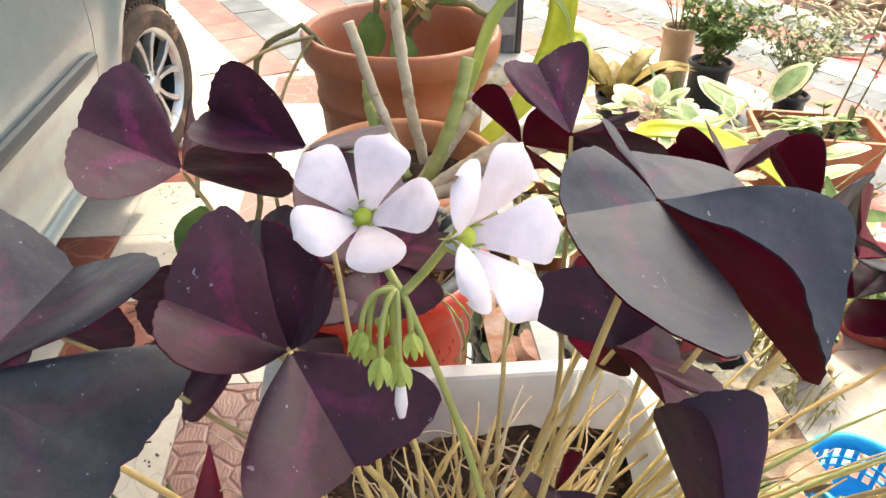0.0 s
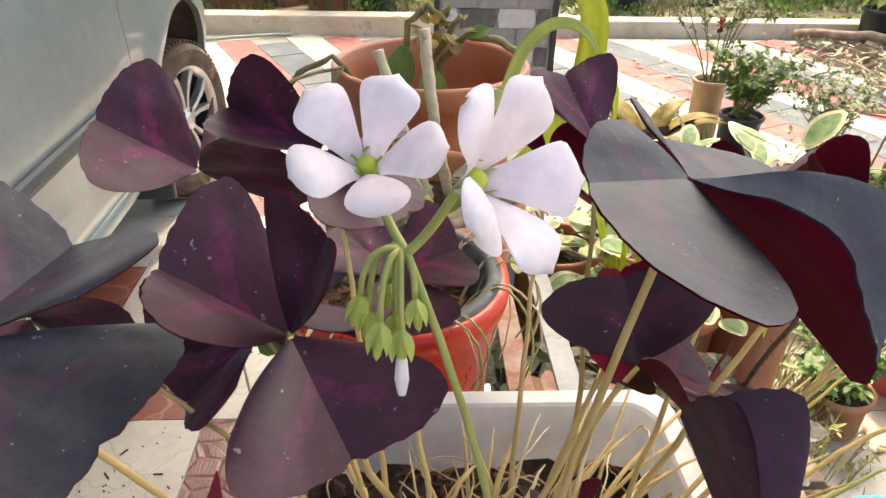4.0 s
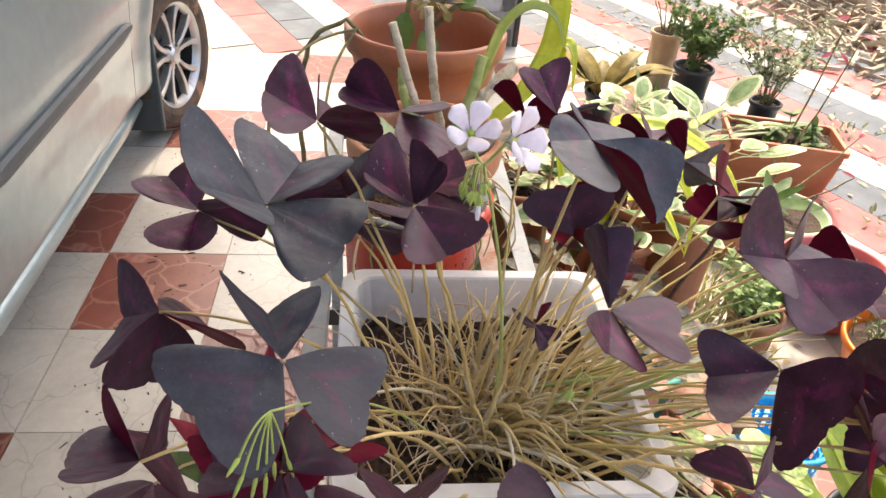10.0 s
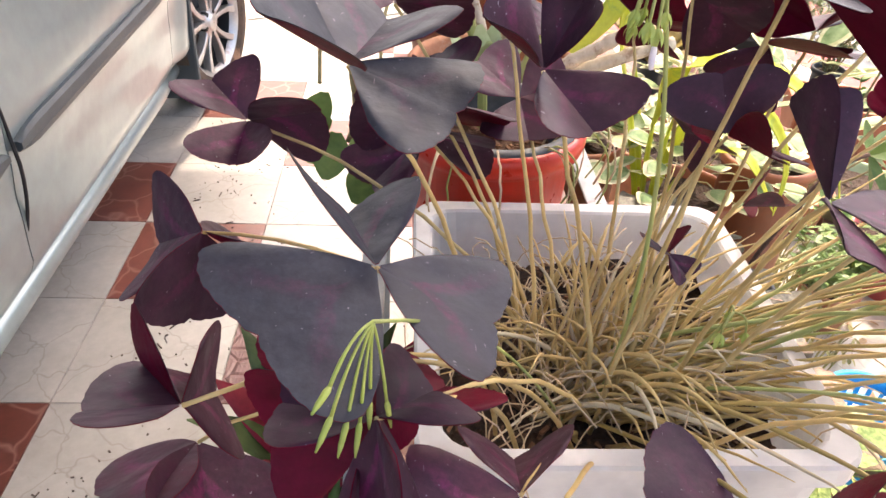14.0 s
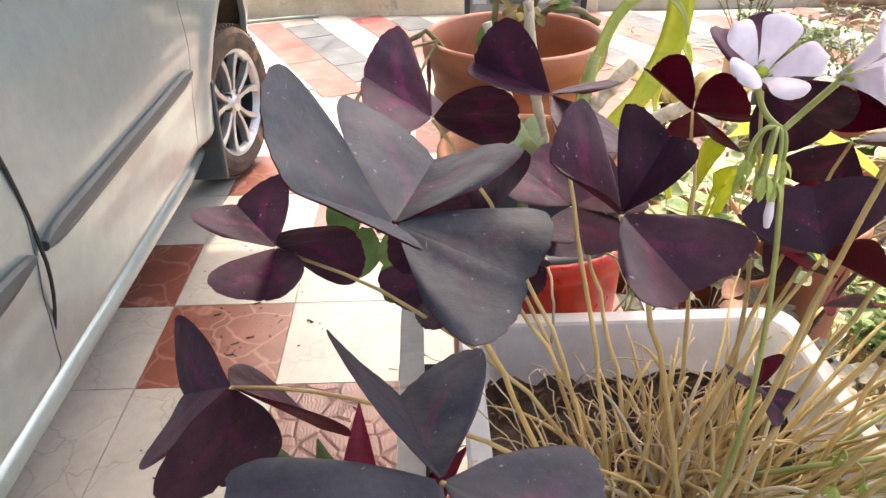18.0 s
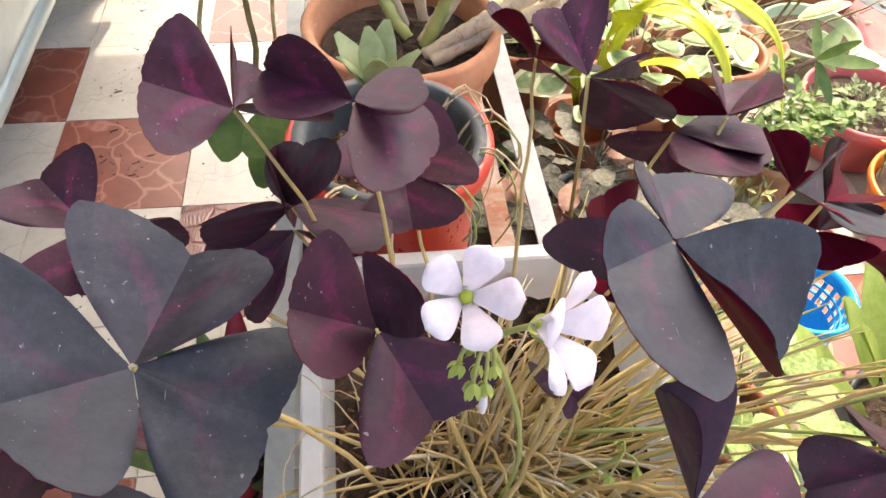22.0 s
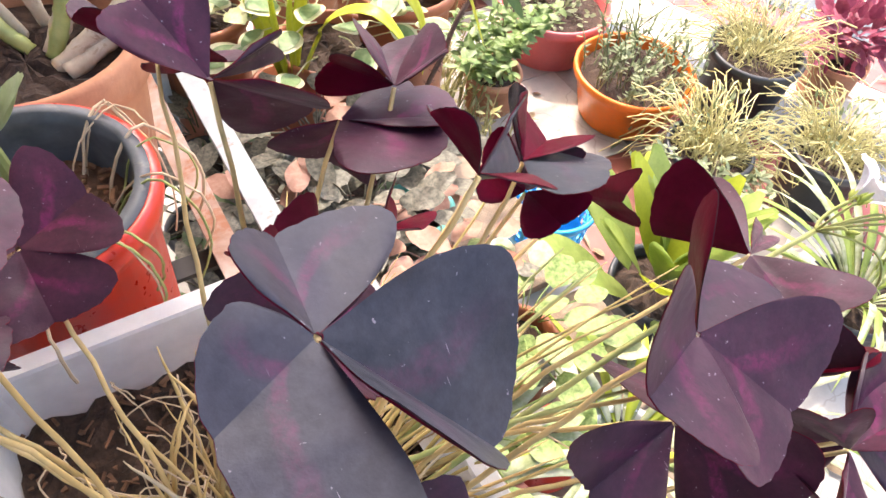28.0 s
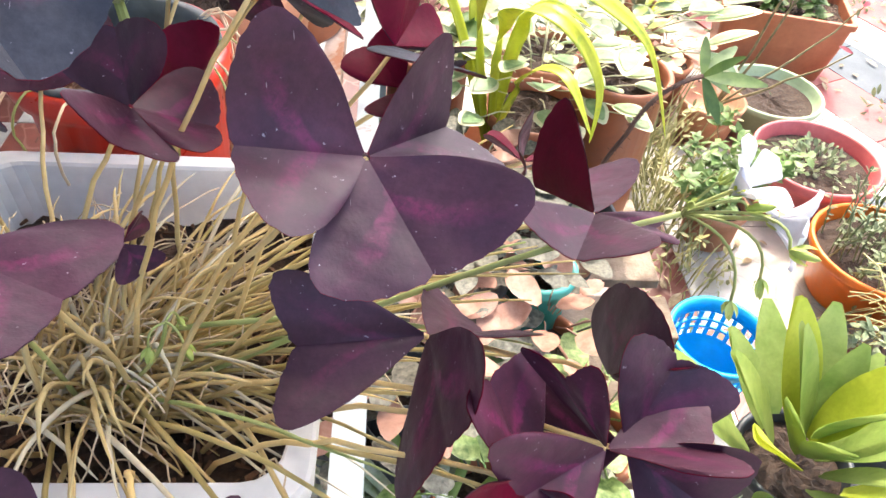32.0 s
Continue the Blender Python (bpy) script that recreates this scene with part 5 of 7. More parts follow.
# ---- pots on the stand ----
red = flower_pot("flower_pot", "glossy red plastic pot with a black liner and bark chips", (-0.196, 0.421, STAND_Z), 0.078, 0.213, RED_PLASTIC, 0.012, 0.74, 0.036, CHIPS)
bm = bmesh.new()
lathe(bm, [(0.0715, 0.200), (0.0725, 0.2145), (0.064, 0.2155), (0.062, 0.205), (0.056, 0.13)], 40)
part("liner", bm, surface("dusty_black_plastic", (0.05, 0.055, 0.06), (0.13, 0.14, 0.145), 30, 0.6, 0.0005, 120, stain=(0.22, 0.20, 0.17), stain_scale=30, stain_at=0.58), red, "black plastic nursery liner", smooth=True)
rnd = random.Random(41)
for k in range(240):
    a, r = rnd.uniform(0, 6.28), 0.055 * math.sqrt(rnd.random())
    bm = bmesh.new()
    ln, wd = rnd.uniform(0.003, 0.009), rnd.uniform(0.0012, 0.0035)
    box(bm, (-ln / 2, -wd / 2, -0.0012), (ln / 2, wd / 2, 0.0012), 0.0006)
    bmesh.ops.transform(bm, matrix=pose(r * math.cos(a), r * math.sin(a), 0.178 + rnd.uniform(0, 0.006), rnd.uniform(-25, 25), rnd.uniform(-25, 25), rnd.uniform(0, 360)), verts=bm.verts)
    part("bark_chip", bm, CHIPS, red)
clay = flower_pot("flower_pot", "pale fired-clay pot holding old cane stems", (-0.172, 0.627, STAND_Z), 0.097, 0.18, CLAY, 0.022, 0.72, 0.03, SOIL)
big = flower_pot("flower_pot", "large terracotta-coloured plastic pot with a wide rolled rim", (-0.160, 0.88, STAND_Z), 0.121, 0.23, TERRACOTTA, 0.02, 0.74, 0.11, SOIL, rings=(0.62, 0.66))


def tile_pieces():
    rnd = random.Random(3)
    meshes = {}
    for key, mat in (("cream", CREAM_TILE), ("red", RED_TILE), ("embossed", EMBOSSED_TILE)):
        bm = bmesh.new()
        h = TILE / 2 - 0.0013
        box(bm, (-h, -h, -0.006), (h, h, 0.0))
        me = bpy.data.meshes.new("tile")
        bm.normal_update()
        bm.to_mesh(me)
        bm.free()
        me.materials.append(mat)
        meshes[key] = me
    for r in range(-6, 12):
        for c in range(-6, 6):
            x, y = -0.99 + (c + 0.5) * TILE, 1.595 + (3 - r) * TILE - TILE / 2
            if y + TILE / 2 > 3.31 or x + TILE / 2 > 1.03 or y < -1.3:
                continue
            key = "red" if (c - r) % 3 == 0 else "cream"
            if key == "red" and -0.70 < x < -0.25 and 0.75 < y < 1.25:
                key = "embossed"
            share("tile", meshes[key], floor, pose(x, y, rnd.uniform(-0.0004, 0.0004), 0, 0, 90 * rnd.randrange(4)))


def paver_pieces():
    """Diagonal bands of red, grey and white pavers."""
    ang = math.atan2(-0.904, 0.427)
    u, v = Vector((math.cos(ang), math.sin(ang), 0)), Vector((-math.sin(ang), math.cos(ang), 0))
    wide, long_ = 0.215, 0.30
    mats = (PAVER_RED, PAVER_GREY, PAVER_WHITE)
    meshes = []
    for m in mats:
        bm = bmesh.new()
        box(bm, (-long_ / 2 + 0.002, -wide / 2 + 0.002, -0.008), (long_ / 2 - 0.002, wide / 2 - 0.002, 0.0))
        me = bpy.data.meshes.new("paver")
        bm.to_mesh(me)
        bm.free()
        me.materials.append(m)
        meshes.append(me)
    rnd = random.Random(9)
    origin = Vector((-1.265, 4.85, 0)) + v * (-wide / 2)
    for i in range(-20, 25):
        for j in range(-12, 19):
            p = origin + v * (i * wide) + u * (j * long_ + (i % 2) * 0.15)
            outdoors = p.y > 3.44 or p.x > 1.2
            if not outdoors or not (-3.0 < p.x < 4.6 and -0.6 < p.y < 4.72):
                continue
            share("paver", meshes[i % 3], paving, pose(p.x, p.y, rnd.uniform(-0.002, 0.001), 0, 0, math.degrees(ang)))


# ---- plants in the pots on the stand ----
def cane(bm, a, b, r, sag, rnd, n=14):
    pts = bow(a, b, sag, n, 0.0008, rnd)
    pts = [Vector(p) for p in pts]
    fine = [pts[k].lerp(pts[k + 1], u) for k in range(n) for u in (0, 0.45, 0.55)] + [pts[-1]]
    tube(bm, fine, [r * (1 + 0.12 * (k % 6 == 0) + rnd.uniform(-0.07, 0.07)) for k in range(len(fine))], 10)


canes = thing("cane_plant", "old pale ringed canes with strap leaves in the clay pot", "plant")
rnd = random.Random(31)
for a, b, r, sag, mat in (((-0.164, 0.665, 0.845), (-0.215, 0.68, 0.994), 0.0048, (-0.002, 0, 0), PALE_BARK), ((-0.144, 0.67, 0.845), (-0.172, 0.69, 1.012), 0.0056, (-0.004, 0, 0), PALE_BARK),
                          ((-0.150, 0.61, 0.85), (-0.018, 0.60, 0.935), 0.0072, (0, 0, 0.004), PALE_BARK), ((-0.145, 0.60, 0.85), (0.02, 0.63, 0.905), 0.0075, (0, 0, 0.006), PALE_BARK),
                          ((-0.150, 0.625, 0.85), (-0.105, 0.66, 0.965), 0.0065, (0.006, 0, 0), GREEN_STEM), ((-0.165, 0.64, 0.85), (-0.20, 0.70, 0.93), 0.006, (-0.01, 0, 0), GREEN_STEM),
                          ((-0.150, 0.63, 0.85), (-0.062, 0.67, 0.95), 0.008, (0.0, 0, 0.01), PALE_BARK)):
    bm = bmesh.new()
    cane(bm, a, b, r, sag, rnd)
    part("cane", bm, mat, canes, smooth=True)


def strap(points, width, material, parent, face=(0.0, -1.0, 0.25), label=""):
    """A long flexible leaf that follows points, broad in the middle, channelled along its midrib."""
    pts = [Vector(p) for p in points]
    fine = []
    for k in range(len(pts) - 1):
        p0, p1, p2, p3 = pts[max(k - 1, 0)], pts[k], pts[k + 1], pts[min(k + 2, len(pts) - 1)]
        for j in range(5):
            t = j / 5
            fine.append(0.5 * (2 * p1 + (p2 - p0) * t + (2 * p0 - 5 * p1 + 4 * p2 - p3) * t * t + (3 * p1 - p0 - 3 * p2 + p3) * t ** 3))
    fine.append(pts[-1])
    bm, rows = bmesh.new(), []
    for k, p in enumerate(fine):
        t = k / (len(fine) - 1)
        d = (fine[min(k + 1, len(fine) - 1)] - fine[max(k - 1, 0)]).normalized()
        f = Vector(face)
        s = d.cross(f - d * f.dot(d)).normalized()
        n = s.cross(d)
        w = 0.5 * width * (0.45 + 0.55 * math.sin(math.pi * min(t * 1.15, 1.0))) * (1 - max(t - 0.72, 0) / 0.28) ** 0.7 + 0.0004
        w *= 1 + 0.06 * math.sin(9 * t)
        rows.append([bm.verts.new(p + s * w * e + n * (0.28 * w * abs(e) - th)) for th in (0.0, 0.0006) for e in (-1, -0.5, 0, 0.5, 1)])
    for a, b in zip(rows, rows[1:]):
        for j in range(4):
            bm.faces.new((a[j], a[j + 1], b[j + 1], b[j]))
            bm.faces.new((a[j + 6], a[j + 5], b[j + 5], b[j + 6]))
        bm.faces.new((a[0], b[0], b[5], a[5]))
        bm.faces.new((a[9], b[9], b[4], a[4]))
    return part("strap_leaf", bm, material, parent, label, smooth=True)


YELLOW_STRAP = surface("yellow_green_strap", (0.46, 0.52, 0.03), (0.66, 0.68, 0.07), 14, 0.38, 0.0006, 160, stain=(0.30, 0.40, 0.06), stain_scale=22, stain_at=0.56, trans=0.3)
GREEN_STRAP = surface("pale_green_strap", (0.34, 0.44, 0.10), (0.54, 0.60, 0.18), 14, 0.38, 0.0006, 160, stain=(0.56, 0.58, 0.16), stain_scale=18, stain_at=0.55, trans=0.3)
strap([(-0.09, 0.69, 0.86), (-0.04, 0.71, 0.90), (-0.012, 0.72, 0.949), (-0.005, 0.72, 0.99), (-0.008, 0.72, 1.024), (-0.022, 0.72, 1.047), (-0.045, 0.715, 1.058), (-0.070, 0.71, 1.050)], 0.030, YELLOW_STRAP, canes, label="bright yellow-green curled strap leaf")
strap([(-0.122, 0.69, 0.865), (-0.106, 0.71, 0.895), (-0.090, 0.72, 0.935), (-0.074, 0.72, 0.984), (-0.050, 0.715, 1.011), (-0.024, 0.71, 1.012), (-0.006, 0.70, 0.994), (0.001, 0.70, 0.968)], 0.013, GREEN_STRAP, canes, label="pale green arching strap leaf")
strap([(-0.125, 0.68, 0.865), (-0.112, 0.69, 0.893), (-0.108, 0.70, 0.930)], 0.010, GREEN_STRAP, canes)
strap([(-0.120, 0.68, 0.865), (-0.100, 0.69, 0.890), (-0.086, 0.70, 0.915)], 0.012, GREEN_STRAP, canes)


def yellow_straps():
    t = thing("strap_leaf_plant", "bright yellow-green arching strap leaves of a potted plant beside the stand", "plant", (0, 0, 0))
    bm = bmesh.new()
    lathe(bm, [(0.001, 0.30), (0.05, 0.30), (0.06, 0.40), (0.066, 0.44), (0.068, 0.455), (0.060, 0.455), (0.052, 0.40), (0.001, 0.40)], 28, (0.165, 0.97, 0))
    part("pot", bm, TERRACOTTA, t, "terracotta-coloured pot", smooth=True)
    for line, wd in (([(0.16, 0.96, 0.45), (0.12, 0.90, 0.68), (0.11, 0.80, 0.81), (0.174, 0.75, 0.838), (0.254, 0.75, 0.803), (0.320, 0.75, 0.745), (0.375, 0.75, 0.62)], 0.030),
                     ([(0.17, 0.96, 0.45), (0.15, 0.90, 0.68), (0.17, 0.80, 0.77), (0.215, 0.75, 0.77), (0.262, 0.74, 0.70), (0.265, 0.73, 0.62)], 0.028),
                     ([(0.17, 0.97, 0.45), (0.18, 0.93, 0.65), (0.21, 0.88, 0.74), (0.27, 0.86, 0.72)], 0.026),
                     ([(0.16, 0.97, 0.45), (0.10, 0.95, 0.66), (0.04, 0.89, 0.82), (0.045, 0.86, 0.915), (0.062, 0.85, 0.905), (0.066, 0.84, 0.85)], 0.024),
                     ([(0.17, 0.96, 0.45), (0.19, 0.88, 0.62), (0.23, 0.80, 0.68), (0.27, 0.74, 0.62)], 0.024),
                     ([(0.16, 0.97, 0.45), (0.13, 1.00, 0.62), (0.12, 1.03, 0.72)], 0.024)):
        strap(line, wd, YELLOW_STRAP, t, face=(0.2, -0.6, 1.0))
    return t


yellow_straps()

spiny = thing("spiny_stem_plant", "arching brown spiny stem with narrow green leaves at its tip", "plant")
bm = bmesh.new()
lathe(bm, [(0.001, 0.295), (0.055, 0.295), (0.065, 0.40), (0.07, 0.42), (0.062, 0.42), (0.055, 0.38), (0.001, 0.38)], 28, (0.30, 0.82, 0))
part("pot", bm, BLACK_PLASTIC, spiny, "black plastic pot", smooth=True)
bm = bmesh.new()
rnd = random.Random(33)
line = bow((0.30, 0.82, 0.39), (0.335, 0.785, 0.60), (-0.01, 0, 0), 8) + bow((0.335, 0.785, 0.60), (0.425, 0.807, 0.683), (-0.012, 0, 0.014), 8)[1:]
tube(bm, line, 0.0035, 7)
for p, q in zip(line, line[1:]):
    for _ in range(16):
        r0 = p.lerp(q, rnd.random())
        d = Vector((rnd.gauss(0, 1), rnd.gauss(0, 1), rnd.gauss(0, 1))).normalized()
        tube(bm, [r0, r0 + d * rnd.uniform(0.006, 0.011)], [0.0008, 0.0002], 4)
part("stem", bm, surface("spiny_brown_stem", (0.05, 0.025, 0.02), (0.13, 0.07, 0.05), 60, 0.8, 0.0006, 200), spiny, "dark brown spiny stem")
for az, el, ln in ((-20, 8, 0.085), (40, 20, 0.08), (-60, -40, 0.07), (0, -60, 0.075), (80, 40, 0.06), (-35, 50, 0.06), (20, -25, 0.08)):
    bm = bmesh.new()
    d = Vector((math.cos(radians(az)) * math.cos(radians(el)), math.sin(radians(az)) * math.cos(radians(el)), math.sin(radians(el))))
    oval_leaf(bm, line[-1], d, (-0.3 * d.x, -0.5, 1), ln, ln * 0.26, 0.12, 7)
    part("leaf", bm, LEAF_GREEN, spiny, smooth=True)
PALE_SAGE = foliage("pale_fleshy_leaves", (0.34, 0.42, 0.20), (0.52, 0.58, 0.34), 40, 0.45, 0.25, 0.15)
rosette = thing("succulent", "small pale green succulent rosette growing in the red pot", "plant", (-0.203, 0.462, 0.866))
for k, (az, el, ln) in enumerate(((0, 52, 0.055), (70, 60, 0.062), (140, 50, 0.06), (200, 58, 0.056), (270, 66, 0.062), (320, 72, 0.05), (110, 78, 0.058))):
    bm = bmesh.new()
    d = Vector((math.cos(radians(az)) * math.cos(radians(el)), math.sin(radians(az)) * math.cos(radians(el)), math.sin(radians(el))))
    n = Vector((-math.cos(radians(az)) * math.sin(radians(el)), -math.sin(radians(az)) * math.sin(radians(el)), math.cos(radians(el))))
    b0 = Vector((0, 0, 0.055)) + d * 0.006
    for s in (0, 1):
        oval_leaf(bm, b0 - n * 0.003 * s, d, n if not s else -n, ln * 0.78, 0.021, 0.10 if not s else 0.02, 7)
    part("leaf", bm, PALE_SAGE, rosette, smooth=True)
bm = bmesh.new()
tube(bm, [(0, 0, 0.0), (0.002, 0, 0.03), (0, 0, 0.06)], [0.005, 0.0045, 0.004], 8)
part("stem", bm, GREEN_STEM, rosette)

# strings of pale root hanging over the red pot
rnd = random.Random(12)
strings = thing("pale_roots", "thin pale aerial roots hanging over the red pot", "roots")
for k in range(15):
    a = rnd.uniform(-2.6, 0.9)
    p = Vector((-0.196 + 0.055 * math.cos(a) * rnd.uniform(0.3, 1), 0.421 + 0.055 * math.sin(a) * rnd.uniform(0.3, 1), 0.85))
    q = Vector((-0.196 + 0.080 * math.cos(a), 0.421 + 0.080 * math.sin(a), 0.918))
    e = q + Vector((rnd.uniform(0.0, 0.02) * math.cos(a), -rnd.uniform(0.0, 0.05), -rnd.uniform(0.02, 0.11)))
    bm = bmesh.new()
    tube(bm, bow(p, q, (0, 0, 0.02), 6, 0.001, rnd) + bow(q, e, (0.014 * math.cos(a), -0.014, 0.014), 9, 0.0006, rnd)[1:], 0.0009 * rnd.uniform(0.6, 1.3), 6)
    part("root", bm, ROOT if k % 3 else GREEN_STEM, strings)

# withered plant in the big pot, with the long thorny twig
withered = thing("withered_plant", "withered climber with curled leaves and a thorny olive twig", "plant")
rnd = random.Random(41)
for pts, r in (([(-0.18, 0.86, 0.82), (-0.195, 0.86, 0.90), (-0.188, 0.86, 0.98), (-0.165, 0.86, 1.0), (-0.14, 0.86, 0.975)], 0.004),
               ([(-0.15, 0.88, 0.82), (-0.15, 0.87, 0.93), (-0.12, 0.86, 0.965), (-0.085, 0.86, 0.962), (-0.055, 0.86, 0.945)], 0.0045),
               ([(-0.14, 0.90, 0.82), (-0.16, 0.88, 0.93), (-0.125, 0.87, 0.985)], 0.004),
               ([(-0.19, 0.86, 0.83), (-0.231, 0.85, 0.893), (-0.276, 0.85, 0.943), (-0.315, 0.84, 0.925), (-0.330, 0.84, 0.905), (-0.338, 0.83, 0.872), (-0.345, 0.80, 0.82), (-0.335, 0.76, 0.76), (-0.34, 0.70, 0.74)], 0.0036)):
    fine = [p for a, b in zip(pts, pts[1:]) for p in bow(a, b, (0, 0, 0), 4, 0.0015, rnd)[:-1]] + [Vector(pts[-1])]
    bm = bmesh.new()
    tube(bm, fine, r, 7)
    for p in fine[1::2]:
        tube(bm, [p, p + Vector([rnd.uniform(-0.007, 0.007) for _ in range(3)])], [0.0013, 0.0003], 5)
    part("twig", bm, OLIVE_STEM, withered, smooth=True)
bm = bmesh.new()
scatter_leaves(bm, (-0.155, 0.86, 0.972), (0.035, 0.02, 0.018), 26, 0.022, 0.014, rnd)
part("withered_leaves", bm, LEAF_BRONZE, withered, "curled brown and olive leaves")
bm = bmesh.new()
for b0, d, n, ln, wd in (((-0.192, 0.852, 0.955), (-0.15, -0.3, -1), (-0.5, -1, 0.2), 0.055, 0.038), ((-0.165, 0.852, 0.93), (0.3, -0.3, -1), (0.4, -1, 0.3), 0.05, 0.036), ((-0.12, 0.86, 0.965), (0.8, 0, 0.3), (0, -0.7, 1), 0.03, 0.02)):
    oval_leaf(bm, b0, d, n, ln, wd, 0.12, 6)
part("hanging_leaves", bm, LEAF_GREEN, withered, "limp green leaves")

mint = thing("trailing_plant", "trailing stem with green leaves hanging from the large pot", "plant")
rnd = random.Random(44)
bm = bmesh.new()
tube(bm, bow((-0.262, 0.83, 0.935), (-0.36, 0.60, 0.86), (-0.03, 0, 0.03), 8, 0.001, rnd), 0.0022, 6)
tube(bm, bow((-0.262, 0.83, 0.935), (-0.275, 0.56, 0.82), (-0.03, 0, 0.0), 8, 0.001, rnd), 0.002, 6)
part("stem", bm, OLIVE_STEM, mint)
for b0, d, n, ln, wd in (((-0.355, 0.60, 0.85), (-0.3, -0.6, -0.5), (-0.3, -0.6, 1), 0.055, 0.04), ((-0.35, 0.60, 0.82), (-0.9, -0.3, -0.5), (0, -0.7, 1), 0.045, 0.035), ((-0.345, 0.605, 0.80), (-0.2, -0.7, -0.7), (0, -1, 0.6), 0.055, 0.042),
                         ((-0.28, 0.565, 0.82), (-0.7, -0.5, -0.2), (0, -0.6, 1), 0.06, 0.046), ((-0.275, 0.56, 0.81), (0.3, -0.9, -0.2), (0, -0.5, 1), 0.06, 0.045), ((-0.30, 0.59, 0.77), (-0.4, -0.8, -0.4), (0, -0.7, 1), 0.055, 0.045), ((-0.34, 0.61, 0.78), (-1, 0.1, -0.3), (0, -0.5, 1), 0.05, 0.036)):
    bm = bmesh.new()
    oval_leaf(bm, b0, d, n, ln, wd, 0.10, 7)
    for v in bm.verts:
        v.co += Vector((0, 0, 0.002 * noise.noise(v.co * 160)))
    part("leaf", bm, LEAF_GREEN, mint, smooth=True)


# ---- low stand and the plants beside the iron stand ----
low = thing("low_stand", "low slatted wooden stand crowded with pots", "stand")
for k in range(9):
    bm = bmesh.new()
    y = 0.16 + 0.125 * k
    box(bm, (0.0, y, 0.275), (0.47, y + 0.09, 0.295), 0.003)
    part("slat", bm, BARK, low)
for x in (0.02, 0.43):
    for y in (0.18, 1.18):
        bm = bmesh.new()
        box(bm, (x, y, -0.001), (x + 0.03, y + 0.03, 0.275), 0.002)
        part("leg", bm, BARK, low)


LEAF_MARGIN = foliage("cream_leaf_margin", (0.66, 0.66, 0.36), (0.84, 0.82, 0.58), 60, 0.45, 0.3, 0.25)
LEAF_HEART = foliage("grey_green_leaf_middle", (0.16, 0.27, 0.10), (0.36, 0.47, 0.24), 70, 0.45, 0.3, 0.25)


def edged_leaf(bm, at, d, n, ln, wd):
    """A cream-margined fleshy leaf: a pale rim and a darker middle lying on it."""
    d, n = Vector(d).normalized(), Vector(n)
    oval_leaf(bm, at, d, n, ln, wd, 0.14, 8)
    k = len(bm.faces)
    oval_leaf(bm, Vector(at) + d * ln * 0.04 + n.normalized() * 0.0022, d, n, ln * 0.84, wd * 0.68, 0.14, 8)
    bm.faces.ensure_lookup_table()
    for f in bm.faces[k:]:
        f.material_index = 1


CREAM_GREEN = foliage("cream_edged_leaves", (0.30, 0.36, 0.16), (0.72, 0.70, 0.40), 70, 0.45, 0.3, 0.25)
SILVER_LEAF = foliage("silver_crinkled_leaves", (0.045, 0.045, 0.028), (0.27, 0.245, 0.175), 170, 0.55, 0.1, 0.45)
PINK_LEAF = foliage("pinkish_leaves", (0.36, 0.16, 0.10), (0.60, 0.34, 0.24), 60, 0.5, 0.25, 0.3)
WHITE_GREEN = foliage("white_striped_leaves", (0.26, 0.34, 0.12), (0.78, 0.78, 0.58), 40, 0.45, 0.3, 0.5)
LIGHT_GREEN = foliage("light_green_leaves", (0.24, 0.36, 0.07), (0.46, 0.56, 0.16), 20, 0.38, 0.35, 0.3)
NERVE_LEAF = foliage("veined_green_leaves", (0.10, 0.19, 0.035), (0.42, 0.52, 0.17), 150, 0.45, 0.3, 0.25)


def potted(name, label, at, r, h, pot_mat, z0=0.0, pot_label="", fill=0.02):
    t = flower_pot(name, label, (at[0], at[1], z0), r, h, pot_mat, 0.012, 0.78, fill, SOIL, 28, "potted plant")
    return t


def crinkled_plant(label, at, r, h, mat, leaf, count, size, spread, z0, seed, lift=0.6, pot_mat=None, name="crinkled_leaf_plant", wide=0.72, mix=None, edged=False):
    """Low rounded puckered leaves that spread over a pot, each leaf a part."""
    t = potted(name, label, at, r, h, pot_mat or TERRACOTTA, z0)
    rnd = random.Random(seed)
    for k in range(count):
        a = k * 2.399 + rnd.uniform(-0.3, 0.3)
        q = (k + 0.5) / count
        rad = spread * math.sqrt(q)
        b0 = Vector((0.35 * rad * math.cos(a), 0.35 * rad * math.sin(a), h + 0.01 + 0.05 * (1 - q) * lift * 2))
        d = Vector((math.cos(a), math.sin(a), rnd.uniform(-0.2, 0.5) * lift + 0.25 * (1 - q)))
        ln = size * rnd.uniform(0.75, 1.2)
        b1 = b0 + Vector((d.x, d.y, 0.4)) * rad * 0.55
        bm = bmesh.new()
        tube(bm, [b0, (b0 + b1) / 2 + Vector((0, 0, 0.006)), b1], 0.0012, 5)
        if edged:
            edged_leaf(bm, b1, d, (rnd.uniform(-0.3, 0.3), rnd.uniform(-0.3, 0.3), 1), ln, ln * wide)
            part("leaf", bm, (LEAF_MARGIN, LEAF_HEART), t, smooth=True)
            continue
        oval_leaf(bm, b1, d, (rnd.uniform(-0.3, 0.3), rnd.uniform(-0.3, 0.3), 1), ln, ln * wide, 0.12, 8)
        for v in bm.verts:
            v.co.z += 0.0024 * math.sin(v.co.x * 700) * math.sin(v.co.y * 700)
        part("leaf", bm, mix if mix and rnd.random() < 0.3 else leaf, t, smooth=True)
    return t


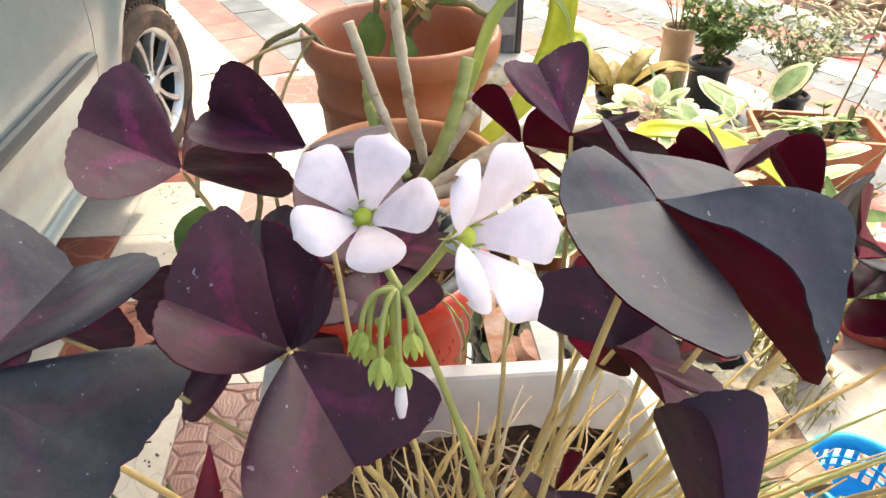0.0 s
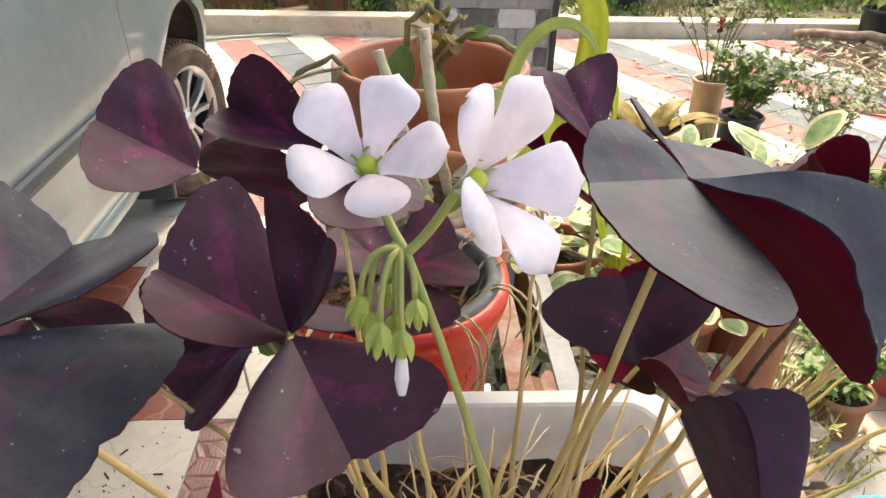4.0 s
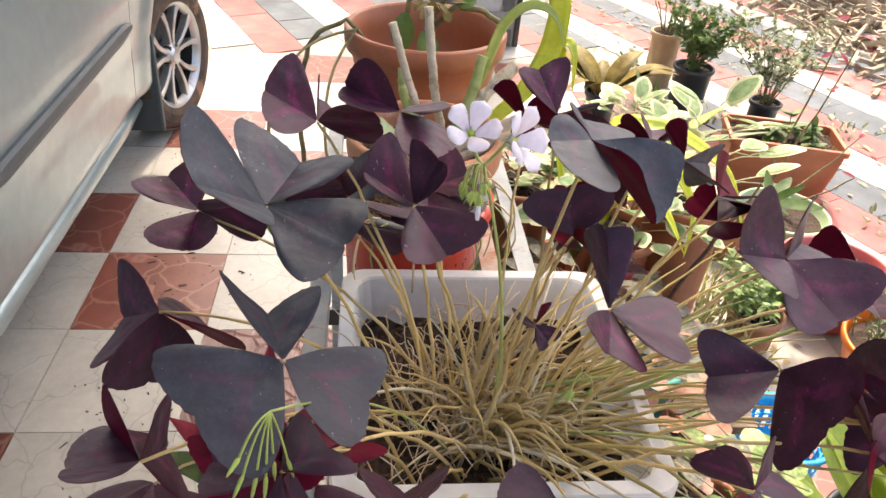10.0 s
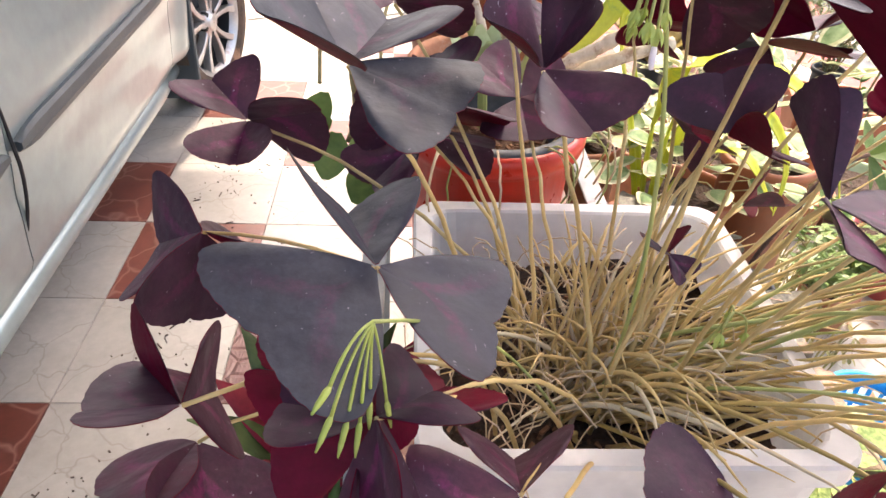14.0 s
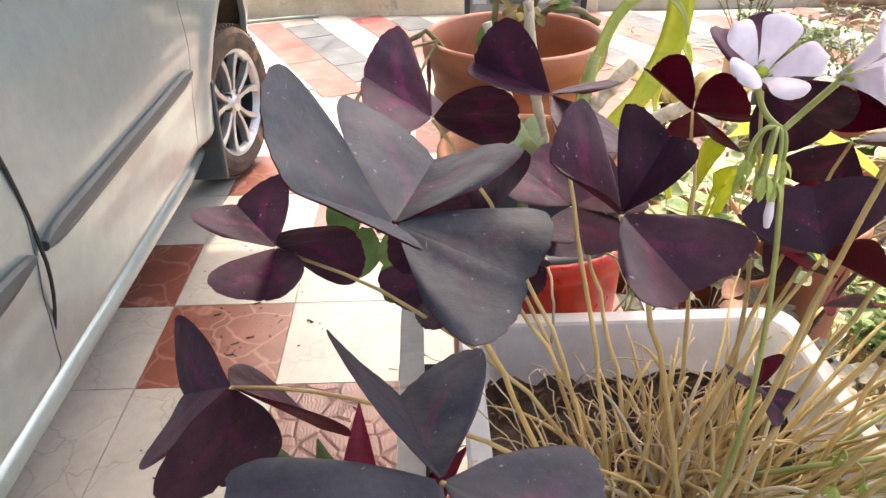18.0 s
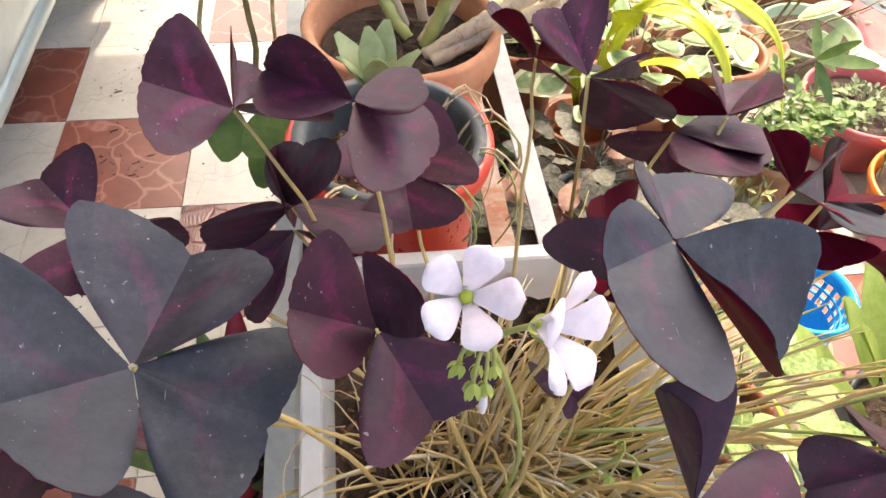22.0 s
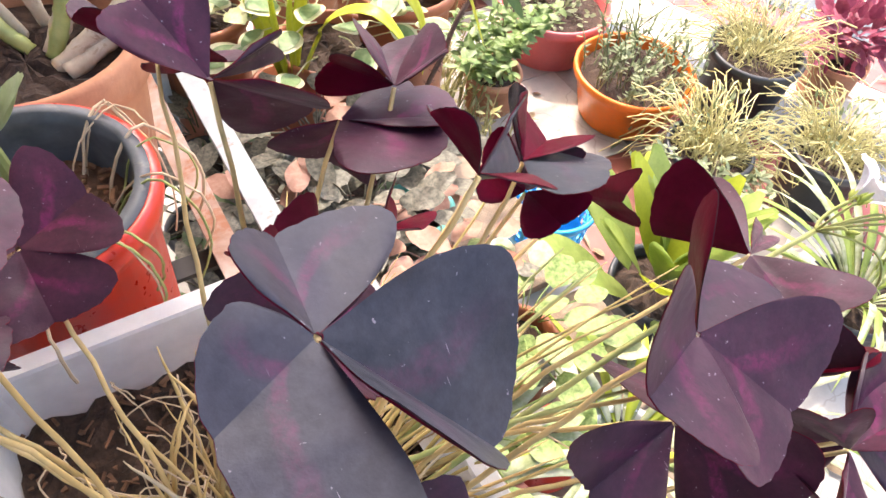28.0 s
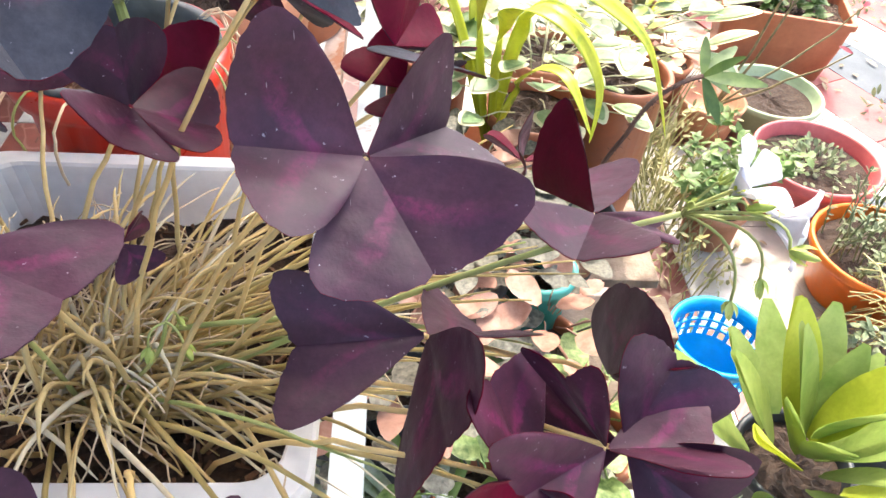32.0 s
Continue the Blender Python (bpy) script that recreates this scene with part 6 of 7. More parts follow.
crinkled_plant("silver-veined crinkled leaves in a terracotta pot beside the stand", (0.06, 0.70), 0.075, 0.13, None, SILVER_LEAF, 26, 0.055, 0.13, 0.295, 51, mix=LEAF_DARK)
crinkled_plant("silver-veined crinkled leaves in a terracotta pot beside the stand", (0.07, 0.52), 0.07, 0.12, None, SILVER_LEAF, 24, 0.052, 0.12, 0.295, 52, mix=LEAF_DARK)
crinkled_plant("crinkled silver and pink leaves in a terracotta pot", (0.20, 0.72), 0.075, 0.14, None, SILVER_LEAF, 26, 0.055, 0.13, 0.295, 53, mix=PINK_LEAF)
crinkled_plant("crinkled brownish leaves in a terracotta pot", (0.20, 0.54), 0.07, 0.13, None, PINK_LEAF, 24, 0.05, 0.12, 0.295, 54, mix=SILVER_LEAF)
crinkled_plant("bright green leaves with pale veins in a low pot", (0.25, 0.42), 0.07, 0.10, None, NERVE_LEAF, 28, 0.055, 0.13, 0.295, 55, mix=CREAM_GREEN)
crinkled_plant("bright green leaves with pale veins in a low pot", (0.12, 0.33), 0.07, 0.10, None, NERVE_LEAF, 22, 0.05, 0.11, 0.295, 56, mix=SILVER_LEAF)
crinkled_plant("cream-edged rounded leaves in a pot behind the stand", (0.24, 0.98), 0.09, 0.22, None, CREAM_GREEN, 44, 0.06, 0.19, 0.295, 57, edged=True, lift=1.0)
crinkled_plant("mottled green foliage in a pot behind the stand", (0.06, 1.06), 0.08, 0.28, None, CREAM_GREEN, 30, 0.05, 0.13, 0.295, 58, mix=LEAF_GREEN)
crinkled_plant("cream-edged rounded fleshy leaves in a clay pot on the paving", (0.60, 1.93), 0.12, 0.24, None, CREAM_GREEN, 40, 0.075, 0.17, 0.0, 59, edged=True, lift=1.3, pot_mat=CLAY)
crinkled_plant("rosette of brownish fleshy leaves in a clay pot", (0.80, 1.84), 0.09, 0.14, None, PINK_LEAF, 22, 0.06, 0.12, 0.0, 60, pot_mat=CLAY)
crinkled_plant("upright cream-edged leaves in a pot behind the stand", (0.37, 0.97), 0.085, 0.30, None, CREAM_GREEN, 22, 0.068, 0.14, 0.295, 68, edged=True, lift=1.8, wide=0.55)
crinkled_plant("dense mottled pale green foliage in a clay pot", (0.36, 1.45), 0.11, 0.36, None, CREAM_GREEN, 44, 0.055, 0.17, 0.0, 69, mix=LEAF_SAGE, pot_mat=CLAY)
crinkled_plant("dense cream and green mottled foliage in a clay pot", (0.58, 1.62), 0.10, 0.26, None, CREAM_GREEN, 40, 0.05, 0.16, 0.0, 70, mix=LIGHT_GREEN, pot_mat=CLAY)
for at, seed in (((0.03, 0.62), 42), ((0.11, 0.60), 43), ((0.02, 0.44), 44), ((0.12, 0.76), 45)):
    crinkled_plant("silver-veined crinkled leaves in a small black pot on the low stand", at, 0.05, 0.20, None, SILVER_LEAF, 30, 0.05, 0.12, 0.295, seed, wide=0.58, mix=PINK_LEAF, pot_mat=BLACK_PLASTIC)
# tall black pots added under the foliage to darken the gap below the rails
for at, seed, h in (((-0.055, 0.60), 46, 0.42), ((-0.050, 0.80), 47, 0.40), ((-0.045, 0.43), 48, 0.40), ((0.005, 0.95), 49, 0.38)):
    crinkled_plant("dark silver-veined crinkled leaves in a tall black pot added to darken the gap between the stands", at, 0.055, h, None, SILVER_LEAF, 26, 0.05, 0.11, 0.0, seed, wide=0.58, mix=LEAF_DARK, pot_mat=BLACK_PLASTIC)
teal = flower_pot("flower_pot", "pale teal plastic pot on the low stand", (0.205, 0.62, 0.295), 0.052, 0.20, TEAL_PLASTIC, 0.012, 0.8, 0.04, SOIL)
flower_pot("flower_pot", "small red plastic pot on the low stand", (0.225, 0.285, 0.295), 0.045, 0.10, RED_PLASTIC, 0.01, 0.8, 0.03, SOIL)


def basket():
    t = thing("basket", "bright blue plastic basket with rows of square holes", "basket", (0.60, 0.745, 0))
    bm = bmesh.new()
    h = 0.20
    lathe(bm, [(0.001, 0.002), (0.066, 0.002), (0.068, 0.02), (0.078, 0.11)], 40)
    lathe(bm, [(0.084, 0.17), (0.088, h - 0.012), (0.094, h - 0.01), (0.094, h), (0.086, h), (0.082, 0.17), (0.084, 0.17)], 40)
    part("body", bm, BLUE_PLASTIC, t, smooth=True)
    for r in range(3):
        z0 = 0.11 + 0.02 * r
        for k in range(24):
            bm = bmesh.new()
            a = 2 * math.pi * k / 24
            rr = 0.078 + (z0 - 0.11) * 0.1
            m = pose(0, 0, 0, 0, 0, math.degrees(a)) @ pose(rr, 0, z0 + 0.010)
            box(bm, (-0.002, -0.004, -0.0105), (0.002, 0.004, 0.0105))
            for v in bm.verts:
                v.co = m @ v.co
            part("rib", bm, BLUE_PLASTIC, t)
    for z0 in (0.128, 0.148):
        bm = bmesh.new()
        lathe(bm, [(0.0775, z0), (0.0825, z0), (0.0828, z0 + 0.005), (0.0778, z0 + 0.005), (0.0775, z0)], 40)
        part("band", bm, BLUE_PLASTIC, t)
    return t


basket()


def blade_plant(name, label, at, r, h, pot_mat, leaf, count, length, width, z0, seed, arch=0.5, lift=0.7, alt=None, lean=(0, 0)):
    """Long arching blades that spring from a pot, each blade a part."""
    t = potted(name, label, at, r, h, pot_mat, z0)
    rnd = random.Random(seed)
    for k in range(count):
        a = k * 2.399 + rnd.uniform(-0.4, 0.4)
        ln = length * rnd.uniform(0.6, 1.1)
        b0 = Vector((0.02 * math.cos(a), 0.02 * math.sin(a), h - 0.02))
        up = lift * rnd.uniform(0.5, 1.2)
        tip = b0 + Vector((math.cos(a) + lean[0], math.sin(a) + lean[1], up)).normalized() * ln
        bm = bmesh.new()
        blade(bm, b0, tip, width * rnd.uniform(0.7, 1.1), (0, 0, arch * ln * rnd.uniform(0.2, 0.45)), 9, 0.3, 0.7, 0.0004)
        part("blade", bm, alt if alt and k % 3 == 0 else leaf, t, smooth=True)
    return t


blade_plant("spider_plant", "white and green striped spider plant in a black pot", (1.02, 0.30), 0.10, 0.16, BLACK_PLASTIC, WHITE_GREEN, 44, 0.34, 0.016, 0.0, 61, 0.6, 0.5, alt=LIGHT_GREEN, lean=(-0.3, 0.2))
blade_plant("spider_plant", "white and green striped spider plant on the low stand", (0.06, 0.30), 0.05, 0.10, WHITE_PLASTIC, WHITE_GREEN, 34, 0.22, 0.017, 0.295, 62, 0.5, 0.35, alt=LIGHT_GREEN)
blade_plant("spider_plant", "white and green striped spider plant on the low stand", (0.30, 0.24), 0.05, 0.10, WHITE_PLASTIC, WHITE_GREEN, 34, 0.20, 0.016, 0.295, 63, 0.5, 0.35, alt=LEAF_YELLOW)
blade_plant("spider_plant", "white and green striped spider plant in a pot", (0.62, 0.24), 0.07, 0.14, BLACK_PLASTIC, WHITE_GREEN, 30, 0.26, 0.016, 0.0, 64, 0.5, 0.5, alt=LIGHT_GREEN)
blade_plant("bronze_plant", "bronze and olive pointed leaves of a low potted plant", (0.70, 2.56), 0.07, 0.16, BLACK_PLASTIC, LEAF_BRONZE, 14, 0.30, 0.085, 0.0, 65, 0.45, 0.6)
blade_plant("aloe", "spotted grey-green aloe with long pointed leaves in a clay pot", (0.80, 2.10), 0.09, 0.16, CLAY, LEAF_SAGE, 9, 0.34, 0.05, 0.0, 66, 0.05, 0.7, alt=LEAF_YELLOW, lean=(0.7, 0.2))
blade_plant("caladium", "red and green narrow leaves in a pot under the planter", (-0.345, 0.19), 0.055, 0.13, BLACK_PLASTIC, LEAF_RED, 26, 0.13, 0.020, 0.46, 67, 0.2, 1.3, alt=LEAF_GREEN)
blade_plant("caladium", "dark green and red pointed leaves in a pot beside the planter", (-0.350, 0.330), 0.055, 0.13, BLACK_PLASTIC, LEAF_DARK, 22, 0.15, 0.042, 0.46, 72, 0.2, 1.1, alt=LEAF_RED)
support = thing("stool", "small dark wooden bench under two pots", "bench", (-0.347, 0.26, 0))
bm = bmesh.new()
box(bm, (-0.085, -0.155, 0.435), (0.083, 0.155, 0.46), 0.004)
part("seat", bm, BARK, support)
for sx in (-1, 1):
    for sy in (-1, 1):
        bm = bmesh.new()
        box(bm, (sx * 0.07 - 0.012, sy * 0.13 - 0.012, -0.001), (sx * 0.07 + 0.012, sy * 0.13 + 0.012, 0.44), 0.002)
        part("leg", bm, BARK, support)


def broad_leaf_plant():
    t = potted("broad_leaf_plant", "light green plant with broad fleshy leaves in a tall dark pot", (0.575, 0.445), 0.085, 0.30, BLACK_PLASTIC)
    rnd = random.Random(71)
    for k in range(26):
        a = k * 2.399
        q = k / 26
        b0 = Vector((0.05 * math.cos(a) * q * 2, 0.05 * math.sin(a) * q * 2, 0.28 + 0.10 * (1 - q) * rnd.uniform(0.5, 1)))
        d = Vector((math.cos(a) * (0.25 + 0.65 * q), math.sin(a) * (0.25 + 0.65 * q), 1.0 - 0.35 * q))
        n = Vector((-math.cos(a), -math.sin(a), 0.7))
        bm = bmesh.new()
        ln = rnd.uniform(0.14, 0.21)
        for s in (0, 1):
            oval_leaf(bm, b0 - n.normalized() * 0.001 * s, d, n if not s else -n, ln, ln * 0.34, 0.14 if not s else -0.10, 8)
        part("leaf", bm, LIGHT_GREEN if k % 6 else LEAF_YELLOW, t, smooth=True)
    return t


broad_leaf_plant()

# ---- pots on the paving ----
pink = flower_pot("flower_pot", "wide pink plastic pot with bare soil and seedlings", (1.068, 1.365, 0), 0.160, 0.15, PINK_PLASTIC, 0.018, 0.74, 0.035, SOIL, rings=(0.75,))
bm = bmesh.new()
scatter_leaves(bm, (0, 0, 0.13), (0.11, 0.11, 0.02), 160, 0.022, 0.012, random.Random(81))
part("seedling_carpet", bm, LEAF_SAGE, pink, "grey-green seedlings")
orange = flower_pot("flower_pot", "wide orange plastic bowl of bushy succulents", (1.088, 1.045, 0), 0.155, 0.14, ORANGE_PLASTIC, 0.014, 0.72, 0.03, SOIL)
rnd = random.Random(82)
bm = bmesh.new()
for k in range(70):
    a, r = rnd.uniform(0, 6.28), 0.14 * math.sqrt(rnd.random())
    b0 = Vector((r * math.cos(a), r * math.sin(a), 0.11))
    tip = b0 + Vector((rnd.uniform(-0.05, 0.09), rnd.uniform(-0.05, 0.05), rnd.uniform(0.04, 0.15)))
    tube(bm, bow(b0, tip, (0, 0, 0.01), 4, 0.002, rnd), 0.0016, 4)
    for j in range(9):
        p = b0.lerp(tip, rnd.uniform(0.3, 1))
        oval_leaf(bm, p, (rnd.uniform(-1, 1), rnd.uniform(-1, 1), rnd.uniform(0, 1)), (0, 0, 1), rnd.uniform(0.012, 0.024), 0.008, 0.1, 3)
part("foliage", bm, LEAF_SAGE, orange, "dense grey-green foliage")
for at, r, h, seed in (((1.03, 0.73), 0.10, 0.17, 83), ((1.36, 0.92), 0.12, 0.20, 84), ((1.30, 0.60), 0.10, 0.16, 85)):
    t = flower_pot("flower_pot", "black plastic pot overflowing with straw-coloured stringy stems", (*at, 0), r, h, BLACK_PLASTIC, 0.014, 0.78, 0.02, SOIL)
    rnd = random.Random(seed)
    bm = bmesh.new()
    for k in range(260):
        a = rnd.choice((rnd.uniform(-1.1, 2.3), rnd.uniform(-1.3, 2.6), rnd.uniform(0, 6.28)))
        b0 = Vector((r * 0.7 * rnd.random() * math.cos(a), r * 0.7 * rnd.random() * math.sin(a), h - 0.02))
        rr = r * (rnd.uniform(0.6, 2.3) if math.cos(a - 0.6) > -0.3 else rnd.uniform(0.3, 1.1))
        tip = Vector((rr * math.cos(a), rr * math.sin(a), max(h + rnd.uniform(-0.16, 0.08), 0.01)))
        tube(bm, bow(b0, tip, (rnd.uniform(-0.02, 0.02), rnd.uniform(-0.02, 0.02), rnd.uniform(0.01, 0.08)), 5, 0.008, rnd), 0.0016 * rnd.uniform(0.5, 1.2), 4, False)
    part("stem_tangle", bm, STRAW, t, "tangle of straw-coloured stems")
    bm = bmesh.new()
    scatter_leaves(bm, (r * 0.5, r * 0.4, h + 0.03), (r * 1.1, r * 1.1, 0.05), 150, 0.02, 0.007, rnd)
    part("foliage", bm, LEAF_SAGE, t, "small grey-green leaves")
flower_pot("flower_pot", "shallow pale green bowl of soil", (1.115, 1.75, 0), 0.15, 0.10, surface("pale_green_plastic", (0.30, 0.40, 0.22), (0.42, 0.52, 0.32), 9, 0.5, 0.0004, 80), 0.012, 0.75, 0.03, SOIL)

trough = tray("trough_planter", "rectangular terracotta-coloured trough with young green plants", "planter", (-0.205, -0.12, 0.0), (0.205, 0.12, 0.215), TERRACOTTA, 0.035, 0.004, 0.016, (1.245, 2.10, 0), -14, 0.03, SOIL)
bm = bmesh.new()
rnd = random.Random(88)
for k in range(11):
    b0 = Vector((rnd.uniform(-0.16, 0.16), rnd.uniform(-0.07, 0.07), 0.18))
    top = b0 + Vector((rnd.uniform(-0.04, 0.04), rnd.uniform(-0.04, 0.04), rnd.uniform(0.03, 0.10)))
    tube(bm, bow(b0, top, (0, 0, 0), 4), 0.002, 5)
    for j in range(7):
        oval_leaf(bm, b0.lerp(top, rnd.uniform(0.4, 1)), (rnd.uniform(-1, 1), rnd.uniform(-1, 1), rnd.uniform(-0.2, 0.5)), (0, 0, 1), rnd.uniform(0.035, 0.06), 0.028, 0.12, 5)
part("foliage", bm, LEAF_GREEN, trough, "toothed green leaves")


MINT_GREEN = foliage("fresh_green_leaves", (0.14, 0.24, 0.06), (0.32, 0.45, 0.16), 40, 0.45, 0.35, 0.35)
TAN_POT = surface("tan_pot", (0.44, 0.30, 0.17), (0.56, 0.41, 0.26), 12, 0.6, 0.0006, 80)


def shrub(name, label, at, r, h, pot_mat, z0, height, spread, leaf, count, leaf_len, seed, twigs=9, bare=0.3, flower=None):
    """A potted shrub: a few forked twigs with small leaves along their upper parts."""
    t = potted(name, label, at, r, h, pot_mat, z0)
    rnd = random.Random(seed)
    wood, green = bmesh.new(), bmesh.new()
    tips = []
    for k in range(twigs):
        a = k * 2.399 + rnd.uniform(-0.3, 0.3)
        b0 = Vector((0.02 * math.cos(a), 0.02 * math.sin(a), h - 0.02))
        tip = Vector((spread * rnd.uniform(0.3, 1) * math.cos(a), spread * rnd.uniform(0.3, 1) * math.sin(a), h + height * rnd.uniform(0.6, 1)))
        pts = bow(b0, tip, (-0.1 * math.cos(a) * spread, -0.1 * math.sin(a) * spread, 0), 7, 0.006, rnd)
        tube(wood, pts, [max(0.003 * (1 - 0.8 * j / 7), 0.0008) for j in range(8)], 5)
        tips.append(pts)
        for j in range(3, 8):
            side = pts[j] + Vector((rnd.uniform(-1, 1), rnd.uniform(-1, 1), rnd.uniform(-0.1, 0.8))) * spread * 0.3
            tube(wood, [pts[j], side], [0.0012, 0.0006], 4)
            tips.append([pts[j], side])
    for _ in range(count):
        line = rnd.choice(tips)
        u = rnd.uniform(bare, 1)
        i = min(int(u * (len(line) - 1)), len(line) - 2)
        p = line[i].lerp(line[i + 1], u * (len(line) - 1) - i)
        oval_leaf(green, p, (rnd.uniform(-1, 1), rnd.uniform(-1, 1), rnd.uniform(-0.4, 0.6)), (rnd.uniform(-0.5, 0.5), rnd.uniform(-0.5, 0.5), 1), leaf_len * rnd.uniform(0.6, 1.3), leaf_len * 0.5, 0.12, 3)
    part("twig_mass", wood, OLIVE_STEM, t, "thin brown twigs")
    part("foliage", green, leaf, t, "many small leaves")
    if flower:
        for _ in range(6):
            blooms = bmesh.new()
            scatter_leaves(blooms, rnd.choice(tips)[-1], (0.015, 0.015, 0.015), 9, 0.03, 0.02, rnd)
            part("blossom", blooms, flower, t, "red blossom")
    return t


shrub("potted_shrub", "bushy green shrub in a black pot with thin bare branches above", (1.17, 2.79), 0.092, 0.20, BLACK_PLASTIC, 0, 0.24, 0.20, MINT_GREEN, 1900, 0.03, 91, 22, 0.05)
shrub("potted_shrub", "tall thin open shrub in a tan cylinder pot", (1.13, 3.07), 0.078, 0.26, TAN_POT, 0, 0.75, 0.46, LEAF_SAGE, 2800, 0.024, 92, 12, 0.22, LEAF_RED)
shrub("potted_shrub", "grey-green weedy bush in a black pot on the paving", (1.45, 2.62), 0.07, 0.12, BLACK_PLASTIC, 0, 0.34, 0.28, LEAF_SAGE, 1900, 0.022, 93, 18, 0.05)

# crimson-leaved stems leaning over the paving
red_stems = thing("red_leaf_shrub", "leaning bare stems with a few crimson leaves in a clay pot", "potted plant", (0.90, 1.66, 0))
bm = bmesh.new()
lathe(bm, [(0.001, 0.0), (0.07, 0.0), (0.09, 0.10), (0.095, 0.12), (0.085, 0.12), (0.078, 0.09), (0.001, 0.09)], 28)
part("pot", bm, CLAY, red_stems, "clay pot", smooth=True)
rnd = random.Random(95)
for tip in ((0.155, 0.04, 0.84), (0.20, 0.02, 0.70), (0.34, 0.04, 0.40), (0.30, -0.05, 0.30)):
    bm = bmesh.new()
    pts = bow((0.01, 0, 0.09), tip, (0.02, 0, 0.0), 8, 0.006, rnd)
    tube(bm, pts, [0.0045 * (1 - 0.6 * k / 8) for k in range(9)], 6)
    part("stem", bm, OLIVE_STEM, red_stems)
    for j in range(7 if tip[2] > 0.5 else 1):
        bm = bmesh.new()
        p = pts[-1 - (j % 3)]
        oval_leaf(bm, p, (rnd.uniform(-1, 1), rnd.uniform(-1, 1), rnd.uniform(-0.3, 0.4)), (0, -0.5, 1), rnd.uniform(0.032, 0.05), 0.014, 0.15, 6)
        part("leaf", bm, LEAF_RED, red_stems, smooth=True)
coleus = potted("coleus", "magenta-leaved bushy plant on the paving", (1.66, 0.86), 0.08, 0.12, CLAY)
bm = bmesh.new()
scatter_leaves(bm, (0, 0, 0.20), (0.12, 0.12, 0.09), 170, 0.05, 0.032, random.Random(96))
part("foliage", bm, foliage("magenta_leaves", (0.22, 0.03, 0.07), (0.42, 0.10, 0.16)), coleus, "magenta leaves")
# ---- low bushes between the pots on the paving ----
shrub("potted_shrub", "low bushy green plant in a clay pot on the paving", (0.78, 1.22), 0.075, 0.11, CLAY, 0, 0.15, 0.17, MINT_GREEN, 800, 0.03, 97, 14, 0.05)
shrub("potted_shrub", "low grey-green weedy plant in a black pot on the paving", (0.90, 0.62), 0.07, 0.10, BLACK_PLASTIC, 0, 0.14, 0.15, LEAF_SAGE, 700, 0.024, 98, 12, 0.05)


# ---- planting bed, wall pots and far greenery ----
def leafy(label, at, r, h, pot_mat, leaf, seed, height=0.35, spread=0.25, count=140, ln=0.09, z0=0.0, name="potted_plant", style="bush"):
    t = potted(name, label, at, r, h, pot_mat, z0)
    rnd = random.Random(seed)
    if style == "spikes":
        bm = bmesh.new()
        for k in range(count // 4):
            a = k * 2.399
            el = rnd.uniform(0.3, 1.3)
            tip = Vector((math.cos(a) * math.cos(el), math.sin(a) * math.cos(el), math.sin(el))) * height * rnd.uniform(0.7, 1.1)
            blade(bm, (0, 0, h), Vector((0, 0, h)) + tip, 0.035, (0, 0, 0.04), 6)
        part("foliage", bm, leaf, t, "spiky leaves")
    else:
        wood, green = bmesh.new(), bmesh.new()
        for k in range(8):
            a = k * 2.399
            tip = Vector((spread * 0.6 * math.cos(a), spread * 0.6 * math.sin(a), h + height * rnd.uniform(0.5, 0.95)))
            tube(wood, bow((0, 0, h - 0.03), tip, (0, 0, 0.02), 5, 0.01, rnd), [0.007, 0.006, 0.005, 0.004, 0.003, 0.002], 5)
        scatter_leaves(green, (0, 0, h + height * 0.6), (spread, spread, height * 0.5), count, ln, ln * 0.45, rnd, 0.3)
        part("twig_mass", wood, OLIVE_STEM, t)
        part("foliage", green, leaf, t, "loose leafy crown")
    return t


BED = 0.05
leafy("wide clay pot with broad green leaves on the planting bed", (-1.43, 5.42), 0.20, 0.28, OLD_CLAY, LEAF_GREEN, 101, 0.25, 0.24, 120, 0.12, BED)
leafy("tall brown clay pot with a leafy bush on the planting bed", (-0.75, 5.26), 0.165, 0.36, OLD_CLAY, LEAF_SAGE, 102, 0.28, 0.26, 200, 0.09, BED)
leafy("dark blue plastic pot with a reddish bush on the planting bed", (-0.41, 5.36), 0.145, 0.27, surface("navy_plastic", (0.02, 0.045, 0.07), (0.035, 0.07, 0.10), 9, 0.45, 0.0004, 80), LEAF_BRONZE, 103, 0.40, 0.20, 130, 0.07, BED)
leafy("small clay pot with sprouts on the planting bed", (-1.02, 5.50), 0.115, 0.13, CLAY, LEAF_GREEN, 104, 0.10, 0.09, 40, 0.06, BED)
leafy("spiky purple cordyline on the planting bed", (-1.25, 5.72), 0.12, 0.25, OLD_CLAY, LEAF_DARK, 105, 0.46, z0=BED, style="spikes", count=120)
leafy("pale green spiky plant on the planting bed", (-0.96, 5.85), 0.12, 0.30, OLD_CLAY, WHITE_GREEN, 106, 0.50, z0=BED, style="spikes", count=170)
leafy("leafy green shrub on the planting bed", (-1.75, 5.9), 0.14, 0.2, OLD_CLAY, LEAF_GREEN, 107, 0.9, 0.35, 170, 0.10, BED)
leafy("leafy green shrub on the planting bed", (-0.2, 5.85), 0.12, 0.2, OLD_CLAY, LEAF_GREEN, 108, 0.40, 0.30, 200, 0.08, BED)
leafy("black pot with a light green bush before the low wall", (1.44, 5.52), 0.135, 0.24, BLACK_PLASTIC, LIGHT_GREEN, 109, 0.48, 0.26, 170, 0.12, BED)
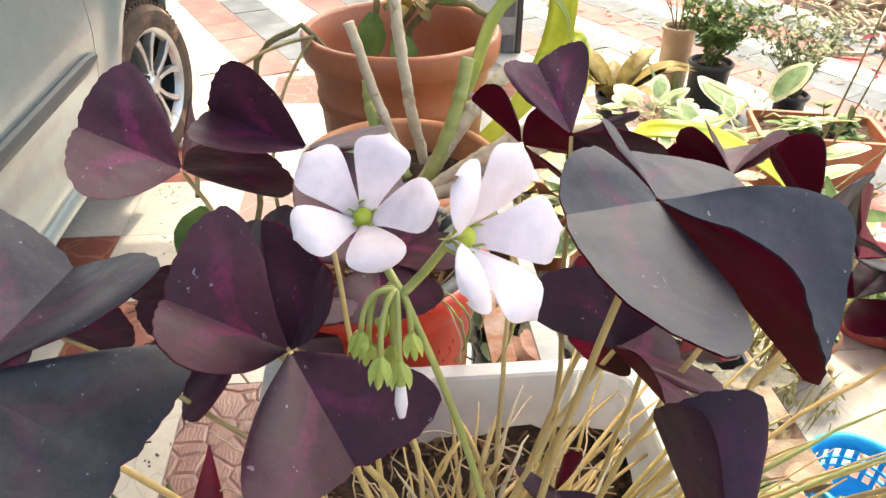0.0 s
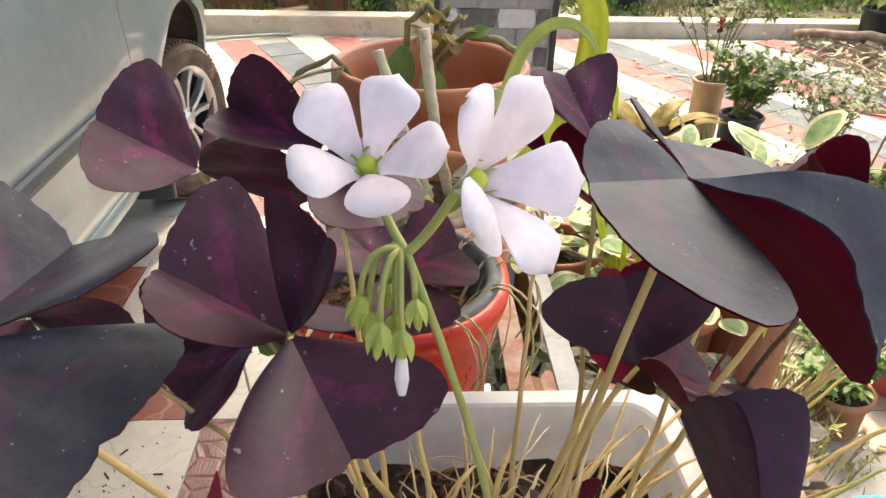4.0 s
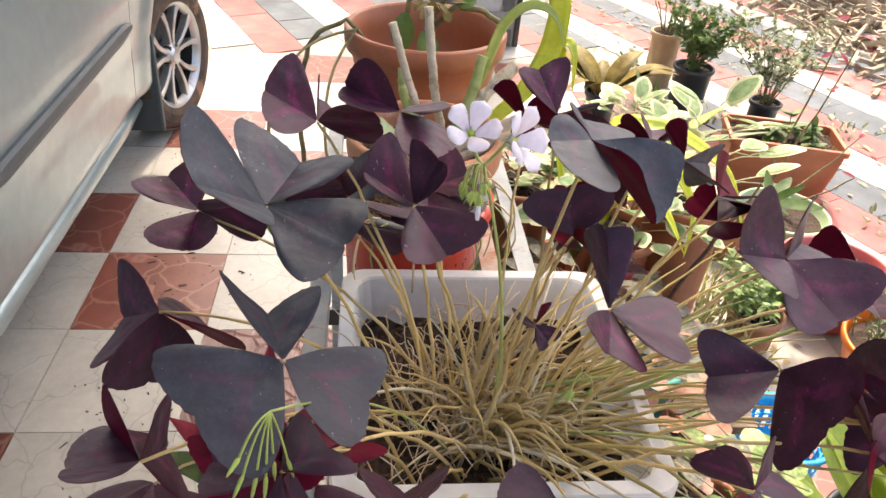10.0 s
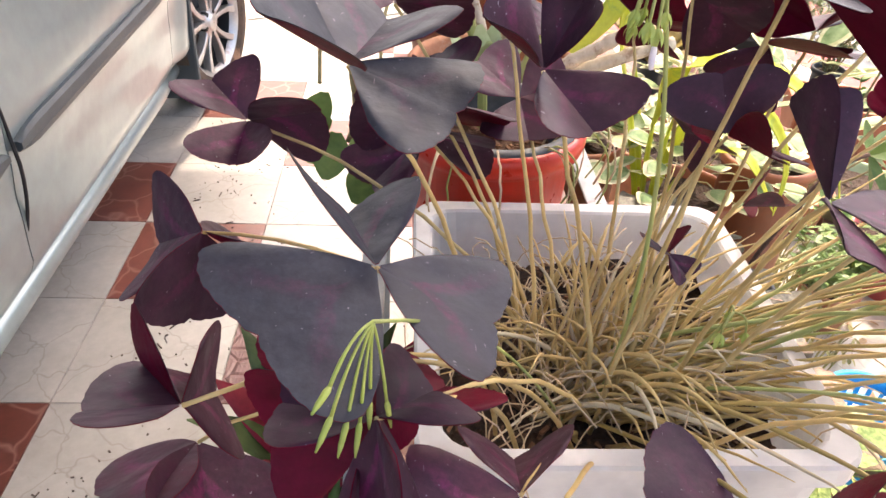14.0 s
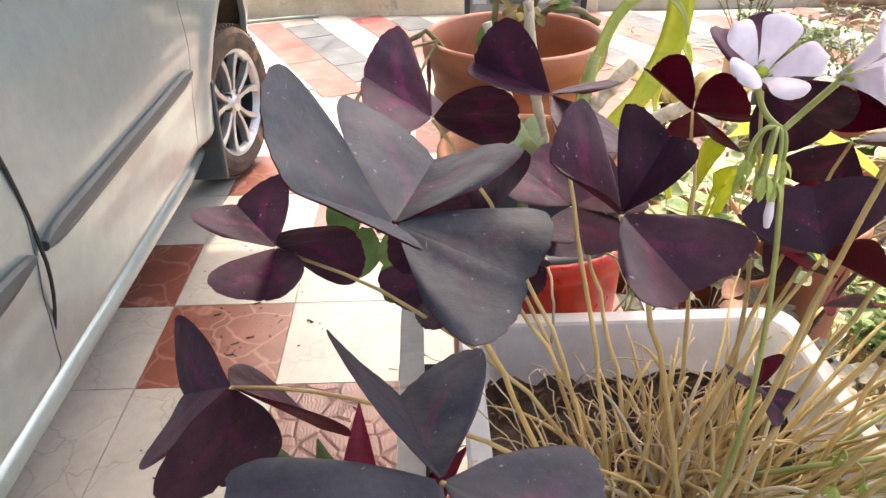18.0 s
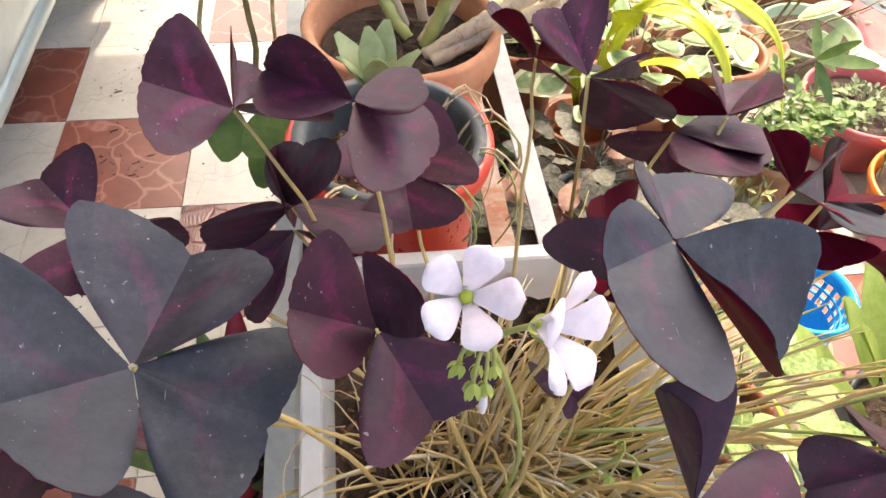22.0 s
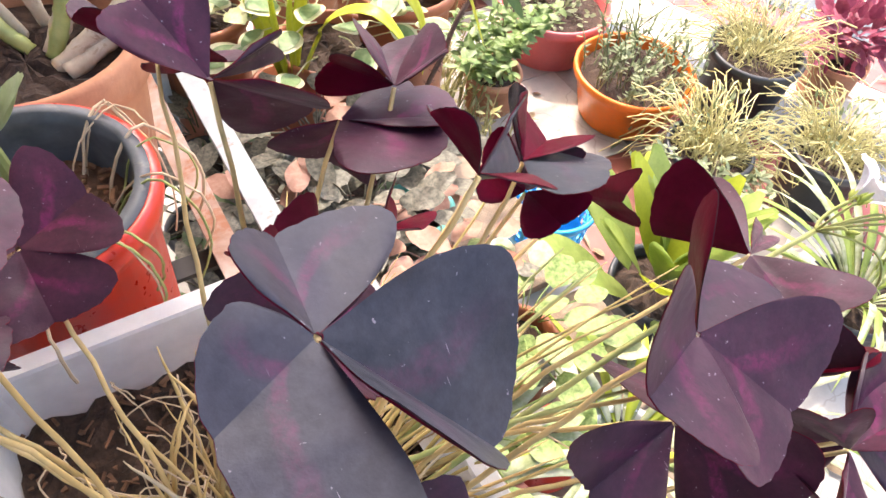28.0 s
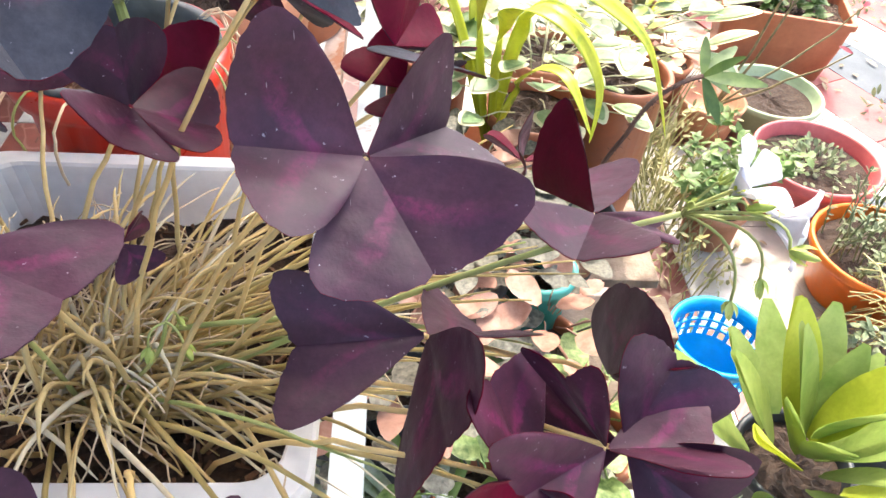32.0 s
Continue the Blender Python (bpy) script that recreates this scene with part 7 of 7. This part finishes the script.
leafy("black pot with red blossoms before the low wall", (2.05, 5.6), 0.12, 0.16, BLACK_PLASTIC, LEAF_RED, 110, 0.14, 0.15, 60, 0.05, BED)
leafy("large black pot with a yellow-leaved plant", (2.88, 4.72), 0.13, 0.24, BLACK_PLASTIC, LIGHT_GREEN, 111, 0.30, 0.2, 110, 0.11)
leafy("large black pot with crimson leaves", (3.16, 4.60), 0.17, 0.22, BLACK_PLASTIC, LEAF_RED, 112, 0.30, 0.2, 70, 0.12)
leafy("dark leafy shrub at the foot of the low wall", (3.6, 5.6), 0.16, 0.2, OLD_CLAY, LEAF_DARK, 113, 0.75, 0.4, 300, 0.10, BED)
for x, r, h, m, lf, s in ((1.22, 0.15, 0.16, BLACK_PLASTIC, LEAF_GREEN, 1), (1.49, 0.12, 0.17, OLD_CLAY, LEAF_DARK, 2), (1.75, 0.13, 0.15, BLACK_PLASTIC, LEAF_GREEN, 3), (2.05, 0.13, 0.24, BLACK_PLASTIC, LEAF_SAGE, 4), (2.35, 0.10, 0.16, BLUE_PLASTIC, LEAF_GREEN, 5), (2.62, 0.13, 0.24, BLACK_PLASTIC, LEAF_DARK, 6), (2.97, 0.13, 0.24, BLACK_PLASTIC, LEAF_GREEN, 7), (3.27, 0.11, 0.17, BLACK_PLASTIC, LEAF_SAGE, 8), (3.7, 0.13, 0.2, OLD_CLAY, LEAF_GREEN, 9)):
    leafy("dark pot with green leaves on top of the low wall", (x, 6.26), r * 0.85, h * 0.8, m, lf, 120 + s, 0.4, 0.2, 110, 0.09, 0.75)


def trunk(label, at, height, r, seed, lean=(0, 0)):
    t = thing("tree", label, "tree", (*at, 0.03))
    rnd = random.Random(seed)
    bm = bmesh.new()
    pts = bow((0, 0, 0), (lean[0], lean[1], height), (0.05, 0, 0), 10, 0.02, rnd)
    tube(bm, pts, [r * (1.3 - 0.7 * k / 10) for k in range(11)], 10)
    for k in range(5):
        p = pts[5 + k]
        tube(bm, bow(p, p + Vector((rnd.uniform(-0.7, 0.7), rnd.uniform(-0.4, 0.3), rnd.uniform(0.3, 0.8))), (0, 0, 0.1), 6, 0.02, rnd), [r * 0.4 * (1 - 0.13 * j) for j in range(7)], 6)
    part("trunk", bm, BARK, t, smooth=True)
    bm = bmesh.new()
    scatter_leaves(bm, (lean[0], lean[1], height + 0.2), (0.9, 0.6, 0.7), 160, 0.12, 0.06, rnd)
    part("crown", bm, LEAF_DARK, t, "dark green crown")
    return t


trunk("slim brown tree against the tall white wall", (-0.55, 6.12), 2.3, 0.058, 131)
trunk("brown tree trunk beside the low wall", (3.62, 5.75), 2.2, 0.06, 132, (-0.1, 0))

climber = thing("climbing_plant", "thin climbing stems with leaves on the tall white wall", "plant")
rnd = random.Random(141)
bm, bl = bmesh.new(), bmesh.new()
for k in range(9):
    x = -2.1 + 0.27 * k + rnd.uniform(-0.1, 0.1)
    pts = bow((x, 6.20, 0.05), (x + rnd.uniform(-0.5, 0.5), 6.32, rnd.uniform(0.9, 1.9)), (rnd.uniform(-0.15, 0.15), 0, 0), 9, 0.02, rnd)
    tube(bm, pts, 0.008, 5)
    for p in pts[2:]:
        if x < -1.2 or rnd.random() < 0.35:
            scatter_leaves(bl, p, (0.12, 0.04, 0.12), 12, 0.09, 0.05, rnd)
part("stem", bm, OLIVE_STEM, climber)
part("foliage", bl, LEAF_DARK, climber, "dark leaves")

# weeds and grass of the bed
rnd = random.Random(151)
bm = bmesh.new()
for k in range(9000):
    x, y = rnd.uniform(-3.2, 5.0), rnd.uniform(5.06, 6.12)
    if noise.noise((x * 1.6, y * 1.6, 3)) < -0.12:
        continue
    z = 0.04
    h = rnd.uniform(0.03, 0.13)
    a = rnd.uniform(0, 6.28)
    p = Vector((x, y, z))
    q = p + Vector((math.cos(a) * h * 0.6, math.sin(a) * h * 0.6, h))
    s = Vector((-math.sin(a), math.cos(a), 0)) * rnd.uniform(0.003, 0.009)
    vs = [bm.verts.new(c) for c in (p - s, p + s, q)]
    bm.faces.new(vs)
tagged(part("grass", bm, GRASS_GREEN), "sparse grass and weeds on the planting bed", "grass", kind="stuff")
bm = bmesh.new()
for k in range(1500):
    x, y = rnd.uniform(-3.2, 5.0), rnd.uniform(5.08, 6.12)
    if noise.noise((x * 1.3, y * 1.3, 7)) < 0.0:
        continue
    scatter_leaves(bm, (x, y, 0.10), (0.05, 0.05, 0.05), 4, 0.06, 0.03, rnd)
tagged(part("weeds", bm, LEAF_GREEN), "low green weeds on the planting bed", "weeds", kind="stuff")

# heap of dry wood chips and leaf litter
rnd = random.Random(161)
bm = bmesh.new()
for k in range(1300):
    u, w = rnd.gauss(0, 0.32), rnd.gauss(0, 0.48)
    x, y = 3.05 + u, 3.85 + w
    z = max(0.0, 0.20 * math.exp(-(u / 0.5) ** 2 - (w / 0.6) ** 2)) * rnd.uniform(0.3, 1) + 0.012
    ln = rnd.uniform(0.06, 0.22)
    d = Vector((rnd.uniform(-1, 1), rnd.uniform(-1, 1), rnd.uniform(-0.35, 0.35))).normalized() * ln / 2
    p = Vector((x, y, z))
    tube(bm, [p - d, p + Vector((0, 0, 0.006)), p + d], rnd.uniform(0.007, 0.018), 4)
tagged(part("wood_chips", bm, surface("dry_wood_chips", (0.34, 0.25, 0.15), (0.66, 0.55, 0.40), 30, 0.85, 0.002, 120, island=0.5)), "heap of pale dry wood chips on the paving", "wood chips", kind="stuff")
log = thing("log", "weathered grey branch lying on the wood chips", "log")
bm = bmesh.new()
tube(bm, bow((2.35, 4.75, 0.06), (3.0, 4.15, 0.10), (0, 0, 0.04), 8, 0.01, rnd), [0.032, 0.03, 0.031, 0.029, 0.03, 0.027, 0.026, 0.024, 0.02], 9)
part("trunk", bm, BARK, log, smooth=True)
bm = bmesh.new()
for k in range(900):
    x, y = rnd.uniform(0.7, 4.0), rnd.uniform(3.0, 4.8)
    if rnd.random() < 0.3:
        x, y = rnd.uniform(0.45, 2.2), rnd.uniform(0.1, 3.0)
    a = rnd.uniform(0, 6.28)
    oval_leaf(bm, (x, y, 0.006), (math.cos(a), math.sin(a), rnd.uniform(0, 0.3)), (rnd.uniform(-0.3, 0.3), rnd.uniform(-0.3, 0.3), 1), rnd.uniform(0.02, 0.06), rnd.uniform(0.008, 0.025), 0.15, 3)
tagged(part("leaf_litter", bm, DRY_LEAF), "dry leaves scattered on the paving", "litter", kind="stuff")
bm = bmesh.new()
for k in range(900):
    x, y = rnd.uniform(0.5, 4.0), rnd.uniform(0.3, 4.8)
    c = noise.noise((x * 2.2, y * 2.2, 5))
    if c < 0.15:
        continue
    scatter_leaves(bm, (x, y, 0.03), (0.04, 0.04, 0.03), 6, 0.035, 0.014, rnd)
tagged(part("paving_weeds", bm, LEAF_SAGE), "small weeds in the joints of the paving", "weeds", kind="stuff")
bm = bmesh.new()
for k in range(420):
    u, w = rnd.gauss(0, 0.06), rnd.gauss(0, 0.24)
    p = Vector((0.66 + u, 1.42 + w, 0.0))
    h = rnd.uniform(0.08, 0.34) * math.exp(-(u / 0.12) ** 2 - (w / 0.45) ** 2)
    a = rnd.uniform(0, 6.28)
    q = p + Vector((math.cos(a) * h * 0.5, math.sin(a) * h * 0.5, h))
    blade(bm, p, q, rnd.uniform(0.003, 0.007), (0, 0, 0.02), 4)
    if k % 3 == 0:
        scatter_leaves(bm, p.lerp(q, rnd.uniform(0.5, 1)), (0.02, 0.02, 0.02), 5, 0.022, 0.009, rnd)
tagged(part("dry_weeds", bm, foliage("dry_weed_blades", (0.30, 0.30, 0.10), (0.66, 0.60, 0.30), 30, 0.6, 0.25, 0.5)), "tangle of dry straw-coloured weeds between the pots", "weeds", kind="stuff")
# dirt and crumbs on the porch tiles
bm = bmesh.new()
for k in range(330):
    if k % 6 == 0:
        heap = Vector((-0.92 + abs(rnd.gauss(0, 0.25)), rnd.uniform(0.3, 2.4), 0))
    x, y = heap.x + rnd.gauss(0, 0.035), heap.y + rnd.gauss(0, 0.035)
    a = rnd.uniform(0, 6.28)
    d = Vector((math.cos(a), math.sin(a), 0)) * rnd.choice((0.001, 0.001, 0.002, 0.002, 0.003, 0.004, 0.010))
    p = Vector((x, y, 0.0018))
    tube(bm, [p - d, p + d], rnd.uniform(0.0008, 0.0022), 4)
tagged(part("crumbs", bm, surface("dark_crumbs", (0.06, 0.045, 0.035), (0.14, 0.10, 0.08), 60, 0.9)), "dark bits of dirt on the porch tiles", "dirt", kind="stuff")
hose = thing("hose", "green garden hose lying by the kerb", "hose")
bm = bmesh.new()
tube(bm, bow((-1.5, 4.62, 0.014), (-0.95, 4.80, 0.014), (0, 0.02, 0), 10), 0.011, 8)
part("tube", bm, surface("grey_green_hose", (0.20, 0.26, 0.22), (0.32, 0.38, 0.33), 20, 0.5, 0.0003, 90), hose, smooth=True)
tile_pieces()
paver_pieces()
